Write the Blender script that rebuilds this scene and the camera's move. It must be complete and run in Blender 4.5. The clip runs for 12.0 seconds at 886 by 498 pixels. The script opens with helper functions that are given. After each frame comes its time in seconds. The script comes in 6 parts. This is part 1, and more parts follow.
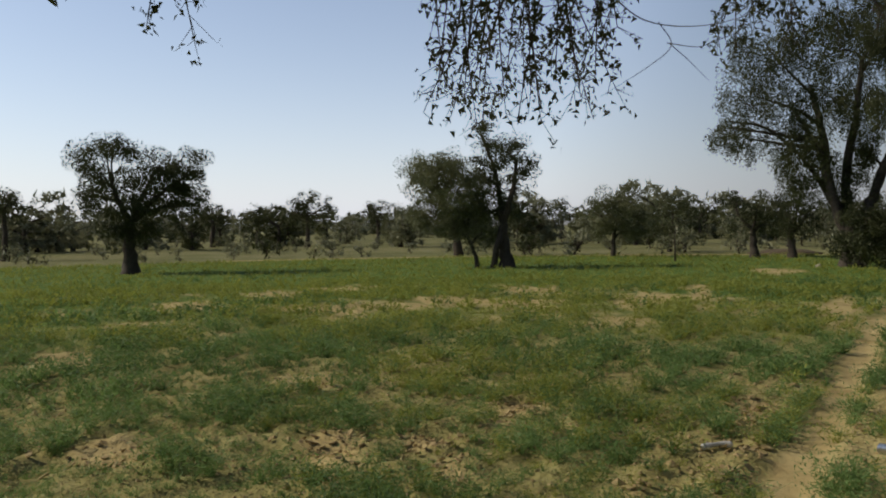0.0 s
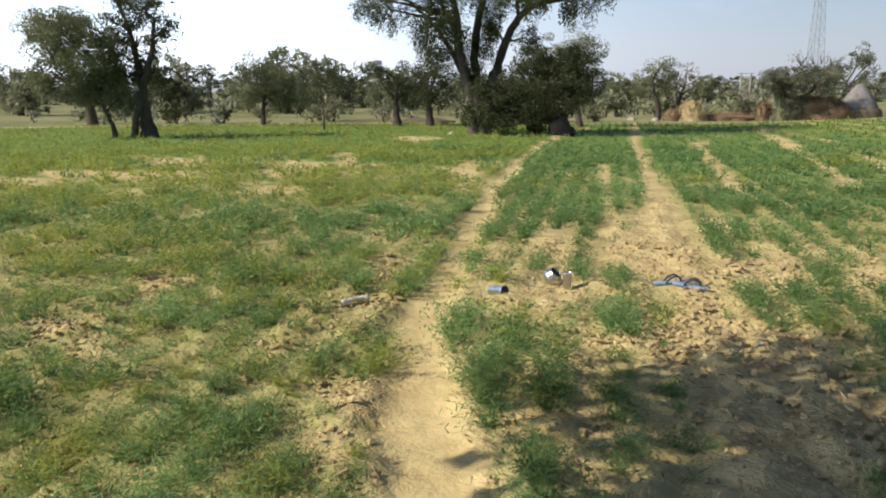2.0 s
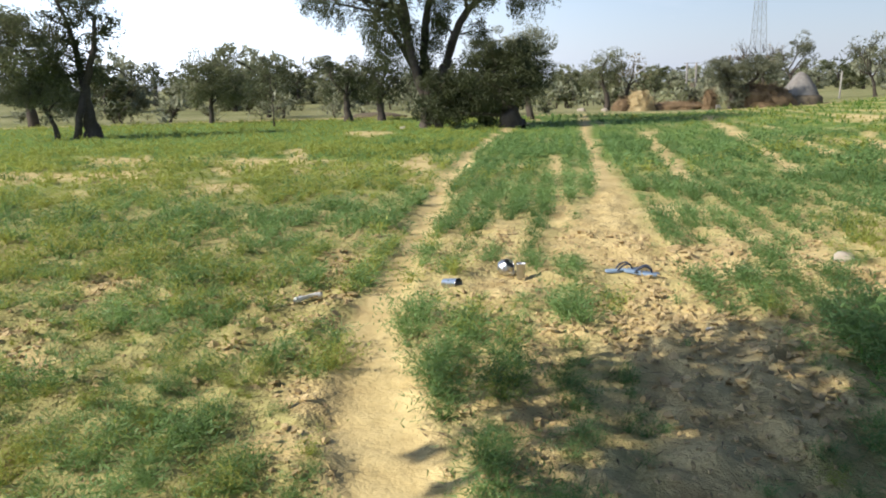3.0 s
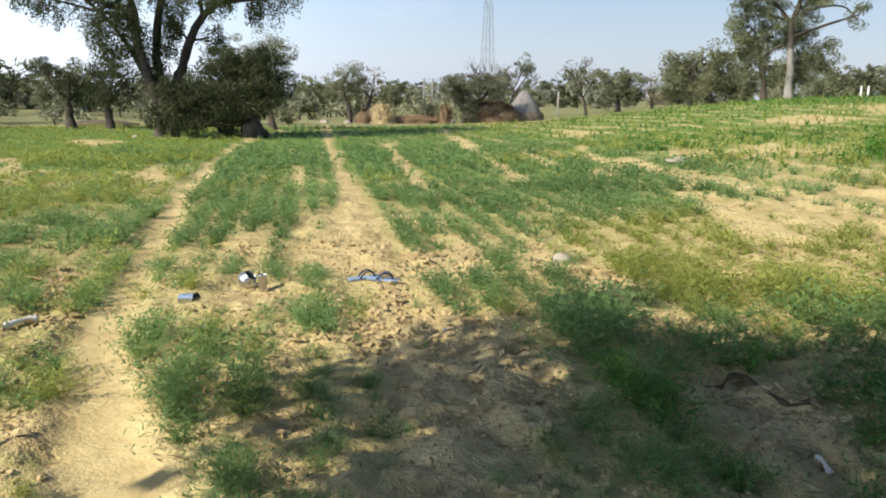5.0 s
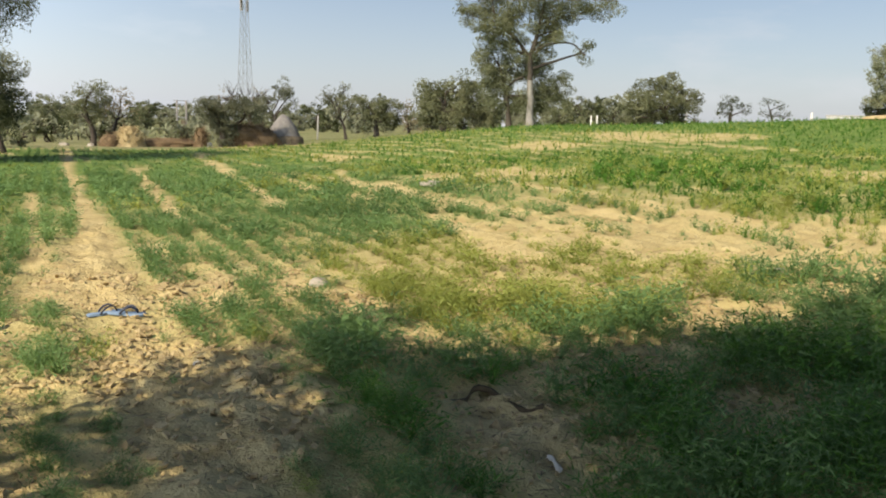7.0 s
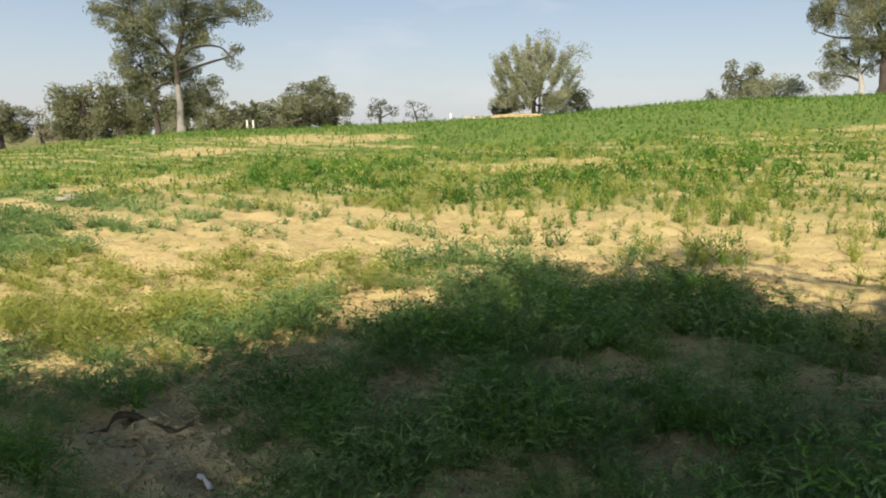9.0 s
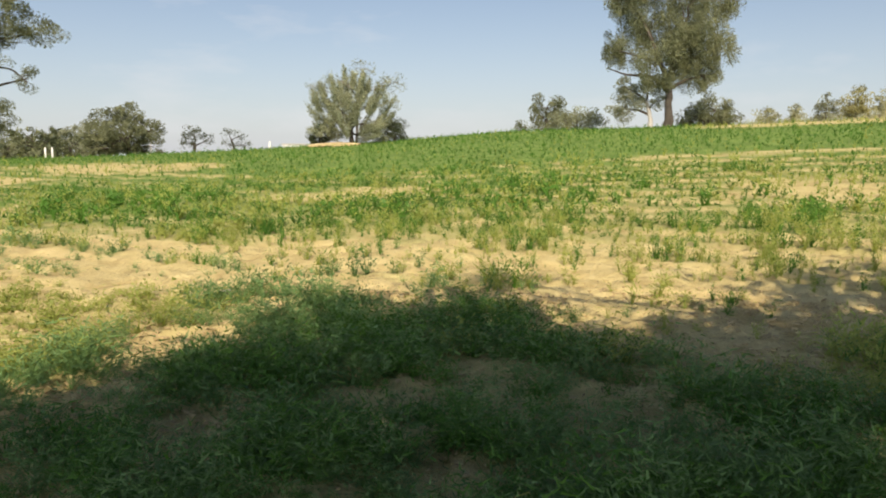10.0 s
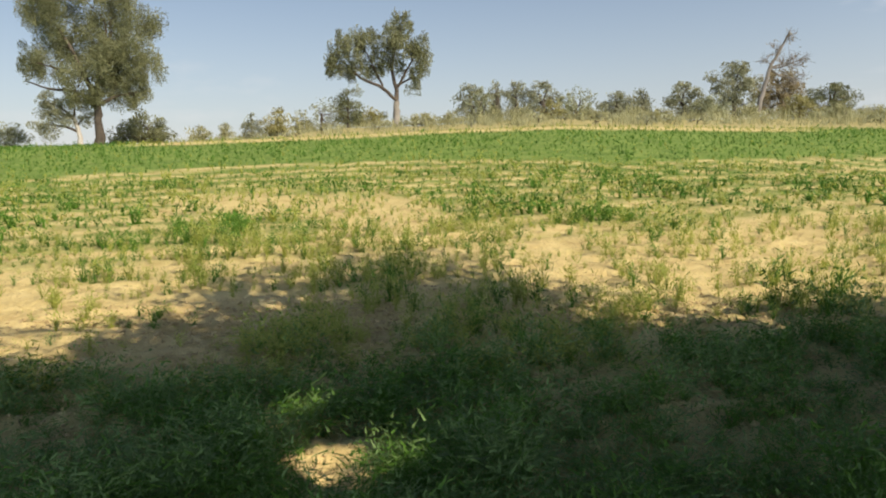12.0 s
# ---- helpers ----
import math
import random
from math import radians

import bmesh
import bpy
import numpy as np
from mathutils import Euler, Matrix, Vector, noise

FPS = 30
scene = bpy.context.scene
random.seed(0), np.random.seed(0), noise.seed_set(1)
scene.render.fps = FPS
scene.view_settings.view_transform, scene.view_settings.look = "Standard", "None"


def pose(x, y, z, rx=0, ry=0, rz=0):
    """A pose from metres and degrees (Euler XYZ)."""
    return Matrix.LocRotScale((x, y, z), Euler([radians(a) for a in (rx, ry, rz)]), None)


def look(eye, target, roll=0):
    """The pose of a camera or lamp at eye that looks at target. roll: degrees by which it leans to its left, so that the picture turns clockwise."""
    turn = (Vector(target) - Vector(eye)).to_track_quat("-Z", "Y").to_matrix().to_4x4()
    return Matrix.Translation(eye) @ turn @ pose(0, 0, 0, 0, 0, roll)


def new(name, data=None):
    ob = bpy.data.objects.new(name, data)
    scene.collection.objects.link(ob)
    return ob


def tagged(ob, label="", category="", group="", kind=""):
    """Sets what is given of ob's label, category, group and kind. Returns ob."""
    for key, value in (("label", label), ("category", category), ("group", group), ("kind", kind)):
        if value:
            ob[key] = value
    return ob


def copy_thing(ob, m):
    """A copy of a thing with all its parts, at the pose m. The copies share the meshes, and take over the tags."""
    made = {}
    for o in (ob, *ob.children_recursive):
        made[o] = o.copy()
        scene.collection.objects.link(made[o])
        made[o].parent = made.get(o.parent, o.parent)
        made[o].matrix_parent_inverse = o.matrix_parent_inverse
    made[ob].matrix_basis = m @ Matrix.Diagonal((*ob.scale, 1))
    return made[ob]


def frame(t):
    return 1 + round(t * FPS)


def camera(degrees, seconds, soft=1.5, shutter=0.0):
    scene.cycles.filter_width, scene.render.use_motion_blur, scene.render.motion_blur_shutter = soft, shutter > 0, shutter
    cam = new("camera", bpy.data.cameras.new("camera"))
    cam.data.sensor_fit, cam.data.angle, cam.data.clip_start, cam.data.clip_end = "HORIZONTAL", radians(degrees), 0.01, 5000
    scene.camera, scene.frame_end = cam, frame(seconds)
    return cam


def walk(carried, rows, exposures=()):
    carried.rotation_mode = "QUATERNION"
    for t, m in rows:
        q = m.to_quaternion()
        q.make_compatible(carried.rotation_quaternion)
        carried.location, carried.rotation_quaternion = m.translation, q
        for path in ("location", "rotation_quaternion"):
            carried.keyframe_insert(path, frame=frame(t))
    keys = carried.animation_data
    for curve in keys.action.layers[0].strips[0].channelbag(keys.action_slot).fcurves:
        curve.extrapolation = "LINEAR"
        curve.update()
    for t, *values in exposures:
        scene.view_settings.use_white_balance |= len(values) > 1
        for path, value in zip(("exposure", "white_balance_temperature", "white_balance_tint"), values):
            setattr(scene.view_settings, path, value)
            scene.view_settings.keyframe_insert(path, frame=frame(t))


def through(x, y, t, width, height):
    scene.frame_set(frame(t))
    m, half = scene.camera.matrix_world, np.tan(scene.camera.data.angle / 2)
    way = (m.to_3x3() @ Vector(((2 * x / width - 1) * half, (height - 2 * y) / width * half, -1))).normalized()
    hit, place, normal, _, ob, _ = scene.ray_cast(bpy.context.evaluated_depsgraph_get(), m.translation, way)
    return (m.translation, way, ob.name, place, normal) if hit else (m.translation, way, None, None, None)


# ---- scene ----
cam = camera(57.65, 12.0, soft=1.95)
PATH = [
    (0, pose(-0.088, 0.150, 1.584, 88.38, 0.85, -0.85)),
    (0.5, pose(-0.069, 0.101, 1.561, 84.45, 1.23, -6.88)),
    (1, pose(-0.042, 0.103, 1.556, 81.28, 1.58, -13.50)),
    (1.5, pose(-0.030, 0.109, 1.568, 80.97, -0.07, -19.15)),
    (2, pose(-0.001, 0.113, 1.562, 78.95, 0.08, -25.07)),
    (2.5, pose(0.022, 0.114, 1.568, 79.06, 0.88, -27.55)),
    (2.7, pose(0.025, 0.118, 1.562, 78.90, 0.92, -27.65)),
    (4.3, pose(0.057, 0.140, 1.531, 78.27, 0.33, -39.71)),
    (4.5, pose(0.058, 0.134, 1.533, 79.06, -0.00, -41.66)),
    (5, pose(0.075, 0.104, 1.531, 79.27, -0.65, -46.26)),
    (5.5, pose(0.092, 0.078, 1.538, 79.58, -1.02, -51.34)),
    (6, pose(0.081, 0.052, 1.558, 81.56, -1.61, -55.96)),
    (6.5, pose(0.068, 0.025, 1.552, 81.87, -1.57, -60.06)),
    (6.7, pose(0.075, 0.017, 1.553, 81.55, -1.46, -61.04)),
    (8.3, pose(0.284, -0.015, 1.505, 82.50, -0.93, -78.67)),
    (8.5, pose(0.271, -0.039, 1.515, 82.66, -0.35, -81.82)),
    (9, pose(0.233, -0.115, 1.519, 81.85, 0.11, -86.57)),
    (9.5, pose(0.168, -0.254, 1.549, 83.17, 0.05, -91.84)),
    (10, pose(0.138, -0.343, 1.552, 83.80, 0.07, -99.03)),
    (10.5, pose(0.094, -0.407, 1.541, 83.70, 0.39, -109.28)),
    (11, pose(0.000, -0.491, 1.542, 83.26, 0.79, -121.57)),
    (11.5, pose(-0.204, -0.429, 1.571, 84.78, 0.92, -130.80)),
    (12, pose(-0.328, -0.397, 1.587, 84.44, 1.44, -137.05)),
]
EXPOSURES = [(0.0, -1.1, 7400, 9), (0.5, -0.56, 7450, 11), (1.0, -0.18, 7100, 11), (1.5, -0.02, 7000, 11), (2.5, 0.26, 6750, 10), (4.5, 0.4, 6650, 9), (5.5, 0.34, 6950, 9), (6.5, 0.25, 7300, 9), (9.0, 0.34, 7600, 10), (12.0, 0.34, 7800, 9)]
walk(cam, PATH, EXPOSURES)

# ---- world and sun ----
SUN_AZ, SUN_EL = -82.0, 36.0
world = bpy.data.worlds.new("world")
scene.world = world
world.use_nodes = True
wn, wl = world.node_tree.nodes, world.node_tree.links
sky = wn.new("ShaderNodeTexSky")
sky.sky_type, sky.sun_disc = "NISHITA", False
sky.sun_elevation, sky.sun_rotation = radians(SUN_EL), radians(SUN_AZ % 360)
sky.air_density, sky.dust_density, sky.ozone_density = 1.0, 0.8, 1.8
wn["Background"].inputs["Strength"].default_value = 0.07

sun = bpy.data.lights.new("sun", "SUN")
sun.energy, sun.angle, sun.color = 5.0, radians(0.53), (1.0, 0.93, 0.82)
sun_dir = Vector((math.sin(radians(SUN_AZ)) * math.cos(radians(SUN_EL)), math.cos(radians(SUN_AZ)) * math.cos(radians(SUN_EL)), math.sin(radians(SUN_EL))))
new("sun", sun).matrix_world = look(sun_dir * 60, (0, 0, 0))

# the dusty glow spreads a little to one side of the sun
GLOW_WAY = tuple(Matrix.Rotation(radians(-12), 3, "Z") @ sun_dir)


# ---- materials ----
def ramp(nt, fac, stops):
    n = nt.nodes.new("ShaderNodeValToRGB")
    while len(n.color_ramp.elements) < len(stops):
        n.color_ramp.elements.new(0.5)
    for e, (p, c) in zip(n.color_ramp.elements, stops):
        e.position, e.color = p, (*c, 1)
    nt.links.new(fac, n.inputs[0])
    return n.outputs[0]


def noise_tex(nt, scale, detail=4.0, rough=0.6, coord=None):
    n = nt.nodes.new("ShaderNodeTexNoise")
    n.inputs["Scale"].default_value, n.inputs["Detail"].default_value, n.inputs["Roughness"].default_value = scale, detail, rough
    if coord is None:
        coord = nt.nodes.new("ShaderNodeNewGeometry").outputs["Position"]
    nt.links.new(coord, n.inputs["Vector"])
    return n.outputs["Fac"]


def mix_col(nt, fac, a, b, mode="MIX"):
    n = nt.nodes.new("ShaderNodeMix")
    n.data_type, n.blend_type = "RGBA", mode
    for k, v in (("Factor", fac), ("A", a), ("B", b)):
        sock = [i for i in n.inputs if i.name == k and i.type == ("VALUE" if k == "Factor" else "RGBA")][0]
        if isinstance(v, (int, float)):
            sock.default_value = v
        elif isinstance(v, tuple):
            sock.default_value = (*v, 1)
        else:
            nt.links.new(v, sock)
    return [o for o in n.outputs if o.type == "RGBA"][0]


def math_node(nt, op, a, b, clamp=False):
    n = nt.nodes.new("ShaderNodeMath")
    n.operation, n.use_clamp = op, clamp
    for i, v in enumerate((a, b)):
        if isinstance(v, (int, float)):
            n.inputs[i].default_value = v
        else:
            nt.links.new(v, n.inputs[i])
    return n.outputs[0]


def hazy_sky():
    """Dusty haze: a whitish band over the horizon, and a wide bright glow on the sun's side of the sky."""
    nt = world.node_tree
    way = nt.nodes.new("ShaderNodeTexCoord").outputs["Generated"]
    sep = nt.nodes.new("ShaderNodeSeparateXYZ")
    nt.links.new(way, sep.inputs[0])
    dot = nt.nodes.new("ShaderNodeVectorMath")
    dot.operation = "DOT_PRODUCT"
    dot.inputs[1].default_value = GLOW_WAY
    nt.links.new(way, dot.inputs[0])
    low = math_node(nt, "POWER", math_node(nt, "SUBTRACT", 1.0, sep.outputs[2], True), 7.0)
    col = mix_col(nt, math_node(nt, "MULTIPLY", low, 0.75), sky.outputs[0], (6.7, 7.1, 8.2))
    wisps = noise_tex(nt, 3.2, 5.0, 0.6, stretch(nt, way, (1.0, 1.0, 3.5)))
    veil = math_node(nt, "MULTIPLY", math_node(nt, "SUBTRACT", wisps, 0.56, True), 2.4, True)
    near = math_node(nt, "POWER", math_node(nt, "MULTIPLY", math_node(nt, "ADD", math_node(nt, "MINIMUM", dot.outputs["Value"], 0.24), 0.70), 1.08, True), 3.0)
    shallow = math_node(nt, "SUBTRACT", 1.0, math_node(nt, "MULTIPLY", math_node(nt, "SUBTRACT", sep.outputs[2], 0.27), 3.0, True))
    near = math_node(nt, "MULTIPLY", near, shallow)
    col = mix_col(nt, math_node(nt, "MULTIPLY", near, 0.1), col, (7.0, 7.0, 7.4))
    col = mix_col(nt, math_node(nt, "MULTIPLY", veil, math_node(nt, "SUBTRACT", 1.0, math_node(nt, "MULTIPLY", near, 3.0), True)), col, (8.0, 8.2, 8.6))
    zenith = math_node(nt, "SUBTRACT", sep.outputs[2], 0.3, True)
    gain = math_node(nt, "ADD", math_node(nt, "SUBTRACT", 1.08, math_node(nt, "MULTIPLY", zenith, 0.66)), math_node(nt, "MULTIPLY", near, 2.6))
    scaled = nt.nodes.new("ShaderNodeVectorMath")
    scaled.operation = "SCALE"
    nt.links.new(col, scaled.inputs[0])
    nt.links.new(gain, scaled.inputs["Scale"])
    blue = nt.nodes.new("ShaderNodeVectorMath")
    blue.operation = "MULTIPLY"
    blue.inputs[1].default_value = (0.97, 1.03, 1.16)
    nt.links.new(scaled.outputs[0], blue.inputs[0])
    nt.links.new(blue.outputs[0], wn["Background"].inputs["Color"])


def stretch(nt, vec, by):
    n = nt.nodes.new("ShaderNodeVectorMath")
    n.operation = "MULTIPLY"
    n.inputs[1].default_value = by
    nt.links.new(vec, n.inputs[0])
    return n.outputs[0]


hazy_sky()


def material(name, rough=0.8, metal=0.0, spec=0.3):
    m = bpy.data.materials.new(name)
    m.use_nodes = True
    p = m.node_tree.nodes["Principled BSDF"]
    p.inputs["Roughness"].default_value, p.inputs["Metallic"].default_value, p.inputs["Specular IOR Level"].default_value = rough, metal, spec
    return m, m.node_tree, p


def bump(nt, p, height, strength, dist):
    n = nt.nodes.new("ShaderNodeBump")
    n.inputs["Strength"].default_value, n.inputs["Distance"].default_value = strength, dist
    nt.links.new(height, n.inputs["Height"])
    nt.links.new(n.outputs[0], p.inputs["Normal"])


def plain(name, dark, light, rough=0.8, scale=20.0, metal=0.0, relief=0.01, spec=0.3):
    """A surface whose colour wanders between two tones at two scales, with fine relief."""
    m, nt, p = material(name, rough, metal, spec)
    a, b = noise_tex(nt, scale), noise_tex(nt, scale * 0.13, 2.0)
    both = math_node(nt, "MULTIPLY", math_node(nt, "ADD", a, b), 0.5)
    nt.links.new(ramp(nt, both, [(0.32, dark), (0.68, light)]), p.inputs["Base Color"])
    if relief:
        bump(nt, p, a, 0.6, relief)
    return m


def leafy(name, dark, light, through=0.3, patch=0.35, single=0.2, blue=0.5):
    """Leaf: tone by leaf and by wandering patches; part of the light passes through."""
    m, nt, p = material(name, 0.55, 0.0, 0.25)
    isl = nt.nodes.new("ShaderNodeNewGeometry").outputs["Random Per Island"]
    pat = noise_tex(nt, patch, 3.0)
    f = math_node(nt, "ADD", math_node(nt, "MULTIPLY", isl, single), math_node(nt, "MULTIPLY", math_node(nt, "SUBTRACT", pat, 0.33), 1.9), True)
    col = ramp(nt, f, [(0.0, dark), (1.0, light)])
    nt.links.new(col, p.inputs["Base Color"])
    t = nt.nodes.new("ShaderNodeBsdfTranslucent")
    nt.links.new(mix_col(nt, 0.4, col, (light[0] * 1.3, light[1] * 1.3, light[2] * blue)), t.inputs[0])
    mx = nt.nodes.new("ShaderNodeMixShader")
    mx.inputs[0].default_value = through
    nt.links.new(p.outputs[0], mx.inputs[1])
    nt.links.new(t.outputs[0], mx.inputs[2])
    nt.links.new(mx.outputs[0], nt.nodes["Material Output"].inputs[0])
    return m


leaf_dark = leafy("leaf_dark", (0.029, 0.037, 0.016), (0.098, 0.112, 0.046), 0.2, 0.35, 0.2, 0.8)
leaf_olive = leafy("leaf_olive", (0.055, 0.064, 0.030), (0.25, 0.262, 0.145), 0.2, 0.9, 0.2, 0.9)
leaf_grey = leafy("leaf_grey", (0.11, 0.12, 0.075), (0.35, 0.36, 0.245), 0.22, 0.9, 0.2, 0.9)
leaf_scrub = leafy("leaf_scrub", (0.07, 0.078, 0.048), (0.21, 0.215, 0.145), 0.2, 0.9, 0.2, 0.9)
leaf_pale = leafy("leaf_pale", (0.14, 0.155, 0.09), (0.38, 0.395, 0.25), 0.25, 0.9, 0.2, 0.9)
leaf_brown = leafy("leaf_brown", (0.14, 0.115, 0.07), (0.36, 0.30, 0.19), 0.2, 0.9)
leaf_straw = leafy("leaf_straw", (0.21, 0.21, 0.115), (0.40, 0.395, 0.235), 0.25, 0.9)
leaf_gold = leafy("leaf_gold", (0.19, 0.18, 0.075), (0.37, 0.345, 0.165), 0.25, 0.9)
crop_green = leafy("crop_green", (0.076, 0.143, 0.050), (0.246, 0.382, 0.138), 0.38, 0.5, 0.15, 0.95)
# slope seedlings' own green; also the darkened tone of plants under the tree
crop_lush_and_shade = leafy("crop_lush_and_shade", (0.042, 0.120, 0.016), (0.110, 0.232, 0.032), 0.25, 0.5, 0.12, 0.8)
crop_bright = leafy("crop_bright", (0.20, 0.245, 0.06), (0.41, 0.435, 0.115), 0.4, 0.5, 0.15, 0.8)
bark = plain("bark", (0.035, 0.028, 0.022), (0.095, 0.078, 0.062), 0.9, 9.0, relief=0.03)
bark_grey = plain("bark_grey", (0.12, 0.11, 0.10), (0.26, 0.24, 0.22), 0.9, 9.0, relief=0.03)
bark_pale = plain("bark_pale", (0.15, 0.138, 0.12), (0.29, 0.27, 0.24), 0.85, 7.0, relief=0.02)
straw = plain("straw", (0.34, 0.26, 0.13), (0.56, 0.45, 0.26), 0.85, 14.0, relief=0.05)
brushwood = plain("brushwood", (0.095, 0.064, 0.036), (0.24, 0.165, 0.095), 0.9, 12.0, relief=0.06)
stack_grey = plain("stack_grey", (0.145, 0.135, 0.125), (0.27, 0.255, 0.24), 0.9, 7.0, relief=0.04)
stack_mud = plain("stack_mud", (0.085, 0.07, 0.05), (0.19, 0.155, 0.11), 0.9, 6.0, relief=0.04)
steel = plain("steel", (0.40, 0.41, 0.42), (0.58, 0.58, 0.60), 0.34, 60.0, 1.0, 0.0)
mast_grey = plain("mast_grey", (0.22, 0.235, 0.25), (0.32, 0.335, 0.35), 0.5, 3.0, 0.3, 0.0)
concrete = plain("concrete", (0.26, 0.25, 0.23), (0.40, 0.38, 0.35), 0.85, 6.0, relief=0.01)
whitewash = plain("whitewash", (0.50, 0.49, 0.46), (0.68, 0.67, 0.64), 0.8, 4.0, relief=0.01)
stone_pale = plain("stone_pale", (0.28, 0.25, 0.20), (0.46, 0.41, 0.34), 0.85, 14.0, relief=0.02)
clod_mat = plain("clod", (0.30, 0.22, 0.11), (0.56, 0.44, 0.24), 0.95, 30.0, relief=0.02)
litter_mat = plain("dry_litter", (0.075, 0.052, 0.032), (0.26, 0.19, 0.105), 0.95, 30.0, relief=0.0)
rubber_brown = plain("rubber_brown", (0.055, 0.040, 0.025), (0.16, 0.12, 0.07), 0.9, 25.0, relief=0.01, spec=0.1)
sole_blue = plain("sole_blue", (0.16, 0.24, 0.36), (0.26, 0.36, 0.50), 0.6, 40.0, relief=0.002)
strap_navy = plain("strap_navy", (0.015, 0.02, 0.035), (0.04, 0.05, 0.08), 0.45, 40.0, relief=0.0)
bag_white = plain("bag_white", (0.55, 0.55, 0.54), (0.80, 0.80, 0.78), 0.4, 30.0, relief=0.01)
bone_white = plain("bone_white", (0.50, 0.46, 0.38), (0.72, 0.68, 0.60), 0.6, 30.0, relief=0.004)
# pale blue-grey: the haze of distance is painted into the ridge's colour
hill_haze_mat = plain("hill", (0.42, 0.45, 0.50), (0.48, 0.51, 0.56), 1.0, 0.01, relief=0.0, spec=0.0)


def ramp_value(nt, fac, lo, hi, top=0.7):
    n = nt.nodes.new("ShaderNodeMapRange")
    for k, v in zip(("From Min", "From Max", "To Min", "To Max"), (lo, hi, 0.0, top)):
        n.inputs[k].default_value = v
    nt.links.new(fac, n.inputs["Value"])
    return n.outputs[0]


def ground_material():
    m, nt, p = material("ground", 0.95, 0.0, 0.1)
    big, mid, fine, crumb = noise_tex(nt, 0.12, 3.0), noise_tex(nt, 2.2, 5.0, 0.65), noise_tex(nt, 38.0, 3.0, 0.7), noise_tex(nt, 11.0, 4.0, 0.7)
    sand = ramp(nt, mid, [(0.28, (0.40, 0.30, 0.140)), (0.5, (0.595, 0.478, 0.240)), (0.75, (0.69, 0.572, 0.305))])
    sand = mix_col(nt, math_node(nt, "MULTIPLY", fine, 0.35), sand, (0.44, 0.325, 0.145))
    trod = nt.nodes.new("ShaderNodeAttribute")
    trod.attribute_name = "trodden"
    loose = math_node(nt, "SUBTRACT", 1.0, trod.outputs["Fac"], True)
    sand = mix_col(nt, math_node(nt, "MULTIPLY", ramp_value(nt, crumb, 0.58, 0.72, 0.5), loose), sand, (0.32, 0.23, 0.12))
    weeds = ramp(nt, math_node(nt, "ADD", math_node(nt, "MULTIPLY", big, 0.6), math_node(nt, "MULTIPLY", noise_tex(nt, 0.7, 5.0, 0.7), 0.4)), [(0.34, (0.085, 0.115, 0.040)), (0.46, (0.15, 0.18, 0.075)), (0.58, (0.24, 0.25, 0.13)), (0.68, (0.11, 0.15, 0.050))])
    at = nt.nodes.new("ShaderNodeAttribute")
    at.attribute_name = "weeds"
    cover = math_node(nt, "ADD", at.outputs["Fac"], math_node(nt, "MULTIPLY", math_node(nt, "SUBTRACT", noise_tex(nt, 5.0, 4.0, 0.7), 0.5), 0.9), True)
    cover = math_node(nt, "MULTIPLY", cover, math_node(nt, "GREATER_THAN", at.outputs["Fac"], 0.01))
    low = nt.nodes.new("ShaderNodeAttribute")
    low.attribute_name = "undergrowth"
    green = ramp(nt, noise_tex(nt, 1.1, 4.0, 0.7), [(0.3, (0.088, 0.158, 0.036)), (0.55, (0.145, 0.225, 0.055)), (0.75, (0.21, 0.28, 0.078))])
    sand = mix_col(nt, math_node(nt, "MULTIPLY", low.outputs["Fac"], math_node(nt, "ADD", 0.45, noise_tex(nt, 6.0, 4.0, 0.7)), True), sand, green)
    nt.links.new(mix_col(nt, cover, sand, weeds), p.inputs["Base Color"])
    bump(nt, p, math_node(nt, "ADD", math_node(nt, "ADD", mid, math_node(nt, "MULTIPLY", crumb, math_node(nt, "ADD", 0.15, loose))), math_node(nt, "MULTIPLY", fine, 0.12)), 0.8, 0.05)
    return m


ground_mat = ground_material()


# ---- mesh building ----
def mesh_of(name, verts, faces, mat, smooth=False):
    verts, faces = np.asarray(verts, np.float32), np.asarray(faces, np.int32)
    me = bpy.data.meshes.new(name)
    me.vertices.add(len(verts))
    me.vertices.foreach_set("co", verts.ravel())
    me.loops.add(faces.size)
    me.loops.foreach_set("vertex_index", faces.ravel())
    me.polygons.add(len(faces))
    me.polygons.foreach_set("loop_start", np.arange(0, faces.size, faces.shape[1], dtype=np.int32))
    me.polygons.foreach_set("use_smooth", np.full(len(faces), smooth))
    me.update(calc_edges=True)
    me.materials.append(mat)
    return me


def arrays(name, verts, faces, mat, parent=None, label="", smooth=False):
    ob = new(name, mesh_of(name, verts, faces, mat, smooth))
    ob.parent = parent
    return tagged(ob, label) if label else ob


def part(name, bm, mat, parent=None, label="", smooth=True):
    me = bpy.data.meshes.new(name)
    for f in bm.faces:
        f.smooth = smooth
    bm.to_mesh(me)
    bm.free()
    me.materials.append(mat)
    ob = new(name, me)
    ob.parent = parent
    return tagged(ob, label) if label else ob


def thing(name, label, category, x, y, z, group="", turn=0.0, kind=""):
    ob = tagged(new(name), label, category, group, kind)
    ob.empty_display_size = 0.2
    ob.matrix_basis = pose(x, y, z, 0, 0, turn)
    return ob


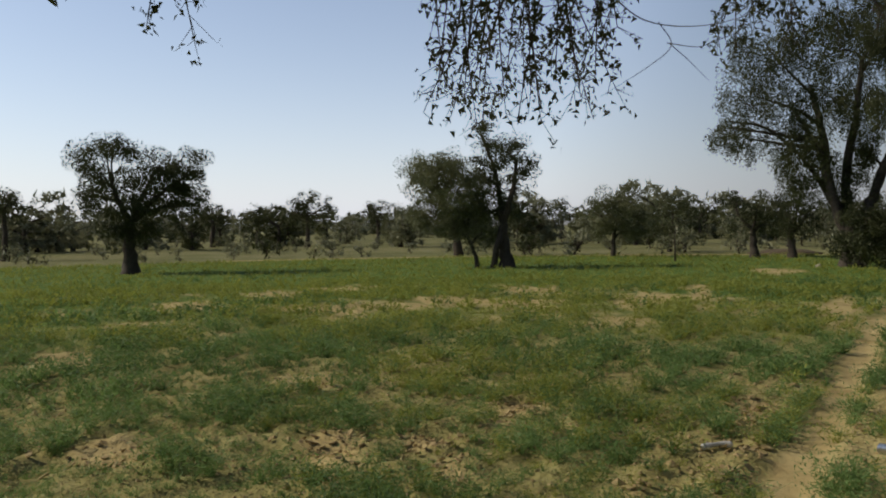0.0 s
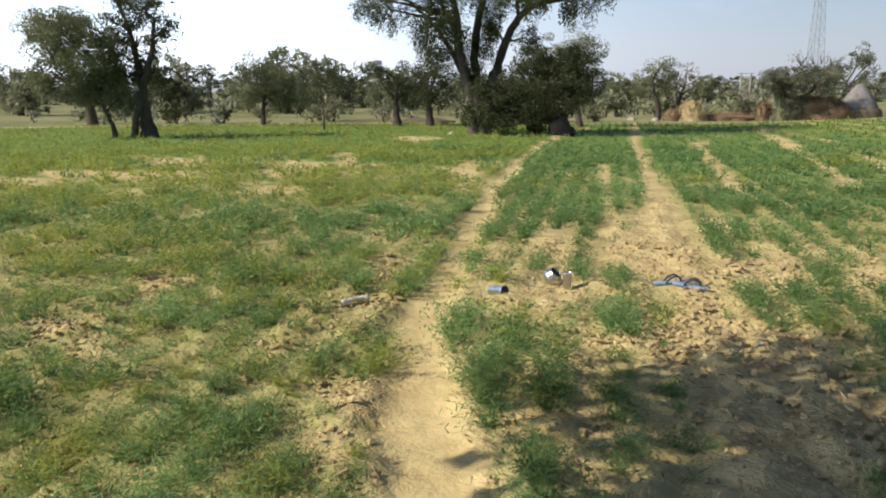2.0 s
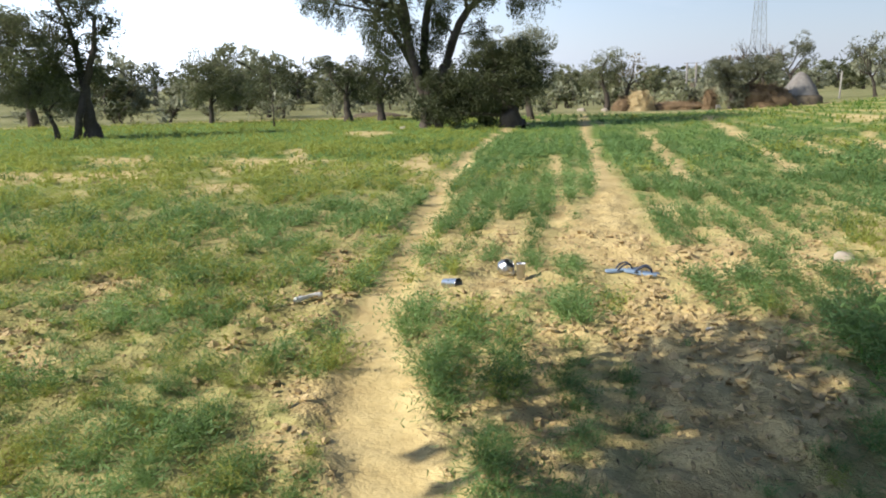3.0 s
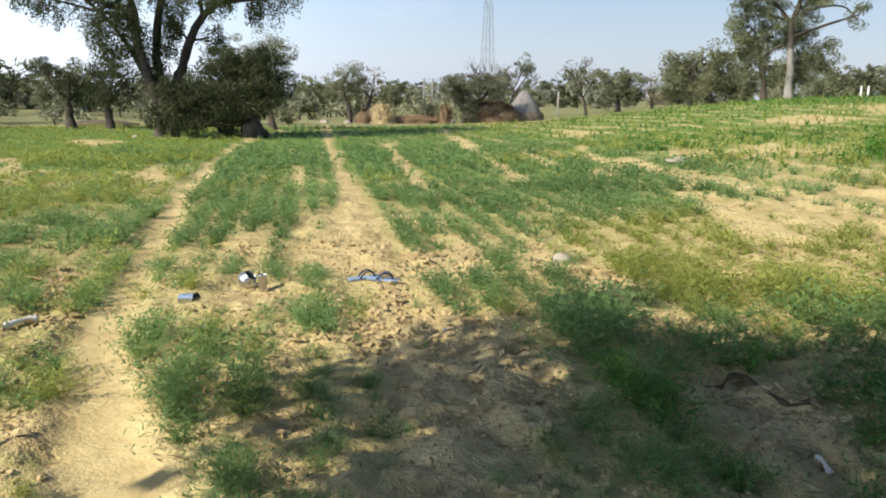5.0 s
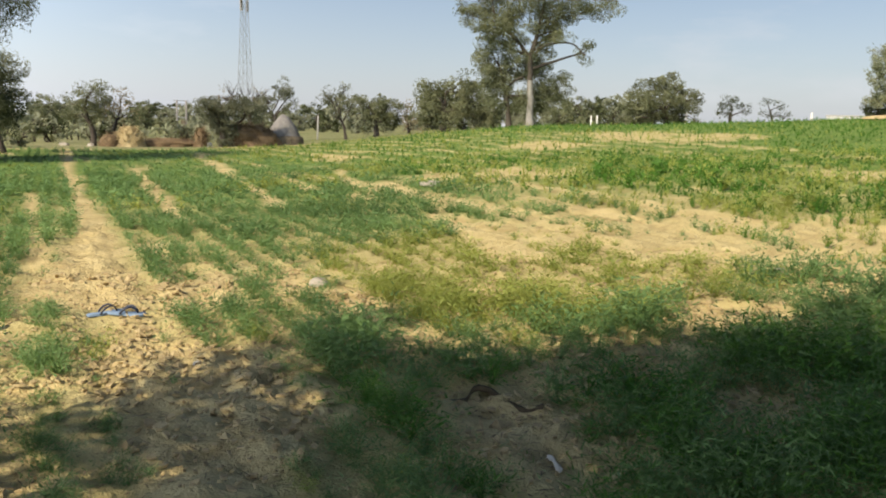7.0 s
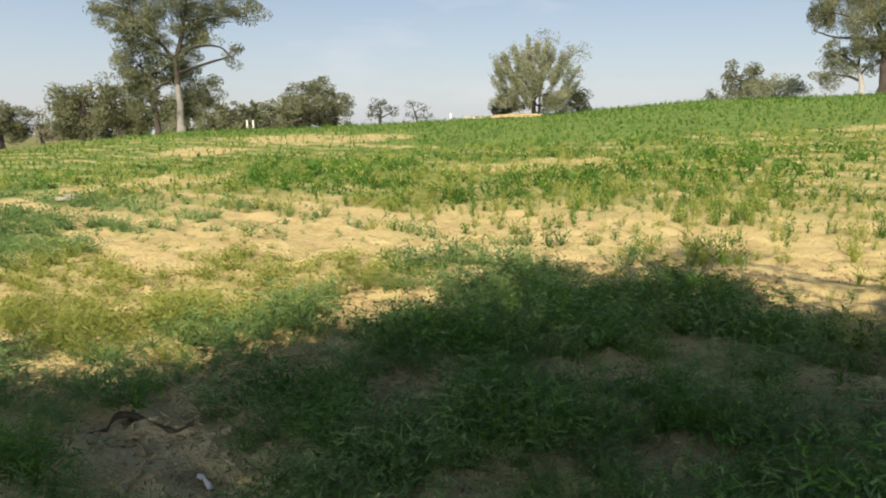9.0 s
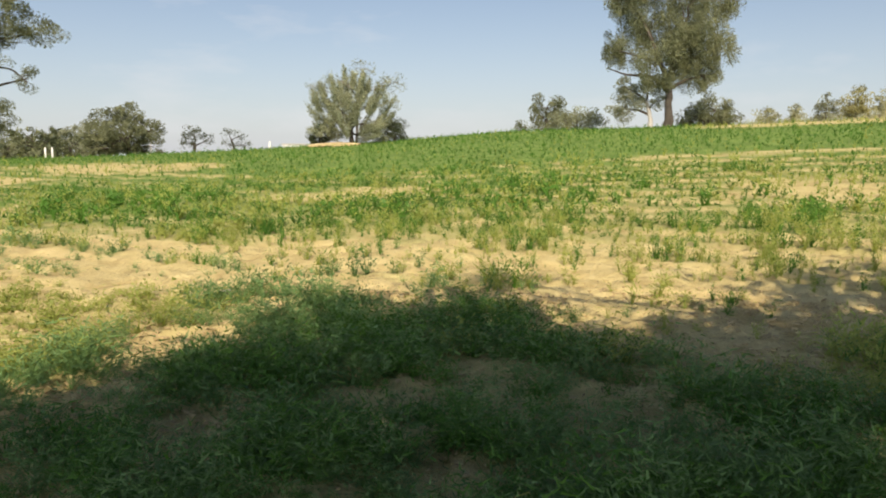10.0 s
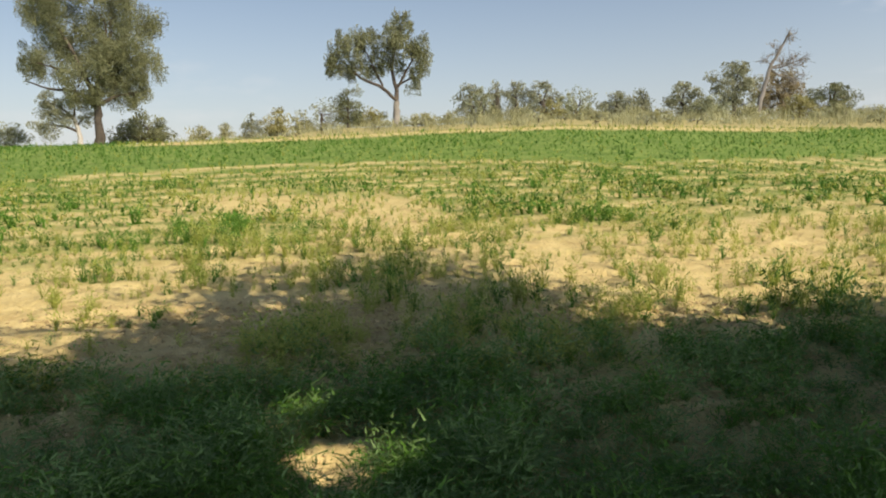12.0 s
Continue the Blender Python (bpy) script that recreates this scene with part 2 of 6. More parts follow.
def smooth_line(points, steps):
    """Catmull-Rom through rows of any width."""
    p = np.asarray(points, float)
    p = np.vstack([2 * p[0] - p[1], p, 2 * p[-1] - p[-2]])
    out = []
    for i in range(1, len(p) - 2):
        for t in np.linspace(0, 1, steps, endpoint=False):
            out.append(0.5 * (2 * p[i] + (p[i + 1] - p[i - 1]) * t + (2 * p[i - 1] - 5 * p[i] + 4 * p[i + 1] - p[i + 2]) * t ** 2 + (3 * p[i] - p[i - 1] - 3 * p[i + 1] + p[i + 2]) * t ** 3))
    out.append(p[-2])
    return np.array(out)


def tube(points, radii, sides=6, rng=None, rough=0.0):
    """Vertices and quads of a tapered tube along a line."""
    p, r = np.asarray(points, float), np.asarray(radii, float)
    tan = np.gradient(p, axis=0)
    tan /= np.linalg.norm(tan, axis=1)[:, None] + 1e-9
    a = np.zeros_like(p)
    side = np.cross(tan[0], (1.0, 0, 0) if abs(tan[0][2]) > 0.7 else (0, 0, 1.0))
    for k in range(len(p)):
        side = side - tan[k] * np.dot(side, tan[k])
        side = side / (np.linalg.norm(side) + 1e-9)
        a[k] = side
    b = np.cross(tan, a)
    th = np.arange(sides) * 2 * math.pi / sides
    rr = r[:, None] * np.ones(sides)
    if rng is not None and rough:
        rr = rr * (1 + rough * rng.standard_normal(rr.shape))
    v = p[:, None] + rr[..., None] * (np.cos(th)[None, :, None] * a[:, None] + np.sin(th)[None, :, None] * b[:, None])
    i, j = np.meshgrid(np.arange(len(p) - 1), np.arange(sides), indexing="ij")
    k = (j + 1) % sides
    f = np.stack([i * sides + j, i * sides + k, (i + 1) * sides + k, (i + 1) * sides + j], -1).reshape(-1, 4)
    return v.reshape(-1, 3), f


def join(pieces):
    vs, fs, n = [], [], 0
    for v, f in pieces:
        vs.append(v), fs.append(f + n)
        n += len(v)
    return np.vstack(vs), np.vstack(fs)


def rounded(rng, n, reach=1.5):
    """Scattered offsets that stay inside a ball."""
    q = rng.standard_normal((n, 3))
    return q / np.maximum(1.0, np.linalg.norm(q, axis=1) / reach)[:, None]


def leaves(pos, size, rng, slim=0.45, droop=0.0):
    """A pointed leaf at every place, turned at random."""
    n = len(pos)
    d = rng.standard_normal((n, 3))
    d[:, 2] -= droop
    d /= np.linalg.norm(d, axis=1)[:, None]
    s = np.cross(d, rng.standard_normal((n, 3)))
    s /= np.linalg.norm(s, axis=1)[:, None]
    L = (size * rng.uniform(0.6, 1.35, n))[:, None]
    v = np.stack([pos - d * L * 0.35 - s * L * slim * 0.6, pos - d * L * 0.2 + s * L * slim * 0.6, pos + d * L * 0.65], 1)
    return v.reshape(-1, 3), np.arange(3 * n).reshape(-1, 3)


def vnoise(x, y, seed):
    """Value noise, 0 to 1."""
    xi, yi = np.floor(x).astype(np.int64), np.floor(y).astype(np.int64)
    fx, fy = x - xi, y - yi
    fx, fy = fx * fx * (3 - 2 * fx), fy * fy * (3 - 2 * fy)

    def lattice(a, b):
        h = (a * 374761393 + b * 668265263 + seed * 1442695041) & 0x7FFFFFFF
        h = ((h ^ (h >> 13)) * 1274126177) & 0x7FFFFFFF
        return ((h ^ (h >> 16)) & 0xFFFF) / 65535.0

    return (lattice(xi, yi) * (1 - fx) + lattice(xi + 1, yi) * fx) * (1 - fy) + (lattice(xi, yi + 1) * (1 - fx) + lattice(xi + 1, yi + 1) * fx) * fy


def fbm(x, y, seed):
    return 0.55 * vnoise(x, y, seed) + 0.3 * vnoise(2.1 * x, 2.1 * y, seed + 1) + 0.15 * vnoise(4.3 * x, 4.3 * y, seed + 2)


# ---- the lie of the land ----
RISE = [(-90, 0), (45, 0), (53, 0.25), (60, 0.9), (69, 1.66), (77, 1.85), (87, 2.25), (96, 2.7), (104, 3.2), (120, 3.45), (138, 3.8), (146, 3.85), (153, 3.6), (165, 3.1), (200, 1.5), (240, 0), (270, 0)]
RISE_A, RISE_H = np.array([r[0] for r in RISE], float), np.array([r[1] for r in RISE])


def sm(t):
    t = np.clip(t, 0, 1)
    return t * t * (3 - 2 * t)


def bearing(x, y):
    return (np.degrees(np.arctan2(x, y)) + 90) % 360 - 90


def ground_at(x, y):
    """Height of the land: level fields ahead, a long sandy rise round to one side with a bank behind its crest."""
    d, a = np.hypot(x, y), bearing(x, y)
    t = np.clip((d - 5) / 40, 0, 1)
    h = np.interp(a, RISE_A, RISE_H) * (0.65 * t + 0.35 * sm(t))
    return h * (1 - 0.35 * sm((d - 48) / 60)) + sm((a - 118) / 14) * sm((200 - a) / 30) * sm((d - 46) / 14) * 1.35


# rows of the crop run this way; across() counts metres over the rows, along() with them
ROW = radians(37.0)


def along(x, y):
    return math.sin(ROW) * x + math.cos(ROW) * y


def across(x, y):
    return math.cos(ROW) * x - math.sin(ROW) * y


def off_path(x, y):
    """Metres to the side of the footpath's middle line."""
    yy = np.clip(y, -6, 30)
    bend = np.interp(yy, [0, 3, 4, 5, 6.2, 8.6, 14.7, 24], [0.0, -0.03, -0.15, -0.19, -0.08, 0.05, 0.20, 0.15])
    return (x - (-0.1 + 0.44 * yy + 0.0085 * yy ** 2) + 0.02 * np.sin(yy * 1.3)) * 0.87 - bend


def field_end(a):
    return np.interp(a, [-60, 40, 55, 115, 170], [41, 42, 46, 47, 47])


# stands of the crop and bare places: bearing, distance, half width, half depth
LEVEL_BARE = [(-7.7, 5.8, 0.24, 0.45), (5.3, 7.1, 0.28, 0.4), (-9.6, 8.5, 0.34, 0.45), (0.0, 5.2, 0.1, 0.34), (-1.5, 6.0, 0.19, 0.19), (-13.5, 4.8, 0.1, 0.16), (12.6, 5.0, 0.1, 0.17), (8.3, 6.1, 0.17, 0.21), (17.7, 4.1, 0.13, 0.37), (16.2, 3.5, 0.15, 0.2), (21.0, 7.15, 0.25, 0.58), (-22, 6.4, 0.3, 0.4)]
LEVEL_STREAK = [(5.8, 16.1, 0.8, 1.4), (7.0, 19.8, 0.65, 1.4), (1.2, 17.3, 0.75, 1.0), (-2.2, 16.3, 0.6, 0.8), (14.5, 17.3, 0.7, 1.6), (13.2, 13.65, 0.4, 0.7), (18.2, 18.5, 0.25, 2.5), (23.0, 28.1, 0.8, 2.1), (-11.3, 19.7, 0.7, 1.2), (-6.7, 21.0, 0.9, 1.3), (-6.2, 14.3, 0.5, 0.45), (26.4, 15.7, 0.3, 2.8), (10.8, 13.0, 0.37, 0.45), (-20, 14.5, 0.6, 0.5), (-17, 18.0, 0.6, 1.0), (-25, 11, 0.5, 0.6)]
LEVEL_DENSE = [(9.9, 10.3, 1.6, 2.2), (-3.6, 9.8, 1.0, 1.45), (5.4, 5.4, 0.34, 0.67), (6.9, 4.0, 0.66, 0.6), (-3.4, 4.4, 0.4, 0.5), (17.9, 5.4, 0.23, 0.68), (10.8, 3.5, 0.33, 0.24), (-12.3, 7.7, 0.3, 1.47), (-22, 8.6, 0.8, 1.2), (-15.5, 4.3, 0.7, 0.5), (-21, 5.4, 0.8, 0.6), (-10, 3.8, 0.45, 0.35)]
NEAR_DENSE = [(27.2, 5.7, 0.22, 0.7), (32.8, 4.6, 0.2, 0.75), (38.1, 5.9, 0.33, 0.68), (38.0, 4.2, 0.3, 0.75), (30.6, 3.5, 0.24, 0.5), (44.6, 8.0, 0.18, 1.27), (49.0, 6.0, 0.16, 0.6), (29.8, 8.5, 0.24, 2.2), (33.5, 12.3, 0.4, 3.0), (26.7, 4.5, 0.1, 0.38), (56.9, 11.8, 0.94, 2.8), (72.4, 6.9, 0.97, 0.99), (63.1, 7.9, 0.61, 0.94), (51.4, 10.6, 0.44, 2.65), (82.1, 4.9, 0.37, 0.61), (59.3, 3.9, 0.34, 0.42), (57.6, 3.35, 0.34, 0.36), (66.5, 3.45, 0.45, 0.34), (55.9, 4.6, 0.22, 0.42), (61.4, 4.75, 0.28, 0.42), (39.7, 3.7, 0.2, 0.4)]
NEAR_BARE = [(32.3, 6.35, 0.22, 0.3), (42.0, 5.64, 0.23, 0.29), (36.6, 5.06, 0.16, 0.12), (46.1, 4.9, 0.39, 0.42), (46.1, 7.4, 0.25, 0.47), (47.5, 7.5, 0.16, 0.76), (56.7, 6.7, 0.26, 0.51), (61.3, 5.64, 0.24, 0.31), (59.1, 8.3, 0.15, 0.45), (52.6, 7.7, 0.13, 0.81), (45.3, 5.4, 0.4, 0.37), (48.5, 4.1, 0.43, 0.48), (69.3, 4.0, 0.44, 0.47), (77.2, 5.5, 0.23, 0.25), (66.4, 7.2, 0.15, 0.4), (29.4, 4.3, 0.1, 0.4), (35.0, 3.7, 0.12, 0.25), (34.4, 4.5, 0.08, 0.3), (34.1, 3.2, 0.1, 0.15), (44.6, 4.8, 0.21, 0.33)]
SLOPE_BARE = [(90.4, 10.7, 1.9, 1.4), (105.5, 10.1, 1.14, 0.65), (113.3, 9.1, 0.5, 1.34), (93.6, 18.7, 1.56, 1.0), (128.3, 16.7, 2.0, 1.3), (135.2, 14.3, 0.96, 1.45), (112.4, 8.85, 0.51, 1.19), (123.6, 17.6, 1.26, 1.5), (133.5, 15.8, 1.4, 1.4), (157.7, 10.45, 1.5, 1.0), (148.5, 9.7, 0.6, 1.28), (162.3, 13.3, 1.0, 0.74), (79.9, 7.3, 0.27, 0.73), (85.0, 6.9, 0.29, 0.38), (77.4, 5.6, 0.3, 0.38), (69.1, 4.6, 0.44, 0.44), (75.4, 4.0, 0.19, 0.21), (84.8, 4.6, 0.14, 0.38), (74.5, 10.4, 1.4, 1.0), (76.7, 33.3, 2.4, 3.0), (80.9, 31, 1.8, 2.0), (70.2, 27.7, 1.5, 1.8), (67.4, 18.7, 1.3, 1.0), (63.2, 18.8, 0.9, 1.0)]
SLOPE_DENSE = [(103.3, 11.7, 0.88, 1.05), (84.9, 13.5, 0.7, 0.7), (88.4, 17.2, 2.0, 0.9), (99.7, 5.7, 0.77, 0.88), (114.0, 5.9, 0.5, 0.53), (129.3, 6.45, 0.32, 0.64), (127.2, 5.0, 0.26, 0.57), (134.0, 5.3, 0.32, 0.43), (86.8, 6.3, 0.48, 0.6), (150.7, 6.4, 0.28, 0.6), (133.3, 5.1, 0.36, 0.5), (119.2, 5.3, 0.65, 0.77), (157.8, 6.5, 0.29, 0.41), (70.4, 7.4, 1.08, 1.18), (75.4, 6.0, 0.44, 0.6), (101.0, 5.6, 1.26, 1.25), (80.1, 4.7, 0.26, 0.39), (80.4, 3.9, 0.29, 0.17), (92.6, 8.1, 0.34, 0.64), (80.7, 8.85, 0.37, 0.67)]
SHADE_BARE = [(87.7, 4.8, 0.31, 0.27), (104.1, 4.1, 0.17, 0.22), (97.7, 4.75, 0.19, 0.18), (132.4, 5.8, 0.18, 0.2), (134.8, 4.25, 0.34, 0.36), (113.2, 4.1, 0.28, 0.16), (160.0, 5.5, 0.14, 0.63), (132.7, 5.7, 0.24, 0.18), (154.9, 6.5, 0.12, 0.59), (122.9, 7.0, 0.29, 0.36), (125.9, 8.1, 0.57, 0.71)]
# bare furrows between the rows: across and along at both ends, half width
FURROWS = [(1.28, 7.0, 1.2, 10.5, 0.12), (1.85, 12.5, 2.45, 27, 0.13), (-0.02, 8.6, -0.35, 18, 0.09), (-0.58, 7.2, -1.1, 16.5, 0.10), (3.6, 13, 5.3, 28.5, 0.12), (4.43, 21.6, 5.86, 36, 0.14), (5.0, 15.9, 5.94, 23.3, 0.13), (9.1, 25.8, 10.3, 36, 0.3), (5.0, 12.2, 7.24, 21.5, 0.16), (4.67, 7.5, 6.81, 17, 0.25), (2.45, 11.3, 2.75, 12.6, 0.25)]


def blend_patches(x, y, den, rows, target, ragged, width=1.15):
    """Draws the density towards target inside ragged-edged patches."""
    d = np.hypot(x, y)
    az = np.arctan2(x, y)
    for a, dd, w, h in rows:
        off = (az - radians(a) + math.pi) % (2 * math.pi) - math.pi
        q = np.sqrt((off * dd / (w * width)) ** 2 + ((d - dd) / (h * width)) ** 2) + ragged
        k = sm((1.3 - q) / 0.55) * (np.abs(off) < 1.2)
        den = den * (1 - k) + target * k
    return den


def cover_at(x, y):
    """How densely the crop stands, 0 to 1, and how yellow it is."""
    d, a, s, r, e = np.hypot(x, y), bearing(x, y), along(x, y), across(x, y), off_path(x, y)
    n1, n2, n3 = fbm(x * 0.55, y * 0.55, 3), fbm(r * 1.6, s * 0.3, 11), fbm(x * 0.16, y * 0.16, 21)
    n4, n5 = fbm(x * 2.3, y * 2.3, 15), fbm(r * 2.6, s * 0.9, 17)
    left = 1.0 + 0.12 * sm((6.5 - d) / 2) + 1.0 * (n1 - 0.5) + 0.5 * (n4 - 0.5) - 0.06 * np.exp(-((d - 16.5) / 4.0) ** 2) - 0.24 * np.exp(-((d - 15.5) / 3.5) ** 2) * sm((n5 - 0.45) / 0.15) + 0.25 * sm((d - 21) / 5)
    right = 0.95 + 0.75 * (n2 - 0.5) + 0.4 * (n4 - 0.5)
    mid, half = np.interp(s, [4, 7, 9.5, 12, 26, 40], [0.40, 0.32, 0.44, 0.58, 0.58, 0.9]), np.interp(s, [4, 6, 7.5, 9.5, 12, 16, 26, 40], [0.34, 0.34, 0.47, 0.33, 0.21, 0.13, 0.17, 0.12])
    right = right - 1.1 * sm((1.25 - np.abs(r - mid) / half + 0.9 * (n4 - 0.5)) / 0.4) * sm((45 - s) / 15)
    for r0, s0, r1, s1, hw in FURROWS:
        f = np.clip((s - s0) / (s1 - s0), 0, 1)
        ends = sm((s - s0 + 0.5) / 0.6) * sm((s1 + 0.5 - s) / 0.8)
        right = right - 1.0 * ends * sm((1.3 - np.abs(r - r0 - (r1 - r0) * f) / (hw * (0.7 + 0.7 * n1)) + 1.0 * (n4 - 0.5)) / 0.5) * (0.55 + 0.45 * sm((n5 - 0.35) / 0.2))
    right = right - 0.5 * sm((5.9 - s) / 0.8) * sm((2.6 - r) / 0.4) * sm((r - 0.1) / 0.3)
    # one row of plants runs on into the shade
    right = np.maximum(right, 1.25 * sm((0.44 - np.abs(r - 1.72 - 0.08 * (s - 4))) / 0.25) * sm((6.4 - s) / 0.5) * sm((s - 2.2) / 0.5))
    right = right - 0.4 * sm((r - 6.2) / 0.8) * sm((9.6 - r) / 0.8) * sm((s + 2) / 3) * sm((14 - s) / 6) - 0.25 * sm((r - 4.4) / 1.0) * sm((18 - s) / 5)
    rows = 0.34 * np.cos((r + 0.5 * (n3 - 0.5)) * 2 * math.pi / 1.15)
    slope = 0.72 + 0.6 * (n2 - 0.5) + 0.4 * (n4 - 0.5) + 0.24 * sm((s - 3) / 6) - 0.28 * sm((10.5 - d) / 2.5) * sm((4 - s) / 3) + rows
    right = right + rows * sm((r - 4) / 2) * 0.8
    green_from = np.interp(s, [-17, -10, -5, 0, 4, 8, 10, 14, 20, 27], [21, 22.0, 24.6, 26.4, 26.6, 23.5, 21.0, 20.0, 20.0, 20.0])
    slope = np.maximum(slope, 1.4 * sm((r - green_from + 1.6) / 2.6) ** 1.2 + 0.5 * (n1 - 0.5))
    k = sm((r - 9.0) / 1.5)
    side = right * (1 - k) + slope * k
    den = np.where(e < 0, left, side)
    open_sand = sm((r - 5.6) / 1.2) * sm((13.5 - r) / 3) * sm((3.5 - s) / 3)
    den = den * (1 - 0.3 * open_sand)
    rag = 1.1 * (n4 - 0.5) + 0.6 * (n1 - 0.5)
    den = blend_patches(x, y, den, LEVEL_DENSE, 1.1, rag)
    den = blend_patches(x, y, den, NEAR_DENSE, 1.15, rag + 0.5 * (n4 - 0.5), 1.1)
    den = blend_patches(x, y, den, SLOPE_DENSE, 0.85, rag)
    den = blend_patches(x, y, den, LEVEL_STREAK, 0.26, 1.6 * (n5 - 0.45) + 1.0 * (n4 - 0.5), 1.0)
    den = blend_patches(x, y, den, LEVEL_BARE, 0.08, rag, 0.85)
    den = blend_patches(x, y, den, NEAR_BARE, 0.03, rag)
    den = blend_patches(x, y, den, SLOPE_BARE, 0.2 + 0.14 * sm((d - 8) / 4) + 0.2 * sm((d - 13) / 3), rag + 0.8 * (n5 - 0.5))
    den = blend_patches(x, y, den, SHADE_BARE, 0.05, rag)
    # dry trampled margin on one side of the path
    den = den - 0.32 * sm((e + 0.85) / 0.4) * (e < 0) * sm((7.5 - d) / 2) * sm((n4 - 0.32) / 0.25)
    den = np.where(np.abs(e) < (0.15 + 0.10 * sm((4.6 - y) / 1.2)) * (0.85 + 0.45 * fbm(x * 3, y * 3, 31)), 0, den)
    # yellow is lowered under the tree, which puts its shade into the plant colour
    yellow = 0.22 + 1.3 * (n3 - 0.5) + 0.5 * (n1 - 0.5) + 0.85 * sm((r - 1.8) / 1.5) * sm((7.5 - r) / 2) * sm((10.5 - s) / 3) * sm((s - 4.2) / 2) + (0.3 * sm((d - 11) / 4) + 0.35 * sm((d - 17) / 5)) * (e < 0) - 0.5 * sm((r - 2.5) / 1.0) * sm((7.2 - d) / 1.0) * sm((4.6 - s) / 0.8) + 0.28 * sm((r - 8) / 2) * sm((d - 7) / 2) - 0.5 * sm((r - green_from + 2) / 2)
    den = den * (1 - 0.7 * sm((d - 37.5) / 2.5) * sm((a - 112) / 8) * sm((168 - a) / 10))
    inside = sm((field_end(a) + 1.0 * (n1 - 0.5) - d) / 0.8)
    return np.clip(den, 0, 1) * inside, np.clip(yellow, 0, 1)


def relief(x, y):
    """Lumps and furrows of the tilled soil, and the trodden path's hollow."""
    d, a = np.hypot(x, y), bearing(x, y)
    path = np.exp(-(off_path(x, y) / 0.2) ** 4)
    seen = sm((a + 46) / 6) * sm((186 - a) / 6)
    rough = (1 - path) * sm((40 - d) / 10) * (0.1 + 0.9 * seen)
    return rough * (0.07 * (fbm(x * 2.6, y * 2.6, 41) - 0.5) + 0.11 * (fbm(x * 6.5, y * 6.5, 43) - 0.5) + 0.012 * np.sin(across(x, y) * 2 * math.pi / 0.45)) - 0.03 * path * sm((25 - d) / 5)


def build_ground():
    az = np.radians(np.concatenate([np.arange(-40, 176, 0.68), np.arange(176, 320, 3.0)]))
    rad = [0.0, 0.002, 0.5, 1.0, 1.4]
    while rad[-1] < 55:
        rad.append(rad[-1] * (1.0105 if rad[-1] < 13 else 1.03))
    while rad[-1] < 4200:
        rad.append(rad[-1] * 1.09)
    rad = np.array(rad[1:])
    R, A = np.meshgrid(rad, az, indexing="ij")
    x, y = R * np.sin(A), R * np.cos(A)
    z = ground_at(x, y)
    den, _ = cover_at(x, y)
    path = np.exp(-(off_path(x, y) / 0.2) ** 4)
    z += relief(x, y)
    z += sm((R - 45) / 20) * sm((400 - R) / 200) * 0.5 * (fbm(x * 0.08, y * 0.08, 45) - 0.5)
    n = len(az)
    verts = np.stack([x, y, z], -1).reshape(-1, 3)
    verts = np.vstack([verts, [[0, 0, float(ground_at(np.array(0.0), np.array(0.0)))]]])
    i, j = np.meshgrid(np.arange(len(rad) - 1), np.arange(n), indexing="ij")
    k = (j + 1) % n
    quads = np.stack([i * n + j, (i + 1) * n + j, (i + 1) * n + k, i * n + k], -1).reshape(-1, 4)
    ob = arrays("ground", verts, quads[:, ::-1], ground_mat, smooth=True)
    beyond = np.where(R > field_end(bearing(x, y)), 0.85, 0.0)
    bank = sm((bearing(x, y) - 112) / 12) * sm((62 - R) / 4)
    weeds = np.where(beyond > 0, beyond * (1 - 0.35 * bank), 0.0)
    under = np.where(beyond > 0, 0.0, 0.85 * sm((den - 0.5) / 0.4) * sm((R - 7) / 14) + np.where(off_path(x, y) < 0, 0.34 + 0.12 * sm((9 - R) / 2), 0.22) * den)
    for key, val in (("weeds", weeds), ("undergrowth", under), ("trodden", path)):
        at = ob.data.attributes.new(key, "FLOAT", "POINT")
        at.data.foreach_set("value", np.append(val.ravel(), 0.0).astype(np.float32))
    return tagged(ob, "sandy field soil with footpath, furrows and scrubland beyond", "ground", kind="structure")


ground = build_ground()


def build_hills():
    """A low far ridge, seen over the trees."""
    a = np.radians(np.arange(-50, 80, 0.5))
    prof = np.array([0.0, 0.35, 0.8, 1.0, 0.75, 0.3, 0.0])
    dist = np.array([2300, 2400, 2520, 2600, 2700, 2850, 3000.0])
    top = 18 + 62 * sm((fbm(np.degrees(a) * 0.12, np.degrees(a) * 0, 51) - 0.3) / 0.5) * sm((np.radians(-14) - a) / 0.3)
    D, A = np.meshgrid(dist, a, indexing="ij")
    z = prof[:, None] * top[None] - 2 + 4 * fbm(np.degrees(A) * 0.9, D * 0.01, 53) * prof[:, None]
    v = np.stack([D * np.sin(A), D * np.cos(A), z], -1).reshape(-1, 3)
    n = len(a)
    i, j = np.meshgrid(np.arange(len(dist) - 1), np.arange(n - 1), indexing="ij")
    f = np.stack([i * n + j, i * n + j + 1, (i + 1) * n + j + 1, (i + 1) * n + j], -1).reshape(-1, 4)
    tagged(arrays("hill_backdrop", v, f, hill_haze_mat, smooth=True), "low hills far beyond the trees, coloured bluish for haze", "hill", kind="structure")


build_hills()


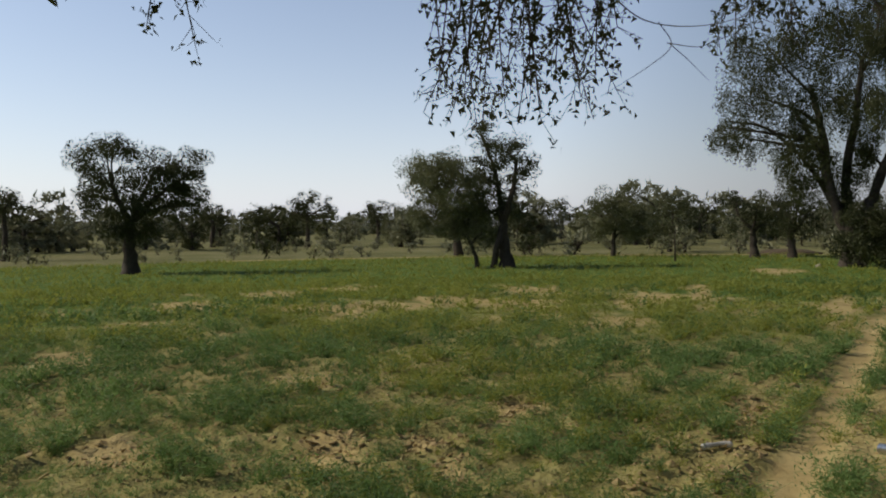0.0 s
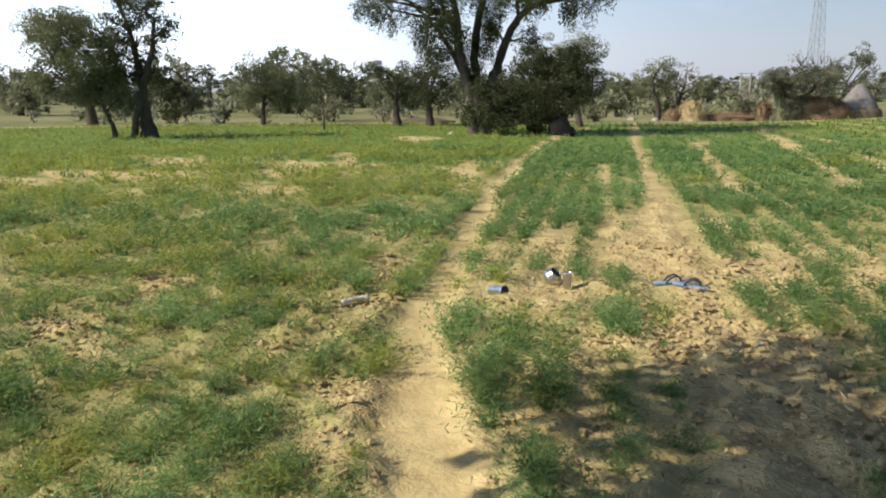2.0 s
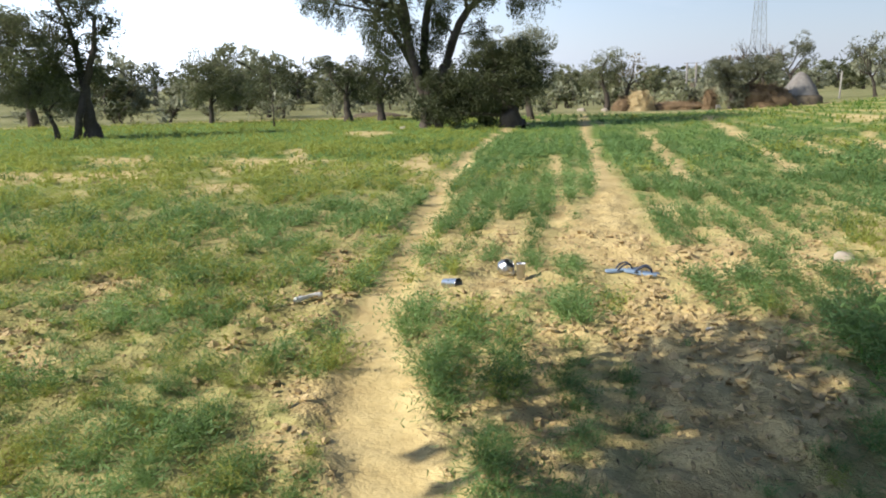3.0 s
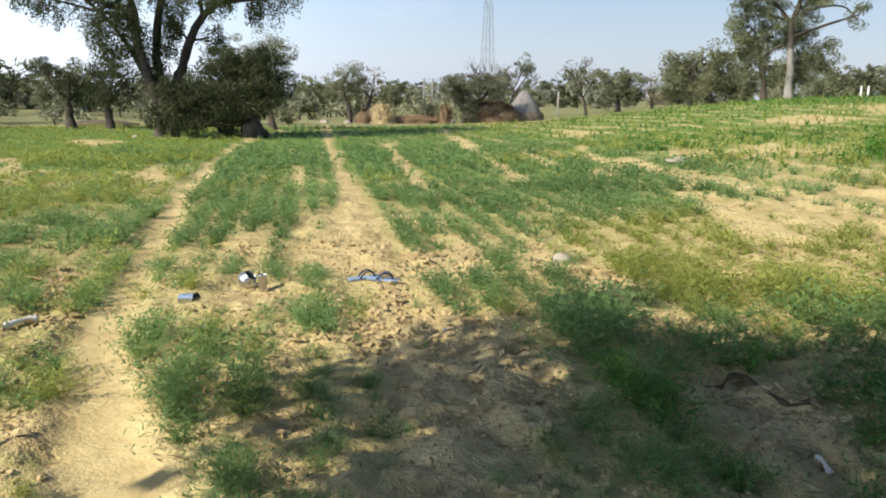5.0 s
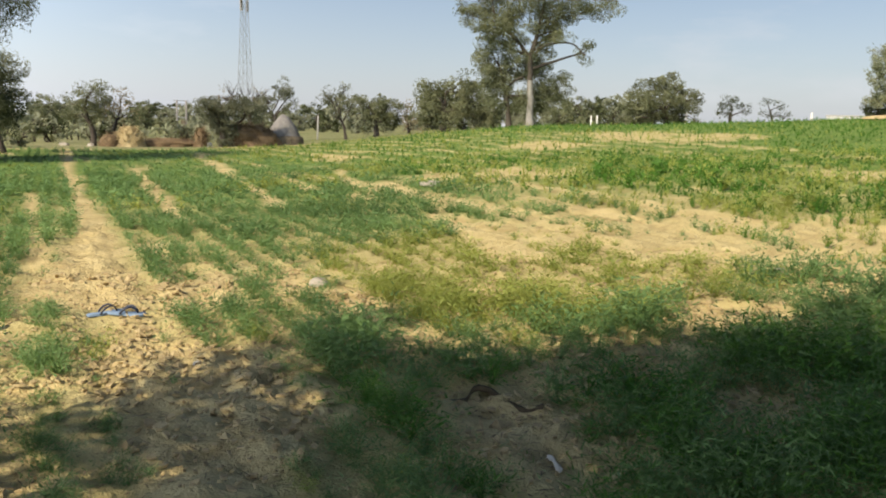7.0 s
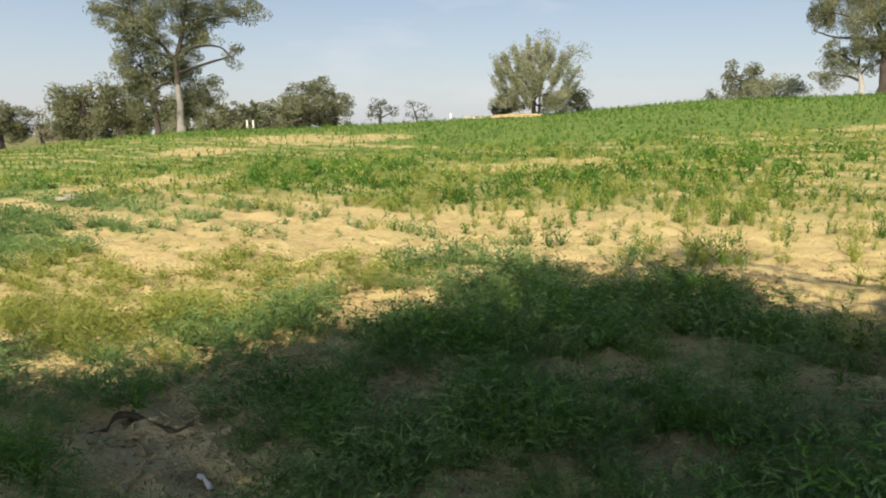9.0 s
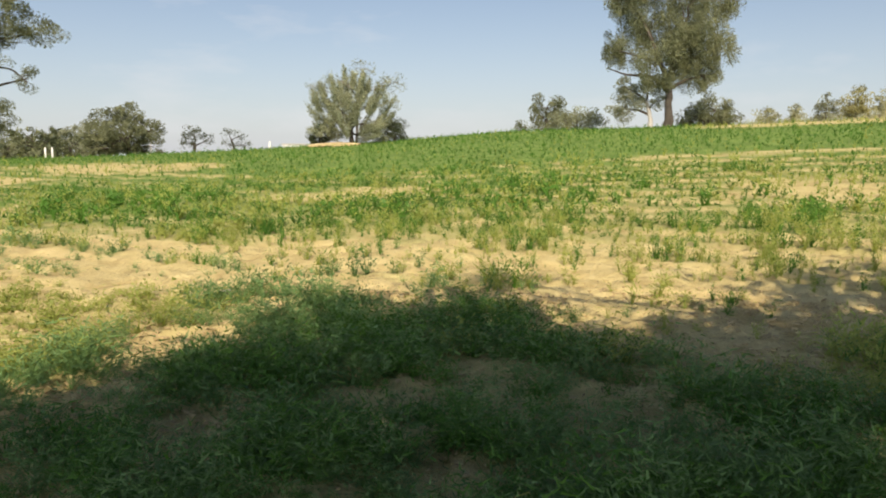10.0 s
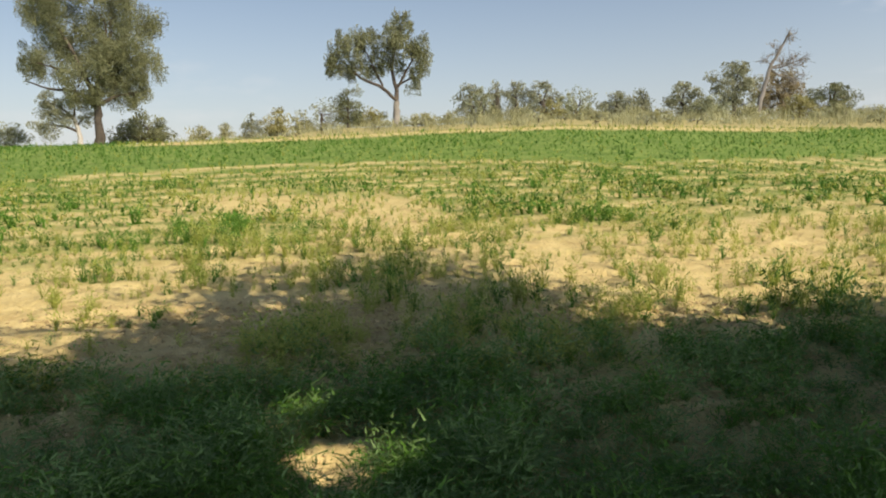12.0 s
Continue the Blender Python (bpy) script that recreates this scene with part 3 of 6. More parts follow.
# ---- trees and bushes ----
def grow(name, category, label, az, d, trunk, lobes, style, dens, leaf, wood, group="", leaf_size=None, stems=()):
    """A tree whose trunk is given as (side, height, radius) and whose crown as lobes (side, height, half width, half height)."""
    rng = np.random.default_rng(int(abs(az) * 1000 + d * 77 + len(lobes)))
    x, y = d * math.sin(radians(az)), d * math.cos(radians(az))
    base = thing(name, label, category, x, y, float(ground_at(np.array(x), np.array(y))), group, -az)
    stem = np.array([(u, 0.08 * rng.standard_normal(), z, r) for u, z, r in trunk])
    line = smooth_line(stem, 5)
    line[1:, :2] += 0.12 * line[1:, 3:4] * rng.standard_normal((len(line) - 1, 2))
    flare = 1 + 0.35 * np.exp(-np.maximum(line[:, 2], 0) / 0.25)
    v, f = tube(line[:, :3], line[:, 3] * flare, 5 if leaf_size else 9, rng, 0.07)
    arrays("trunk", v, f, wood, base, smooth=True)
    size = leaf_size or (0.085 + 0.0014 * d) * (0.77 if d < 47.5 else 1.1)
    if category in ("bush", "shrub") and not leaf_size:
        lobes = list(lobes) + [(u, max(0.22, z * 0.4), ru * 0.95, max(0.2, z * 0.38)) for u, z, ru, rz in lobes]
    spots = []
    twig_wood = bark if wood in (bark_pale, concrete) else wood
    # every limb springs from the nearest lower point of the wood that stands already
    nodes = [(*q[:3], q[3]) for q in line[len(line) // 2:]]
    tip = line[-1, :3]
    for rows in stems:
        way = smooth_line([(u, 0.25 * rng.standard_normal() * (k > 0), z, r) for k, (u, z, r) in enumerate(rows)], 5)
        way[1:, :3] += 0.12 * way[1:, 3:4] * rng.standard_normal((len(way) - 1, 3))
        v, f = tube(way[:, :3], way[:, 3], 8, rng, 0.06)
        arrays("limb", v, f, twig_wood, base, smooth=True)
        nodes += [tuple(q) for q in way[2:]]
    for u, z, ru, rz in sorted(lobes, key=lambda q: math.hypot(q[0] - tip[0], q[1] - tip[2])):
        w = rng.uniform(-0.55, 0.55) * ru
        centre = np.array([u, w, z])
        pool = np.array(nodes)
        gap = np.linalg.norm(pool[:, :3] - centre, axis=1)
        cost = gap + 2.0 * np.maximum(0, pool[:, 2] - z + 0.25 * gap) + 0.22 / (pool[:, 3] + 0.02)
        p0, r_from = pool[int(np.argmin(cost)), :3], pool[int(np.argmin(cost)), 3]
        reach = np.linalg.norm(centre - p0)
        mid = p0 + (centre - p0) * np.array([0.42, 0.42, 0.6]) + 0.13 * reach * rng.standard_normal(3) * [1, 1, 0.4]
        limb = smooth_line([p0, mid, centre], 2 if leaf_size else 4)
        r0 = min(r_from * 0.7, 0.03 + 0.045 * reach)
        taper = np.linspace(r0, max(0.012, r0 * 0.35), len(limb))
        nodes += [(*q, r) for q, r in zip(limb[3:], taper[3:])]
        pieces = [tube(limb, taper, 4 if leaf_size else 5, rng, 0.06)]
        n = int(4 + (16 if style == "twig" else 7) * ru * rz)
        n = min(n, 3 if leaf_size else 12)
        dirs = rng.standard_normal((n, 3))
        dirs /= np.linalg.norm(dirs, axis=1)[:, None]
        subs = centre + dirs * (rng.uniform(0.15, 1, (n, 1)) ** 0.45) * [ru * 0.92, ru * 0.9, rz * 0.92]
        for q in subs:
            start = limb[rng.integers(len(limb) // 2, len(limb))]
            bend = (start + q) / 2 + 0.12 * rng.standard_normal(3) * np.linalg.norm(q - start)
            pieces.append(tube([start, bend, q], np.linspace(max(0.012, r0 * 0.22), 0.007, 3), 3))
            if style == "twig":
                for _ in range(5):
                    e = q + rng.standard_normal(3) * 0.35 * max(ru, rz) + [0, 0, 0.12]
                    pieces.append(tube([(start + q) / 2, q * 0.6 + e * 0.4 + 0.04 * rng.standard_normal(3), e], [0.014, 0.011, 0.006], 3))
        v, f = join(pieces)
        arrays("limb", v, f, twig_wood, base, smooth=True)
        total = int(dens * (640 if d < 47.5 else 430) * math.pi * ru * rz * (0.115 / size) ** 2)
        if style == "twig":
            total = int(total * 0.2)
        if total and n:
            extra = max(3, int(total / (420 if style == "droop" else 320)))
            dirs = rng.standard_normal((extra, 3))
            dirs /= np.linalg.norm(dirs, axis=1)[:, None]
            more = centre + dirs * (rng.uniform(0.1, 1, (extra, 1)) ** 0.42) * [ru, ru * 0.95, rz]
            hubs = np.vstack([subs, more])
            pick = rng.integers(0, len(hubs), total)
            blob = np.clip(0.27 * (ru * rz) ** 0.25, 0.09, 0.36) * rng.uniform(0.6, 1.4, len(hubs))[pick]
            p = hubs[pick] + rounded(rng, total) * blob[:, None] * [1, 1, 0.75]
            if style == "droop":
                drop = rng.uniform(0, 1, total) ** 1.3 * 0.8 * min(1.0, 0.5 + 0.4 * ru)
                p = hubs[pick] + rounded(rng, total) * blob[:, None] * [0.8, 0.8, 0.55] - np.stack([0 * drop, 0 * drop, drop], -1)
            if style == "spray":
                lift = rng.uniform(0, 1, total)
                out = hubs[pick] - [line[-1, 0], line[-1, 1], 0.3]
                out /= np.linalg.norm(out, axis=1)[:, None]
                p = hubs[pick] + rng.standard_normal((total, 3)) * 0.07 + (out + [0, 0, 0.5]) * (lift * 0.55)[:, None]
            p[:, 2] = np.maximum(p[:, 2], 0.05)
            spots.append(p)
    if spots:
        v, f = leaves(np.vstack(spots), size * 1.2, rng, 0.25, 0.9 if style == "droop" else 0.15)
        arrays("crown", v, f, leaf, base)
    return base


grow("tree", "tree", "old dark green thorn tree with a broad ragged crown", -20.5, 32, [(0.0, -0.1, 0.314), (0.02, 0.9, 0.225), (-0.01, 1.85, 0.18)],
     [(-0.64, 3.82, 1.39, 1.12), (-0.43, 4.61, 0.76, 0.4), (2.12, 3.64, 1.08, 1.03), (1.12, 4.05, 0.9, 0.67), (0.6, 2.89, 1.35, 0.85), (-1.14, 2.89, 0.9, 0.67), (1.9, 2.68, 0.9, 0.72), (-0.31, 1.75, 0.85, 0.94), (0.47, 1.52, 0.67, 0.76)], "fine", 1.7, leaf_dark, bark)
grow("tree", "tree", "leaning thorn tree with open crown and forked dark trunk", 5.0, 30.5, [(0.09, -0.1, 0.278), (0.01, 0.89, 0.193), (-0.06, 1.86, 0.161)],
     [(0.16, 4.47, 0.98, 0.73), (-0.74, 4.95, 0.47, 0.56), (0.83, 3.75, 0.56, 0.64), (-0.33, 3.67, 0.51, 0.64), (0.08, 2.92, 0.86, 0.51), (0.28, 2.17, 0.69, 0.56), (-0.86, 3.89, 0.39, 0.47)], "fine", 1.4, leaf_dark, bark, stems=[[(-0.06, 1.79, 0.139), (-0.17, 2.92, 0.096), (-0.42, 3.99, 0.064), (-0.83, 5.0, 0.043)], [(-0.02, 1.71, 0.128), (0.34, 2.91, 0.096), (0.48, 3.97, 0.064)], [(-0.43, -0.11, 0.128), (-0.29, 0.68, 0.118), (-0.06, 1.64, 0.107)]])
grow("tree", "tree", "bushy olive acacia on several thin stems beside a leaning trunk", 3.1, 30.8, [(0.0, -0.1, 0.086), (-0.08, 0.47, 0.076), (-0.35, 1.12, 0.065)],
     [(-1.08, 3.08, 1.34, 1.12), (-0.45, 1.88, 1.08, 0.91), (-1.74, 2.22, 0.97, 0.91), (-0.0, 2.84, 0.74, 0.95), (0.19, 1.33, 0.74, 0.78), (-1.5, 3.73, 0.86, 0.56)], "fine", 2.3, leaf_olive, bark)
grow("tree", "tree", "pale wispy thorn tree standing behind an olive acacia", 1.8, 42, [(0.0, -0.1, 0.236), (-0.21, 1.57, 0.177), (-0.93, 3.05, 0.147)],
     [(-2.08, 4.68, 1.0, 0.77), (-2.39, 3.95, 0.71, 0.65), (-0.46, 4.95, 1.0, 0.59), (-1.06, 3.93, 1.0, 0.88)], "fine", 0.7, leaf_grey, bark)
grow("tree", "tree", "small round-crowned thorn tree with a slim straight trunk", 12.6, 40, [(0.0, -0.1, 0.112), (0.01, 0.63, 0.098), (0.06, 1.18, 0.084)],
     [(0.27, 2.68, 1.35, 0.79), (-0.55, 2.01, 0.9, 0.9), (0.66, 1.85, 1.24, 0.95), (-0.01, 1.31, 1.29, 0.62), (1.32, 1.57, 0.62, 0.73)], "fine", 1.3, leaf_olive, bark)
grow("tree", "tree", "low thorn tree with a flat-topped crown among scrub", 16.4, 46, [(0.0, -0.1, 0.129), (0.06, 0.77, 0.097), (0.07, 1.24, 0.081)],
     [(0.16, 2.32, 1.1, 0.84), (-0.44, 1.55, 0.71, 0.84), (0.76, 1.85, 0.84, 0.84), (0.16, 1.08, 0.97, 0.58)], "fine", 1.0, leaf_dark, bark)
grow("sapling", "sapling", "thin straggly young tree standing alone in the crop", 16.7, 35, [(0.0, -0.1, 0.037), (0.0, 0.48, 0.031), (-0.01, 1.19, 0.025)],
     [(0.01, 1.43, 0.54, 0.69), (-0.11, 0.84, 0.29, 0.39)], "fine", 0.25, leaf_olive, bark)
grow("tree", "tree", "twisted thorn tree with thin crown and forked trunk", 21.8, 38.5, [(0.0, -0.1, 0.189), (-0.04, 0.73, 0.149), (-0.11, 1.24, 0.122)],
     [(-0.7, 2.64, 0.65, 0.59), (0.01, 2.25, 0.92, 0.76), (-0.47, 1.5, 0.92, 0.65), (0.47, 1.48, 0.65, 0.65)], "fine", 0.8, leaf_dark, bark)
grow("tree", "tree", "leaning thorn tree with a forked trunk near a mud bank", 24.1, 38.5, [(0.0, -0.1, 0.189), (-0.04, 0.72, 0.149), (-0.23, 1.22, 0.122)],
     [(0.05, 2.7, 0.92, 0.65), (-0.29, 1.97, 0.97, 0.76), (0.62, 1.95, 0.81, 0.86), (0.05, 1.34, 1.08, 0.49)], "fine", 0.9, leaf_dark, bark)
grow("tree", "tree", "dark rounded thorn tree in the scrub beyond the field", -27.8, 52, [(0.0, -0.1, 0.164), (0.08, 1.63, 0.128), (0.06, 2.78, 0.109)],
     [(-0.41, 3.16, 0.76, 1.02), (0.55, 3.23, 0.76, 1.02), (0.08, 3.68, 0.69, 0.73), (0.16, 2.52, 1.11, 0.66)], "fine", 1.1, leaf_dark, bark)
grow("tree", "tree", "dark rounded thorn tree in the scrub beyond the field", -15.2, 75, [(0.0, -0.1, 0.237), (0.11, 1.72, 0.184), (0.03, 2.39, 0.158)],
     [(-0.79, 2.82, 1.1, 1.03), (0.88, 2.87, 1.1, 1.03), (0.05, 3.38, 1.0, 0.74), (0.21, 2.1, 1.6, 0.66)], "fine", 1.1, leaf_dark, bark)
grow("tree", "tree", "dark rounded thorn tree in the scrub beyond the field", -12.2, 80, [(0.0, -0.1, 0.253), (0.13, 1.39, 0.197), (0.04, 2.31, 0.168)],
     [(-0.72, 2.75, 0.99, 1.02), (0.82, 2.8, 0.99, 1.02), (0.06, 3.31, 0.9, 0.73), (0.2, 2.02, 1.44, 0.66)], "fine", 1.1, leaf_olive, bark)
grow("tree", "tree", "dark rounded thorn tree in the scrub beyond the field", -8.8, 68, [(0.0, -0.1, 0.215), (0.11, 1.38, 0.167), (0.04, 2.51, 0.143)],
     [(-0.99, 3.09, 1.31, 1.34), (1.1, 3.16, 1.31, 1.34), (0.07, 3.83, 1.19, 0.95), (0.27, 2.13, 1.91, 0.86)], "fine", 1.1, leaf_dark, bark)
grow("tree", "tree", "dark rounded thorn tree in the scrub beyond the field", -3.9, 75, [(0.0, -0.1, 0.237), (0.13, 0.95, 0.184), (0.05, 2.37, 0.158)],
     [(-0.89, 2.85, 1.16, 1.11), (1.0, 2.9, 1.16, 1.11), (0.06, 3.47, 1.05, 0.79), (0.25, 2.05, 1.68, 0.71)], "fine", 1.1, leaf_dark, bark)
grow("tree", "tree", "dark rounded thorn tree in the scrub beyond the field", -2.3, 62, [(0.0, -0.1, 0.196), (0.1, 0.68, 0.152), (0.02, 1.39, 0.131)],
     [(-0.67, 1.86, 0.86, 1.1), (0.74, 1.92, 0.86, 1.1), (0.04, 2.48, 0.78, 0.78), (0.18, 1.07, 1.25, 0.7)], "fine", 1.1, leaf_olive, bark)
grow("tree", "tree", "dark rounded thorn tree in the scrub beyond the field", 7.7, 90, [(0.0, -0.1, 0.284), (0.14, 1.39, 0.221), (0.03, 2.78, 0.19)],
     [(-0.69, 3.21, 0.9, 0.97), (0.76, 3.25, 0.9, 0.97), (0.04, 3.75, 0.82, 0.69), (0.19, 2.5, 1.31, 0.63)], "fine", 1.1, leaf_dark, bark)
grow("tree", "tree", "dark rounded thorn tree in the scrub beyond the field", 9.1, 92, [(0.0, -0.1, 0.291), (0.14, 1.33, 0.226), (0.03, 2.86, 0.194)],
     [(-0.7, 3.33, 0.92, 1.08), (0.77, 3.38, 0.92, 1.08), (0.04, 3.93, 0.84, 0.77), (0.19, 2.55, 1.34, 0.7)], "fine", 1.1, leaf_dark, bark)
grow("tree", "tree", "dark rounded thorn tree in the scrub beyond the field", 16.4, 85, [(0.0, -0.1, 0.268), (0.12, 1.04, 0.209), (0.02, 2.49, 0.179)],
     [(-0.73, 2.88, 0.98, 0.92), (0.77, 2.91, 0.98, 0.92), (0.02, 3.37, 0.89, 0.66), (0.18, 2.23, 1.43, 0.59)], "fine", 1.1, leaf_dark, bark)
grow("tree", "tree", "dark rounded thorn tree in the scrub beyond the field", 18.6, 95, [(0.0, -0.1, 0.3), (0.13, 0.79, 0.233), (0.01, 1.82, 0.2)],
     [(-0.81, 2.14, 1.1, 0.75), (0.83, 2.16, 1.1, 0.75), (0.01, 2.53, 1.0, 0.53), (0.19, 1.61, 1.6, 0.48)], "fine", 1.1, leaf_grey, bark)
grow("tree", "tree", "tall old tree with stout limbs and hanging foliage by the path", 27.5, 31, [(-0.1, -0.1, 0.30), (-0.05, 0.83, 0.26), (-0.1, 1.75, 0.25)],
     [(-0.39, 5.56, 1.85, 1.09), (-2.88, 5.9, 1.52, 0.87), (1.27, 5.33, 1.74, 1.09), (3.56, 5.7, 1.74, 0.78), (-0.36, 7.53, 2.39, 1.31), (2.11, 7.49, 1.96, 1.31), (-2.62, 7.56, 1.52, 1.09), (0.49, 9.06, 2.18, 1.09), (-3.96, 5.01, 0.83, 0.48), (-1.7, 3.56, 0.65, 1.09), (3.78, 4.8, 1.04, 0.39), (-1.06, 3.75, 0.87, 0.87), (-1.88, 4.58, 0.87, 0.96), (1.68, 3.51, 0.52, 0.65), (0.42, 3.73, 0.65, 0.96), (-0.23, 2.71, 0.65, 0.87), (-3.35, 4.6, 0.78, 0.57)], "droop", 1.5, leaf_dark, bark, stems=[[(-0.2, 1.2, 0.19), (-0.72, 2.9, 0.15), (-0.9, 4.56, 0.13), (-1.31, 6.4, 0.08)], [(-0.05, 1.3, 0.2), (-0.2, 3.2, 0.16), (0.1, 4.95, 0.13), (0.3, 6.93, 0.08)], [(0.1, 1.3, 0.2), (0.65, 2.4, 0.17), (1.05, 3.6, 0.15), (1.75, 4.55, 0.12), (2.6, 4.85, 0.09), (3.9, 4.95, 0.05)], [(-0.46, 1.9, 0.10), (-1.4, 3.6, 0.07), (-2.7, 4.9, 0.05), (-3.9, 5.2, 0.035)], [(-0.75, 3.0, 0.10), (-1.05, 4.1, 0.09), (-1.9, 5.6, 0.06)], [(0.25, -0.1, 0.2), (0.5, 0.9, 0.17), (0.55, 2.0, 0.16)]])
grow("bush", "thorn tree", "dense dark thorny bush on a thick stump beside a tall tree", 32.6, 30, [(0.35, -0.1, 0.42), (0.2, 0.5, 0.36), (-0.1, 1.1, 0.28)],
     [(-0.62, 1.75, 1.31, 1.15), (0.31, 1.95, 1.09, 1.1), (-1.34, 1.25, 1.0, 0.75), (-0.4, 1.05, 1.2, 0.6), (0.85, 1.5, 0.84, 0.75), (-2.2, 1.35, 0.85, 0.75), (-0.72, 2.6, 0.84, 0.51), (-1.6, 0.6, 0.8, 0.5), (-2.6, 0.8, 0.8, 0.65), (-0.4, 0.55, 0.8, 0.45), (0.5, 2.5, 0.8, 0.6)], "fine", 2.3, leaf_dark, bark)
grow("tree", "tree", "pale green feathery tree behind a dark thorny bush", 34.5, 37, [(0.0, -0.1, 0.156), (-0.13, 0.88, 0.13), (-0.27, 1.88, 0.117)],
     [(-0.03, 3.35, 1.14, 0.88), (-1.03, 3.49, 0.88, 0.68), (0.72, 2.96, 0.62, 0.78), (-0.27, 2.37, 1.14, 0.88), (0.61, 1.86, 0.62, 0.68)], "fine", 0.9, leaf_grey, bark)
grow("tree", "tree", "small thorn tree with grey-green crown near straw heaps", 39.7, 47, [(0.0, -0.1, 0.148), (0.04, 0.72, 0.132), (-0.19, 1.34, 0.115)],
     [(-0.48, 2.43, 0.92, 0.79), (0.15, 2.91, 0.86, 0.59), (-0.5, 1.65, 0.86, 0.73), (0.44, 1.98, 0.79, 0.86)], "fine", 0.9, leaf_olive, bark)
grow("tree", "tree", "half-bare brownish acacia beside a thorn tree", 40.9, 48, [(0.0, -0.1, 0.118), (0.07, 0.72, 0.101), (0.24, 1.37, 0.084)],
     [(0.42, 2.49, 0.81, 0.74), (-0.07, 1.84, 0.81, 0.81), (0.73, 1.69, 0.67, 0.74)], "fine", 0.5, leaf_brown, bark)
grow("bush", "thorn bush", "wide grey-green thorn bush flaring from a narrow foot beside straw heaps", 47.8, 45, [(0.05, -0.1, 0.2), (0.0, 0.5, 0.16), (-0.05, 1.0, 0.13)],
     [(-0.95, 2.1, 0.85, 0.5), (0.1, 2.05, 1.0, 0.6), (1.15, 2.2, 0.9, 0.55), (0.0, 1.4, 0.8, 0.6), (-0.6, 1.6, 0.7, 0.5), (0.15, 0.8, 0.55, 0.5), (0.1, 0.35, 0.42, 0.35), (1.7, 1.9, 0.5, 0.4)], "fine", 2.2, leaf_scrub, bark)
grow("tree", "tree", "leafless pale twiggy tree behind a thorn bush", 49.8, 58, [(0.0, -0.1, 0.122), (-0.13, 1.33, 0.102), (-0.3, 1.92, 0.081)],
     [(-0.43, 2.89, 1.14, 0.98), (-1.63, 3.07, 0.81, 0.81), (0.56, 2.91, 0.73, 0.81)], "twig", 0.5, leaf_brown, bark)
grow("tree", "tree", "open thorn tree with curling branches behind a grey stack", 51.6, 56, [(0.0, -0.1, 0.11), (-0.17, 1.1, 0.09), (-0.49, 1.87, 0.075)],
     [(-0.05, 3.4, 0.94, 0.63), (-0.73, 2.7, 0.63, 0.5), (0.72, 3.0, 0.6, 0.5), (-0.9, 1.9, 0.5, 0.4), (0.5, 2.2, 0.5, 0.4)], "fine", 1.5, leaf_scrub, bark)
grow("tree", "tree", "bare-branched grey tree with thin foliage", 56.2, 50, [(0.0, -0.1, 0.09), (-0.2, 0.87, 0.075), (-0.5, 1.38, 0.06)],
     [(-0.76, 2.5, 0.84, 0.65), (-0.09, 2.95, 0.5, 0.42), (0.28, 1.95, 0.7, 0.6), (-0.9, 1.54, 0.56, 0.42), (-1.3, 2.6, 0.35, 0.4)], "fine", 0.9, leaf_scrub, bark)
grow("tree", "tree", "rounded olive tree in a row of field-edge trees", 58.3, 52, [(0.0, -0.1, 0.164), (-0.03, 0.53, 0.146), (-0.05, 1.06, 0.128)],
     [(-0.61, 1.92, 1.02, 0.95), (0.45, 1.94, 0.95, 0.95), (-0.04, 0.89, 1.24, 0.8), (1.35, 1.43, 0.8, 0.95)], "fine", 1.8, leaf_olive, bark)
grow("tree", "tree", "dry brownish shrubby tree between green trees", 60.6, 55, [(0.0, -0.1, 0.097), (-0.1, 0.36, 0.077), (-0.15, 0.73, 0.077)],
     [(-0.18, 1.28, 0.85, 1.0), (0.22, 0.55, 0.69, 0.62)], "fine", 0.5, leaf_brown, bark)
grow("tree", "tree", "large bushy olive tree touching the ground at the field edge", 63.1, 50, [(0.0, -0.1, 0.281), (-0.05, 0.87, 0.246), (-0.09, 1.53, 0.211)],
     [(-0.64, 2.51, 1.26, 0.91), (0.66, 2.68, 1.26, 0.98), (-0.91, 1.35, 1.19, 1.12), (0.42, 1.2, 1.54, 1.05), (1.69, 1.88, 1.19, 1.4), (2.39, 1.07, 0.84, 0.84)], "fine", 2.0, leaf_olive, bark)
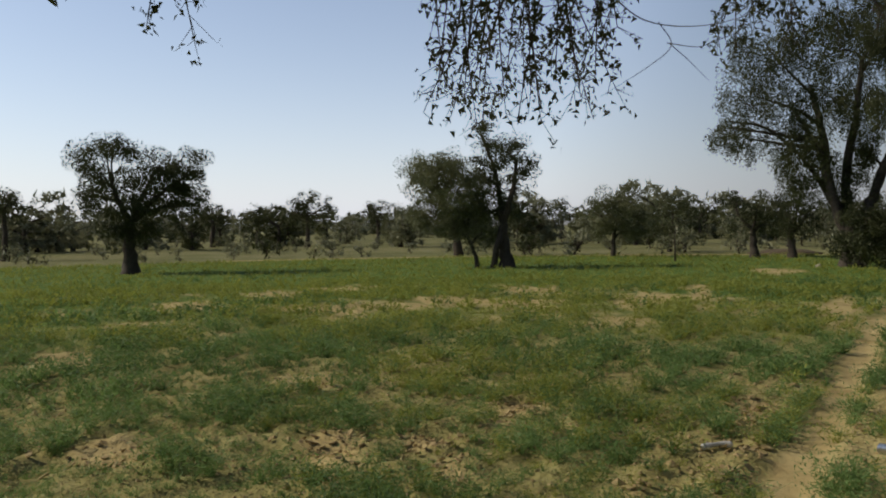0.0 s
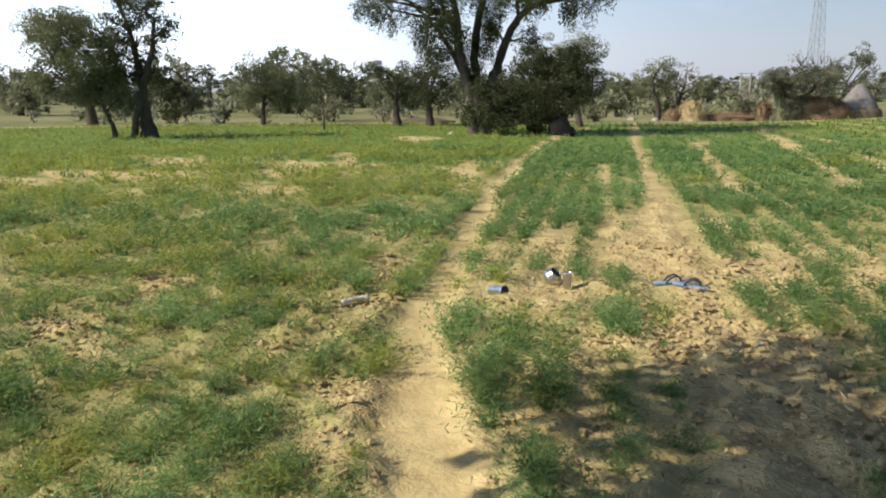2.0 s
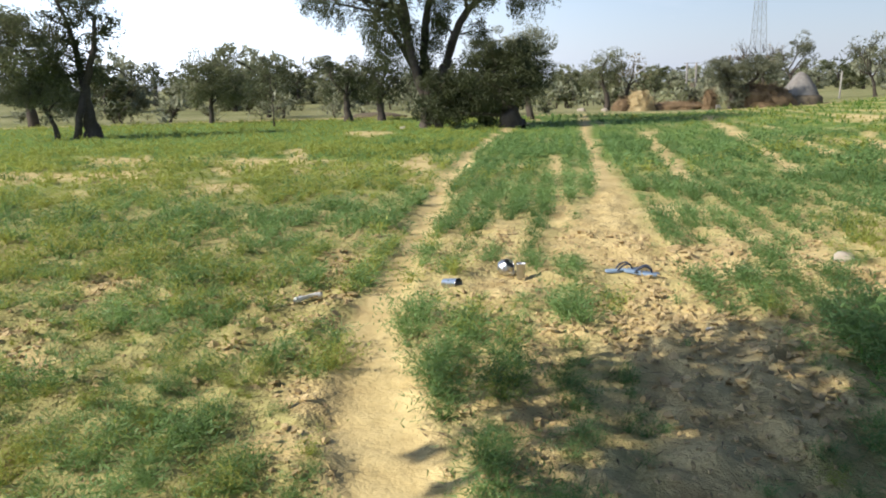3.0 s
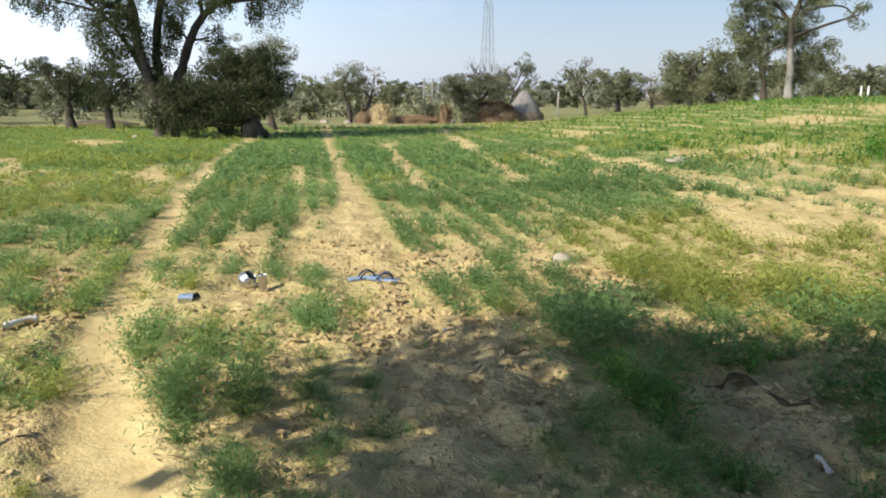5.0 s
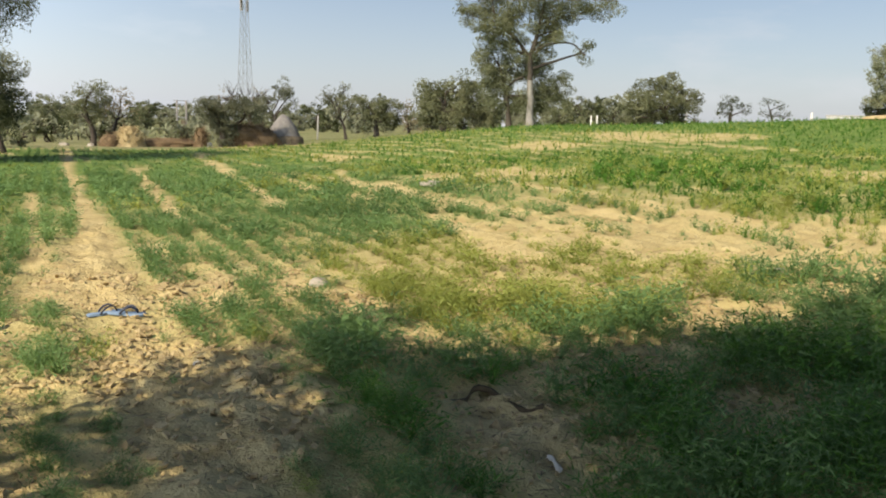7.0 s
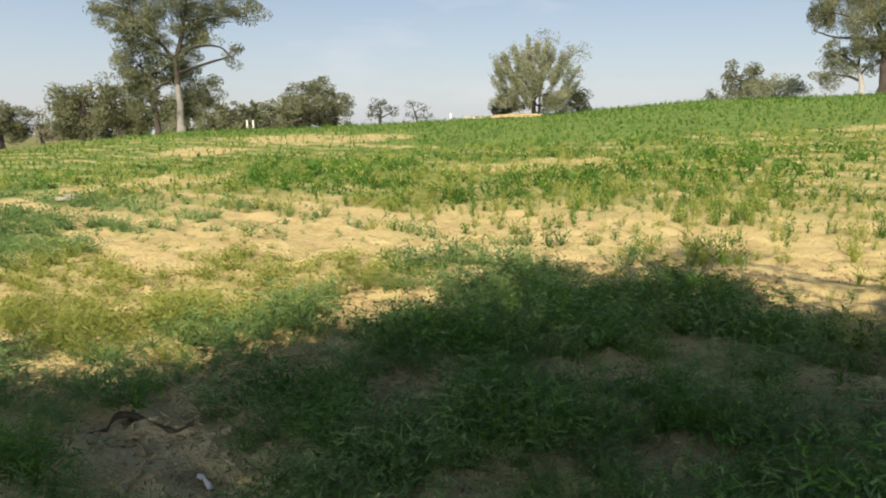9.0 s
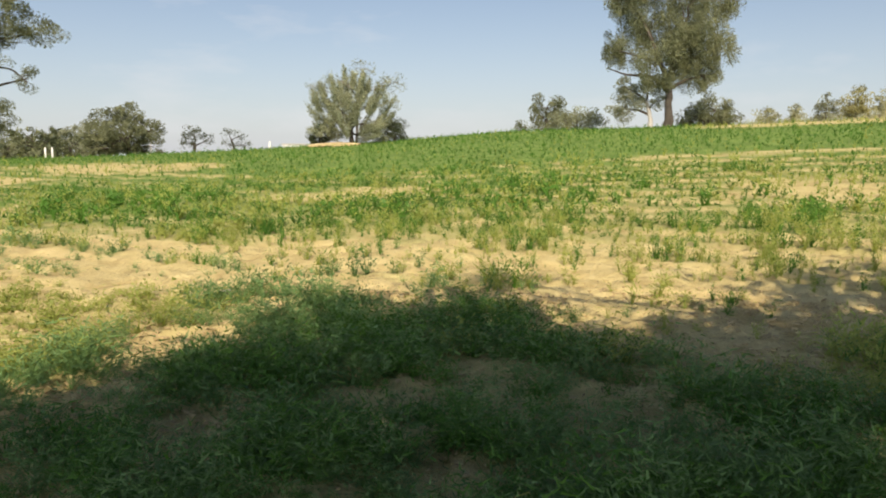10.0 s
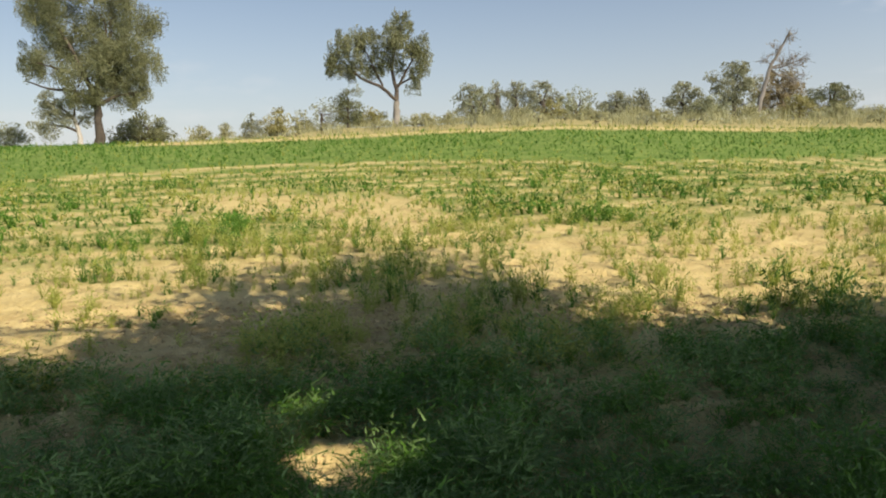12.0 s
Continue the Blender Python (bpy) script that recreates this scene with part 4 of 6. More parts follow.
grow("tree", "tree", "tall pale-trunked tree with wide open crown on the field edge", 69.0, 44, [(0.0, -0.1, 0.19), (-0.03, 1.2, 0.17), (-0.08, 2.4, 0.15)],
     [(-1.8, 6.04, 1.79, 0.93), (-0.36, 6.76, 1.85, 1.11), (1.67, 6.77, 2.04, 0.99), (3.43, 6.07, 1.05, 0.62), (-3.01, 6.46, 1.11, 0.93), (-0.74, 8.47, 2.78, 1.24), (1.86, 8.46, 2.16, 1.11), (-2.78, 8.19, 1.36, 1.05), (0.59, 5.33, 1.05, 0.74), (-1.03, 5.32, 1.05, 0.8), (-2.07, 5.31, 1.05, 0.74), (1.14, 5.77, 1.24, 0.74), (2.29, 5.92, 1.24, 0.62), (-3.58, 5.73, 0.74, 0.62), (0.9, 4.9, 0.86, 0.56), (-2.65, 4.95, 0.68, 0.37), (-1.0, 4.59, 0.68, 0.49), (2.75, 3.91, 0.43, 0.68), (-1.72, 4.29, 0.86, 0.56), (-0.52, 3.93, 0.86, 0.62), (0.64, 4.23, 0.86, 0.56), (1.26, 4.7, 0.8, 0.43), (-2.48, 4.6, 0.74, 0.37)], "fine", 1.25, leaf_olive, bark_pale, stems=[[(-0.08, 2.3, 0.145), (-0.1, 3.1, 0.135), (-0.08, 3.8, 0.12)], [(-0.12, 3.52, 0.108), (-1.0, 4.59, 0.077), (-2.22, 5.45, 0.046)], [(-0.09, 3.64, 0.124), (0.3, 5.18, 0.093), (0.55, 7.05, 0.062)], [(0.01, 3.93, 0.077), (0.93, 4.26, 0.054), (2.04, 4.33, 0.046), (2.77, 3.68, 0.023)], [(-0.12, 3.64, 0.077), (-1.72, 4.29, 0.054), (-2.81, 5.3, 0.031)]])
grow("tree", "tree", "leafy olive tree wrapped round a pale trunk", 67.6, 45.2, [(0.0, -0.1, 0.145), (-0.23, 1.65, 0.129), (-0.42, 2.43, 0.113)],
     [(-0.94, 3.65, 1.1, 0.9), (0.17, 3.21, 1.1, 0.97), (1.58, 2.93, 1.03, 1.03), (-0.55, 1.8, 1.1, 1.1), (1.96, 1.55, 1.1, 0.97), (0.72, 1.36, 1.1, 0.97), (-1.38, 2.87, 0.84, 0.77), (2.6, 2.18, 0.71, 0.84)], "fine", 1.9, leaf_olive, bark)
grow("bush", "bush", "wide bushy grey-green tree clump on the crest", 78.2, 60, [(0.0, -0.1, 0.168), (-0.04, 0.72, 0.147), (-0.06, 1.12, 0.126)],
     [(-1.67, 2.46, 1.09, 1.18), (-0.76, 3.05, 1.01, 0.84), (0.37, 2.87, 0.84, 0.93), (1.56, 1.92, 1.09, 1.18), (-0.28, 1.5, 2.11, 1.09), (-2.39, 1.66, 0.67, 1.01)], "fine", 2.1, leaf_olive, bark)
grow("bush", "bush", "low dark bush on the crest", 74.7, 62, [(0.0, -0.1, 0.087), (-0.02, 0.58, 0.087), (-0.04, 0.91, 0.065)],
     [(0.02, 1.2, 0.96, 0.65), (-0.44, 0.9, 0.61, 0.52)], "fine", 0.9, leaf_dark, bark)
grow("tree", "tree", "small distant round tree on the crest", 82.3, 75, [(0.0, -0.1, 0.158), (-0.04, 1.17, 0.132), (-0.07, 1.5, 0.105)],
     [(-0.12, 2.12, 1.37, 0.74), (-0.6, 1.49, 0.95, 0.63), (1.07, 1.67, 0.63, 0.84)], "fine", 0.8, leaf_dark, bark)
grow("tree", "tree", "small distant tree with tufted crown", 85.0, 80, [(0.0, -0.1, 0.112), (-0.28, 1.34, 0.084), (-0.45, 1.84, 0.084)],
     [(-0.61, 2.58, 0.84, 0.51), (0.55, 2.35, 0.45, 0.67), (-0.75, 1.48, 0.9, 0.51), (0.86, 1.37, 0.9, 0.45)], "fine", 0.6, leaf_dark, bark)
grow("tree", "tree", "pale feathery tree with wispy twigs on a sandy hump", 93.1, 42, [(0.0, -0.1, 0.11), (-0.05, 0.74, 0.10), (-0.1, 1.3, 0.08)],
     [(-1.0, 2.0, 1.0, 0.8), (0.9, 2.05, 1.1, 0.85), (-0.1, 2.5, 1.2, 0.8), (-1.1, 1.1, 1.0, 0.8), (1.1, 1.1, 1.1, 0.9), (0.0, 1.2, 1.2, 0.9), (-0.5, 0.6, 1.1, 0.5), (0.8, 0.5, 1.1, 0.5)], "spray", 2.3, leaf_pale, bark)
grow("tree", "tree", "thin bare-twigged tree rising through a feathery one", 93.4, 42.6, [(0.0, -0.1, 0.07), (0.05, 1.2, 0.06), (0.1, 2.3, 0.05)],
     [(-1.9, 3.0, 0.7, 0.35), (-0.8, 3.3, 0.8, 0.45), (0.4, 3.9, 0.55, 0.55), (0.2, 3.2, 0.8, 0.5), (1.5, 3.0, 0.6, 0.6), (2.1, 3.2, 0.45, 0.6), (1.9, 2.2, 0.4, 0.6), (-2.2, 3.0, 0.5, 0.2)], "fine", 0.28, leaf_grey, bark_grey)
grow("bush", "bush", "dark low bush at the foot of a feathery tree", 90.9, 42.5, [(0.0, -0.1, 0.06), (0.0, 0.34, 0.06), (0.0, 0.46, 0.045)],
     [(-0.06, 0.63, 0.64, 0.5)], "fine", 1.9, leaf_dark, bark)
grow("bush", "bush", "dark low bush beside a sandy hump", 96.1, 43, [(0.0, -0.1, 0.06), (-0.0, 0.19, 0.06), (-0.0, 0.37, 0.045)],
     [(-0.06, 0.58, 0.8, 0.55)], "fine", 1.9, leaf_dark, bark)
grow("tree", "tree", "rounded grey-green tree on the crest", 106.6, 58, [(0.0, -0.1, 0.163), (-0.02, 0.8, 0.142), (-0.03, 1.3, 0.122)],
     [(0.06, 2.32, 1.14, 0.75), (-0.59, 1.6, 0.8, 0.75), (0.72, 1.5, 0.95, 0.9), (-0.2, 0.9, 1.1, 0.7)], "fine", 2.2, leaf_olive, bark)
grow("bush", "bush", "rounded pale olive bush on the crest", 108.7, 56, [(0.0, -0.1, 0.098), (-0.01, 0.5, 0.098), (-0.02, 0.7, 0.079)],
     [(-0.2, 1.5, 1.2, 0.8), (0.9, 1.15, 1.0, 0.8), (-0.9, 1.05, 0.9, 0.7)], "fine", 1.9, leaf_pale, bark)
grow("bush", "bush", "low scrub on the green crest", 104.8, 56, [(0.0, -0.1, 0.059), (-0.01, 0.4, 0.059), (-0.01, 0.5, 0.059)],
     [(0.25, 0.75, 0.71, 0.43)], "fine", 1.4, leaf_olive, bark)
grow("tree", "tree", "tall full tree with hanging foliage and a dark trunk", 114.8, 46, [(0.0, -0.1, 0.25), (0.03, 1.1, 0.2), (0.0, 2.3, 0.18)],
     [(-0.12, 5.37, 1.94, 1.42), (-1.9, 5.19, 1.5, 1.42), (1.47, 4.98, 1.61, 1.42), (2.7, 4.3, 0.9, 0.9), (1.3, 3.5, 1.3, 1.0), (-0.6, 3.4, 1.42, 1.0), (-0.22, 7.61, 2.91, 1.61), (-2.2, 7.21, 1.4, 1.16), (1.89, 6.88, 1.61, 1.29), (2.0, 2.75, 0.6, 0.7), (0.73, 4.19, 1.61, 1.29), (-2.7, 4.2, 0.9, 0.7), (-0.3, 2.6, 0.8, 0.5)], "droop", 2.0, leaf_olive, bark, stems=[[(-0.05, 1.95, 0.11), (-0.95, 2.75, 0.085), (-2.2, 2.85, 0.05), (-3.3, 3.3, 0.03)], [(0.0, 2.18, 0.145), (0.25, 4.22, 0.113), (0.91, 5.85, 0.065)], [(-0.02, 2.19, 0.145), (-0.8, 4.28, 0.097), (-1.63, 6.04, 0.065)]])
grow("tree", "tree", "grey-leaved smaller tree with a white trunk beside a tall tree", 113.6, 46.5, [(0.05, -0.1, 0.13), (-0.02, 0.72, 0.12), (-0.2, 1.5, 0.1)],
     [(-1.6, 1.1, 0.75, 0.85), (-0.9, 1.7, 0.8, 0.7), (-1.5, 2.3, 0.7, 0.5), (-0.4, 2.2, 0.6, 0.5), (0.4, 1.5, 0.4, 0.6)], "fine", 1.5, leaf_grey, concrete)
grow("bush", "bush", "dense rounded dark green bush on the crest", 117.4, 49, [(0.0, -0.1, 0.103), (-0.01, 0.27, 0.103), (-0.02, 0.42, 0.086)],
     [(0.08, 1.17, 1.31, 0.89), (-0.87, 0.74, 1.1, 0.76), (0.92, 0.69, 0.89, 0.76)], "fine", 2.2, leaf_olive, bark)
grow("tree", "tree", "umbrella-crowned tree with a pale leaning trunk on the bank", 134.4, 57, [(0.0, -0.1, 0.27), (0.02, 0.8, 0.23), (0.03, 1.6, 0.2)],
     [(-3.7, 4.9, 1.2, 1.2), (-2.6, 5.8, 1.5, 1.1), (-0.9, 6.0, 1.6, 1.1), (0.8, 5.9, 1.5, 1.2), (1.7, 4.8, 1.1, 1.2), (0.6, 7.3, 0.9, 0.9), (-2.4, 4.2, 1.4, 0.8), (-0.5, 4.6, 1.4, 0.9), (1.3, 3.4, 0.7, 0.8), (-4.2, 4.1, 0.7, 0.7)], "droop", 2.7, leaf_olive, bark_pale, stems=[[(0.03, 1.7, 0.13), (-1.0, 2.6, 0.11), (-2.4, 3.3, 0.08), (-3.6, 4.5, 0.05)], [(0.03, 1.45, 0.17), (0.05, 2.4, 0.15), (-0.2, 4.2, 0.1), (0.5, 6.6, 0.06)], [(-0.9, 2.7, 0.08), (-1.6, 4.2, 0.06), (-2.2, 5.5, 0.04)], [(0.0, 2.4, 0.1), (0.9, 3.9, 0.07), (1.5, 4.9, 0.04)]])
grow("bush", "bush", "dark green shrub on the sandy bank", 131.0, 56, [(0.0, -0.1, 0.098), (0.02, 0.96, 0.079), (0.03, 1.34, 0.079)],
     [(0.05, 2.03, 0.94, 0.79), (0.41, 1.15, 0.94, 0.71), (-0.43, 1.35, 0.71, 0.79)], "fine", 1.4, leaf_olive, bark)
grow("shrub", "shrub", "grey-green upright spurge shrub on the sandy bank", 129.2, 55, [(0.0, -0.1, 0.077), (0.01, 0.86, 0.077), (0.02, 1.15, 0.058)],
     [(-0.04, 1.34, 0.77, 0.77), (0.7, 1.14, 0.54, 0.54)], "fine", 0.8, leaf_grey, bark)
grow("tree", "tree", "grey-green thorn tree in the row along the sandy bank", 139.6, 61, [(0.0, -0.1, 0.193), (0.14, 0.99, 0.15), (-0.06, 1.42, 0.128)],
     [(-0.64, 1.65, 0.69, 0.8), (0.71, 1.76, 0.69, 0.8), (-0.09, 2.42, 0.58, 0.61), (0.45, 2.47, 0.41, 0.44), (0.02, 1.14, 1.1, 0.73), (-0.53, 0.73, 0.69, 0.44), (0.62, 0.62, 0.69, 0.44)], "fine", 1.9, leaf_grey, bark)
grow("tree", "tree", "grey-green thorn tree in the row along the sandy bank", 140.2, 58, [(0.0, -0.1, 0.183), (0.13, 0.37, 0.142), (-0.07, 0.69, 0.122)],
     [(-0.34, 0.85, 0.37, 0.58), (0.38, 0.93, 0.37, 0.58), (-0.04, 1.41, 0.31, 0.44), (0.24, 1.45, 0.22, 0.32), (0.01, 0.48, 0.59, 0.53), (-0.28, 0.29, 0.37, 0.24), (0.33, 0.22, 0.37, 0.24)], "spray", 1.7, leaf_pale, bark)
grow("bush", "bush", "rounded grey-green bush along the sandy bank", 141.3, 62, [(0.0, -0.1, 0.196), (0.16, 1.95, 0.152), (-0.05, 2.21, 0.131)],
     [(-0.2, 2.34, 0.24, 0.48), (0.27, 2.41, 0.24, 0.48), (-0.0, 2.8, 0.2, 0.37), (0.19, 2.84, 0.14, 0.26), (0.03, 2.04, 0.38, 0.44), (-0.17, 1.18, 0.24, 0.64), (0.23, 1.13, 0.24, 0.64)], "fine", 1.9, leaf_grey, bark)
grow("tree", "tree", "grey-green thorn tree in the row along the sandy bank", 142.6, 62, [(0.0, -0.1, 0.196), (0.15, 1.6, 0.152), (-0.06, 1.96, 0.131)],
     [(-0.44, 2.15, 0.48, 0.67), (0.5, 2.24, 0.48, 0.67), (-0.05, 2.79, 0.4, 0.51), (0.32, 2.83, 0.29, 0.37), (0.02, 1.72, 0.77, 0.61), (-0.36, 1.0, 0.48, 0.6), (0.43, 0.92, 0.48, 0.6)], "fine", 1.9, leaf_grey, bark)
grow("tree", "tree", "grey-green thorn tree in the row along the sandy bank", 144.5, 62, [(0.0, -0.1, 0.196), (0.14, 1.23, 0.152), (-0.07, 1.61, 0.131)],
     [(-0.82, 1.83, 0.87, 0.72), (0.87, 1.9, 0.87, 0.72), (-0.14, 2.5, 0.73, 0.55), (0.54, 2.54, 0.52, 0.39), (0.02, 1.36, 1.39, 0.65), (-0.67, 0.79, 0.87, 0.52), (0.77, 0.68, 0.87, 0.52)], "fine", 1.9, leaf_grey, bark)
grow("bush", "bush", "upright pale spurge bush on the sandy bank", 146.9, 58, [(0.0, -0.1, 0.183), (0.12, 0.26, 0.142), (-0.07, 0.55, 0.122)],
     [(-0.5, 0.71, 0.53, 0.54), (0.51, 0.76, 0.53, 0.54), (-0.09, 1.21, 0.44, 0.41), (0.32, 1.24, 0.32, 0.29), (0.0, 0.36, 0.85, 0.49), (-0.4, 0.13, 0.53, 0.27), (0.46, 0.05, 0.53, 0.27)], "spray", 1.7, leaf_pale, bark)
grow("bush", "bush", "rounded grey-green bush along the sandy bank", 149.7, 62, [(0.0, -0.1, 0.196), (0.13, 0.84, 0.152), (-0.08, 1.14, 0.131)],
     [(-0.82, 1.32, 0.87, 0.57), (0.82, 1.35, 0.87, 0.57), (-0.16, 1.84, 0.73, 0.44), (0.5, 1.86, 0.52, 0.31), (0.0, 0.94, 1.39, 0.52), (-0.66, 0.54, 0.87, 0.39), (0.74, 0.44, 0.87, 0.39)], "fine", 1.9, leaf_grey, bark)
grow("bush", "bush", "rounded grey-green bush along the sandy bank", 151.3, 62, [(0.0, -0.1, 0.196), (0.12, 1.15, 0.152), (-0.08, 1.4, 0.131)],
     [(-0.34, 1.54, 0.37, 0.48), (0.34, 1.59, 0.37, 0.48), (-0.07, 1.98, 0.31, 0.37), (0.21, 2.01, 0.22, 0.26), (0.0, 1.24, 0.59, 0.44), (-0.27, 0.67, 0.37, 0.47), (0.31, 0.61, 0.37, 0.47)], "fine", 1.9, leaf_grey, bark)
grow("tree", "tree", "grey-green thorn tree in the row along the sandy bank", 154.0, 60, [(0.0, -0.1, 0.19), (0.11, 0.69, 0.147), (-0.08, 1.13, 0.126)],
     [(-0.69, 1.37, 0.76, 0.83), (0.67, 1.44, 0.76, 0.83), (-0.15, 2.12, 0.64, 0.64), (0.4, 2.16, 0.45, 0.45), (-0.0, 0.84, 1.21, 0.76), (-0.55, 0.4, 0.76, 0.48), (0.61, 0.28, 0.76, 0.48)], "fine", 1.9, leaf_grey, bark)
grow("bush", "bush", "rounded grey-green bush along the sandy bank", 155.3, 58, [(0.0, -0.1, 0.183), (0.11, 0.21, 0.142), (-0.08, 0.45, 0.122)],
     [(-0.48, 0.58, 0.53, 0.45), (0.46, 0.61, 0.53, 0.45), (-0.1, 0.98, 0.44, 0.34), (0.27, 1.0, 0.32, 0.24), (-0.0, 0.3, 0.85, 0.41), (-0.38, 0.09, 0.53, 0.24), (0.42, 0.01, 0.53, 0.24)], "fine", 1.9, leaf_pale, bark)
grow("tree", "tree", "grey-green thorn tree in the row along the sandy bank", 157.2, 62, [(0.0, -0.1, 0.196), (0.09, 1.86, 0.152), (-0.1, 2.4, 0.131)],
     [(-0.9, 2.71, 1.0, 1.05), (0.84, 2.78, 1.0, 1.05), (-0.21, 3.63, 0.84, 0.8), (0.48, 3.67, 0.6, 0.57), (-0.02, 2.05, 1.6, 0.96), (-0.71, 1.08, 1.0, 0.89), (0.77, 0.91, 1.0, 0.89)], "fine", 1.9, leaf_grey, bark)
grow("tree", "tree", "half-dry brownish thorn tree behind a dead leaning tree", 160.0, 64, [(0.0, -0.1, 0.202), (0.09, 1.43, 0.157), (-0.1, 1.98, 0.135)],
     [(-0.86, 2.29, 0.99, 1.09), (0.79, 2.36, 0.99, 1.09), (-0.21, 3.22, 0.83, 0.83), (0.45, 3.26, 0.59, 0.59), (-0.02, 1.62, 1.58, 0.99), (-0.68, 0.92, 0.99, 0.73), (0.73, 0.75, 0.99, 0.73)], "fine", 1.9, leaf_brown, bark)
grow("tree", "tree", "wide dark olive thorn tree beyond the sandy bank", 163.0, 66, [(0.0, -0.1, 0.208), (0.09, 1.41, 0.162), (-0.11, 1.74, 0.139)],
     [(-1.04, 1.95, 1.25, 0.66), (0.95, 1.93, 1.25, 0.66), (-0.25, 2.48, 1.05, 0.51), (0.55, 2.48, 0.75, 0.36), (-0.03, 1.52, 2.0, 0.6), (-0.82, 0.92, 1.25, 0.58), (0.88, 0.78, 1.25, 0.58)], "fine", 1.9, leaf_olive, bark)
grow("dead_tree", "tree", "dead grey tree with bare crooked leaning branches", 158.6, 58, [(0.0, -0.1, 0.183), (0.39, 1.54, 0.142), (0.82, 3.16, 0.112), (1.38, 4.21, 0.081), (1.97, 5.42, 0.051)],
     [(2.5, 3.58, 0.73, 0.73), (1.67, 3.39, 0.81, 0.57), (1.14, 4.4, 0.57, 0.57), (2.04, 5.16, 0.57, 0.57), (2.52, 2.32, 0.65, 0.57), (0.64, 3.72, 0.49, 0.49)], "twig", 0.4, leaf_brown, bark_grey)
# bearing, distance, half width, height
BANK_SHRUBS = [(120.9, 55, 0.7, 1.5, leaf_straw), (122.6, 55, 0.5, 1.45, leaf_straw), (124.4, 55.5, 0.6, 1.7, leaf_grey), (126.1, 55, 0.95, 1.85, leaf_gold), (127.8, 55.6, 0.7, 1.4, leaf_straw), (132.6, 58, 1.1, 1.35, leaf_gold), (136.2, 55, 0.9, 0.85, leaf_straw), (138.2, 55, 0.8, 0.8, leaf_straw), (140.9, 58, 1.0, 1.2, leaf_straw), (143.1, 58, 1.0, 1.0, leaf_straw), (145.2, 57, 0.9, 1.3, leaf_gold), (148.0, 55, 1.0, 0.7, leaf_straw), (150.8, 58, 0.9, 0.9, leaf_straw), (152.5, 55, 1.0, 0.75, leaf_straw), (155.9, 58, 1.0, 1.6, leaf_pale), (158.2, 57, 0.9, 0.9, leaf_straw), (161.2, 57.5, 1.2, 1.5, leaf_gold), (163.4, 58, 1.1, 0.9, leaf_straw), (165.4, 58, 1.0, 0.7, leaf_straw)]
for az, d, w, h, leaf in BANK_SHRUBS:
    label = "rounded golden-green dry shrub on the sandy bank" if leaf is leaf_gold else "straw-coloured dry shrub on the sandy bank"
    grow("shrub", "shrub", label, az, d, [(0, -0.1, 0.04), (0.01, 0.2 * h, 0.035), (0, 0.35 * h, 0.03)],
         [(-0.45 * w, 0.42 * h, 0.62 * w, 0.42 * h), (0.45 * w, 0.38 * h, 0.62 * w, 0.4 * h), (0.05 * w, 0.64 * h, 0.6 * w, 0.38 * h)], "fine", 1.7, leaf, bark)


def bank_grass():
    """Dry khaki grass that grows all along the sandy bank, in tufts."""
    rng = np.random.default_rng(17)
    n = 15000
    a, d = rng.uniform(117, 170, n), 50.5 + 8 * rng.uniform(0, 1, n) ** 0.8
    x, y = d * np.sin(np.radians(a)), d * np.cos(np.radians(a))
    tuft = fbm(x * 0.9, y * 0.9, 201)
    ok = rng.random(n) < sm((tuft - 0.38) / 0.2)
    x, y, tuft, n = x[ok], y[ok], tuft[ok], int(ok.sum())
    high = rng.uniform(0.2, 0.6, n) * (0.5 + 1.1 * sm((tuft - 0.4) / 0.3))
    p = np.stack([x, y, ground_at(x, y) - 0.03], -1)
    way = np.stack([rng.normal(0, 0.3, n), rng.normal(0, 0.3, n), np.ones(n)], -1) * high[:, None]
    t = rng.uniform(0, 6.28, n)
    side = np.stack([np.cos(t), np.sin(t), 0 * t], -1) * rng.uniform(0.012, 0.03, n)[:, None]
    v = np.stack([p - side, p + side, p + way], 1).reshape(-1, 3)
    tagged(arrays("dry_grass", v, np.arange(3 * n).reshape(-1, 3), leaf_straw), "khaki dry grass tufts along the sandy bank", "grass", kind="stuff")


bank_grass()


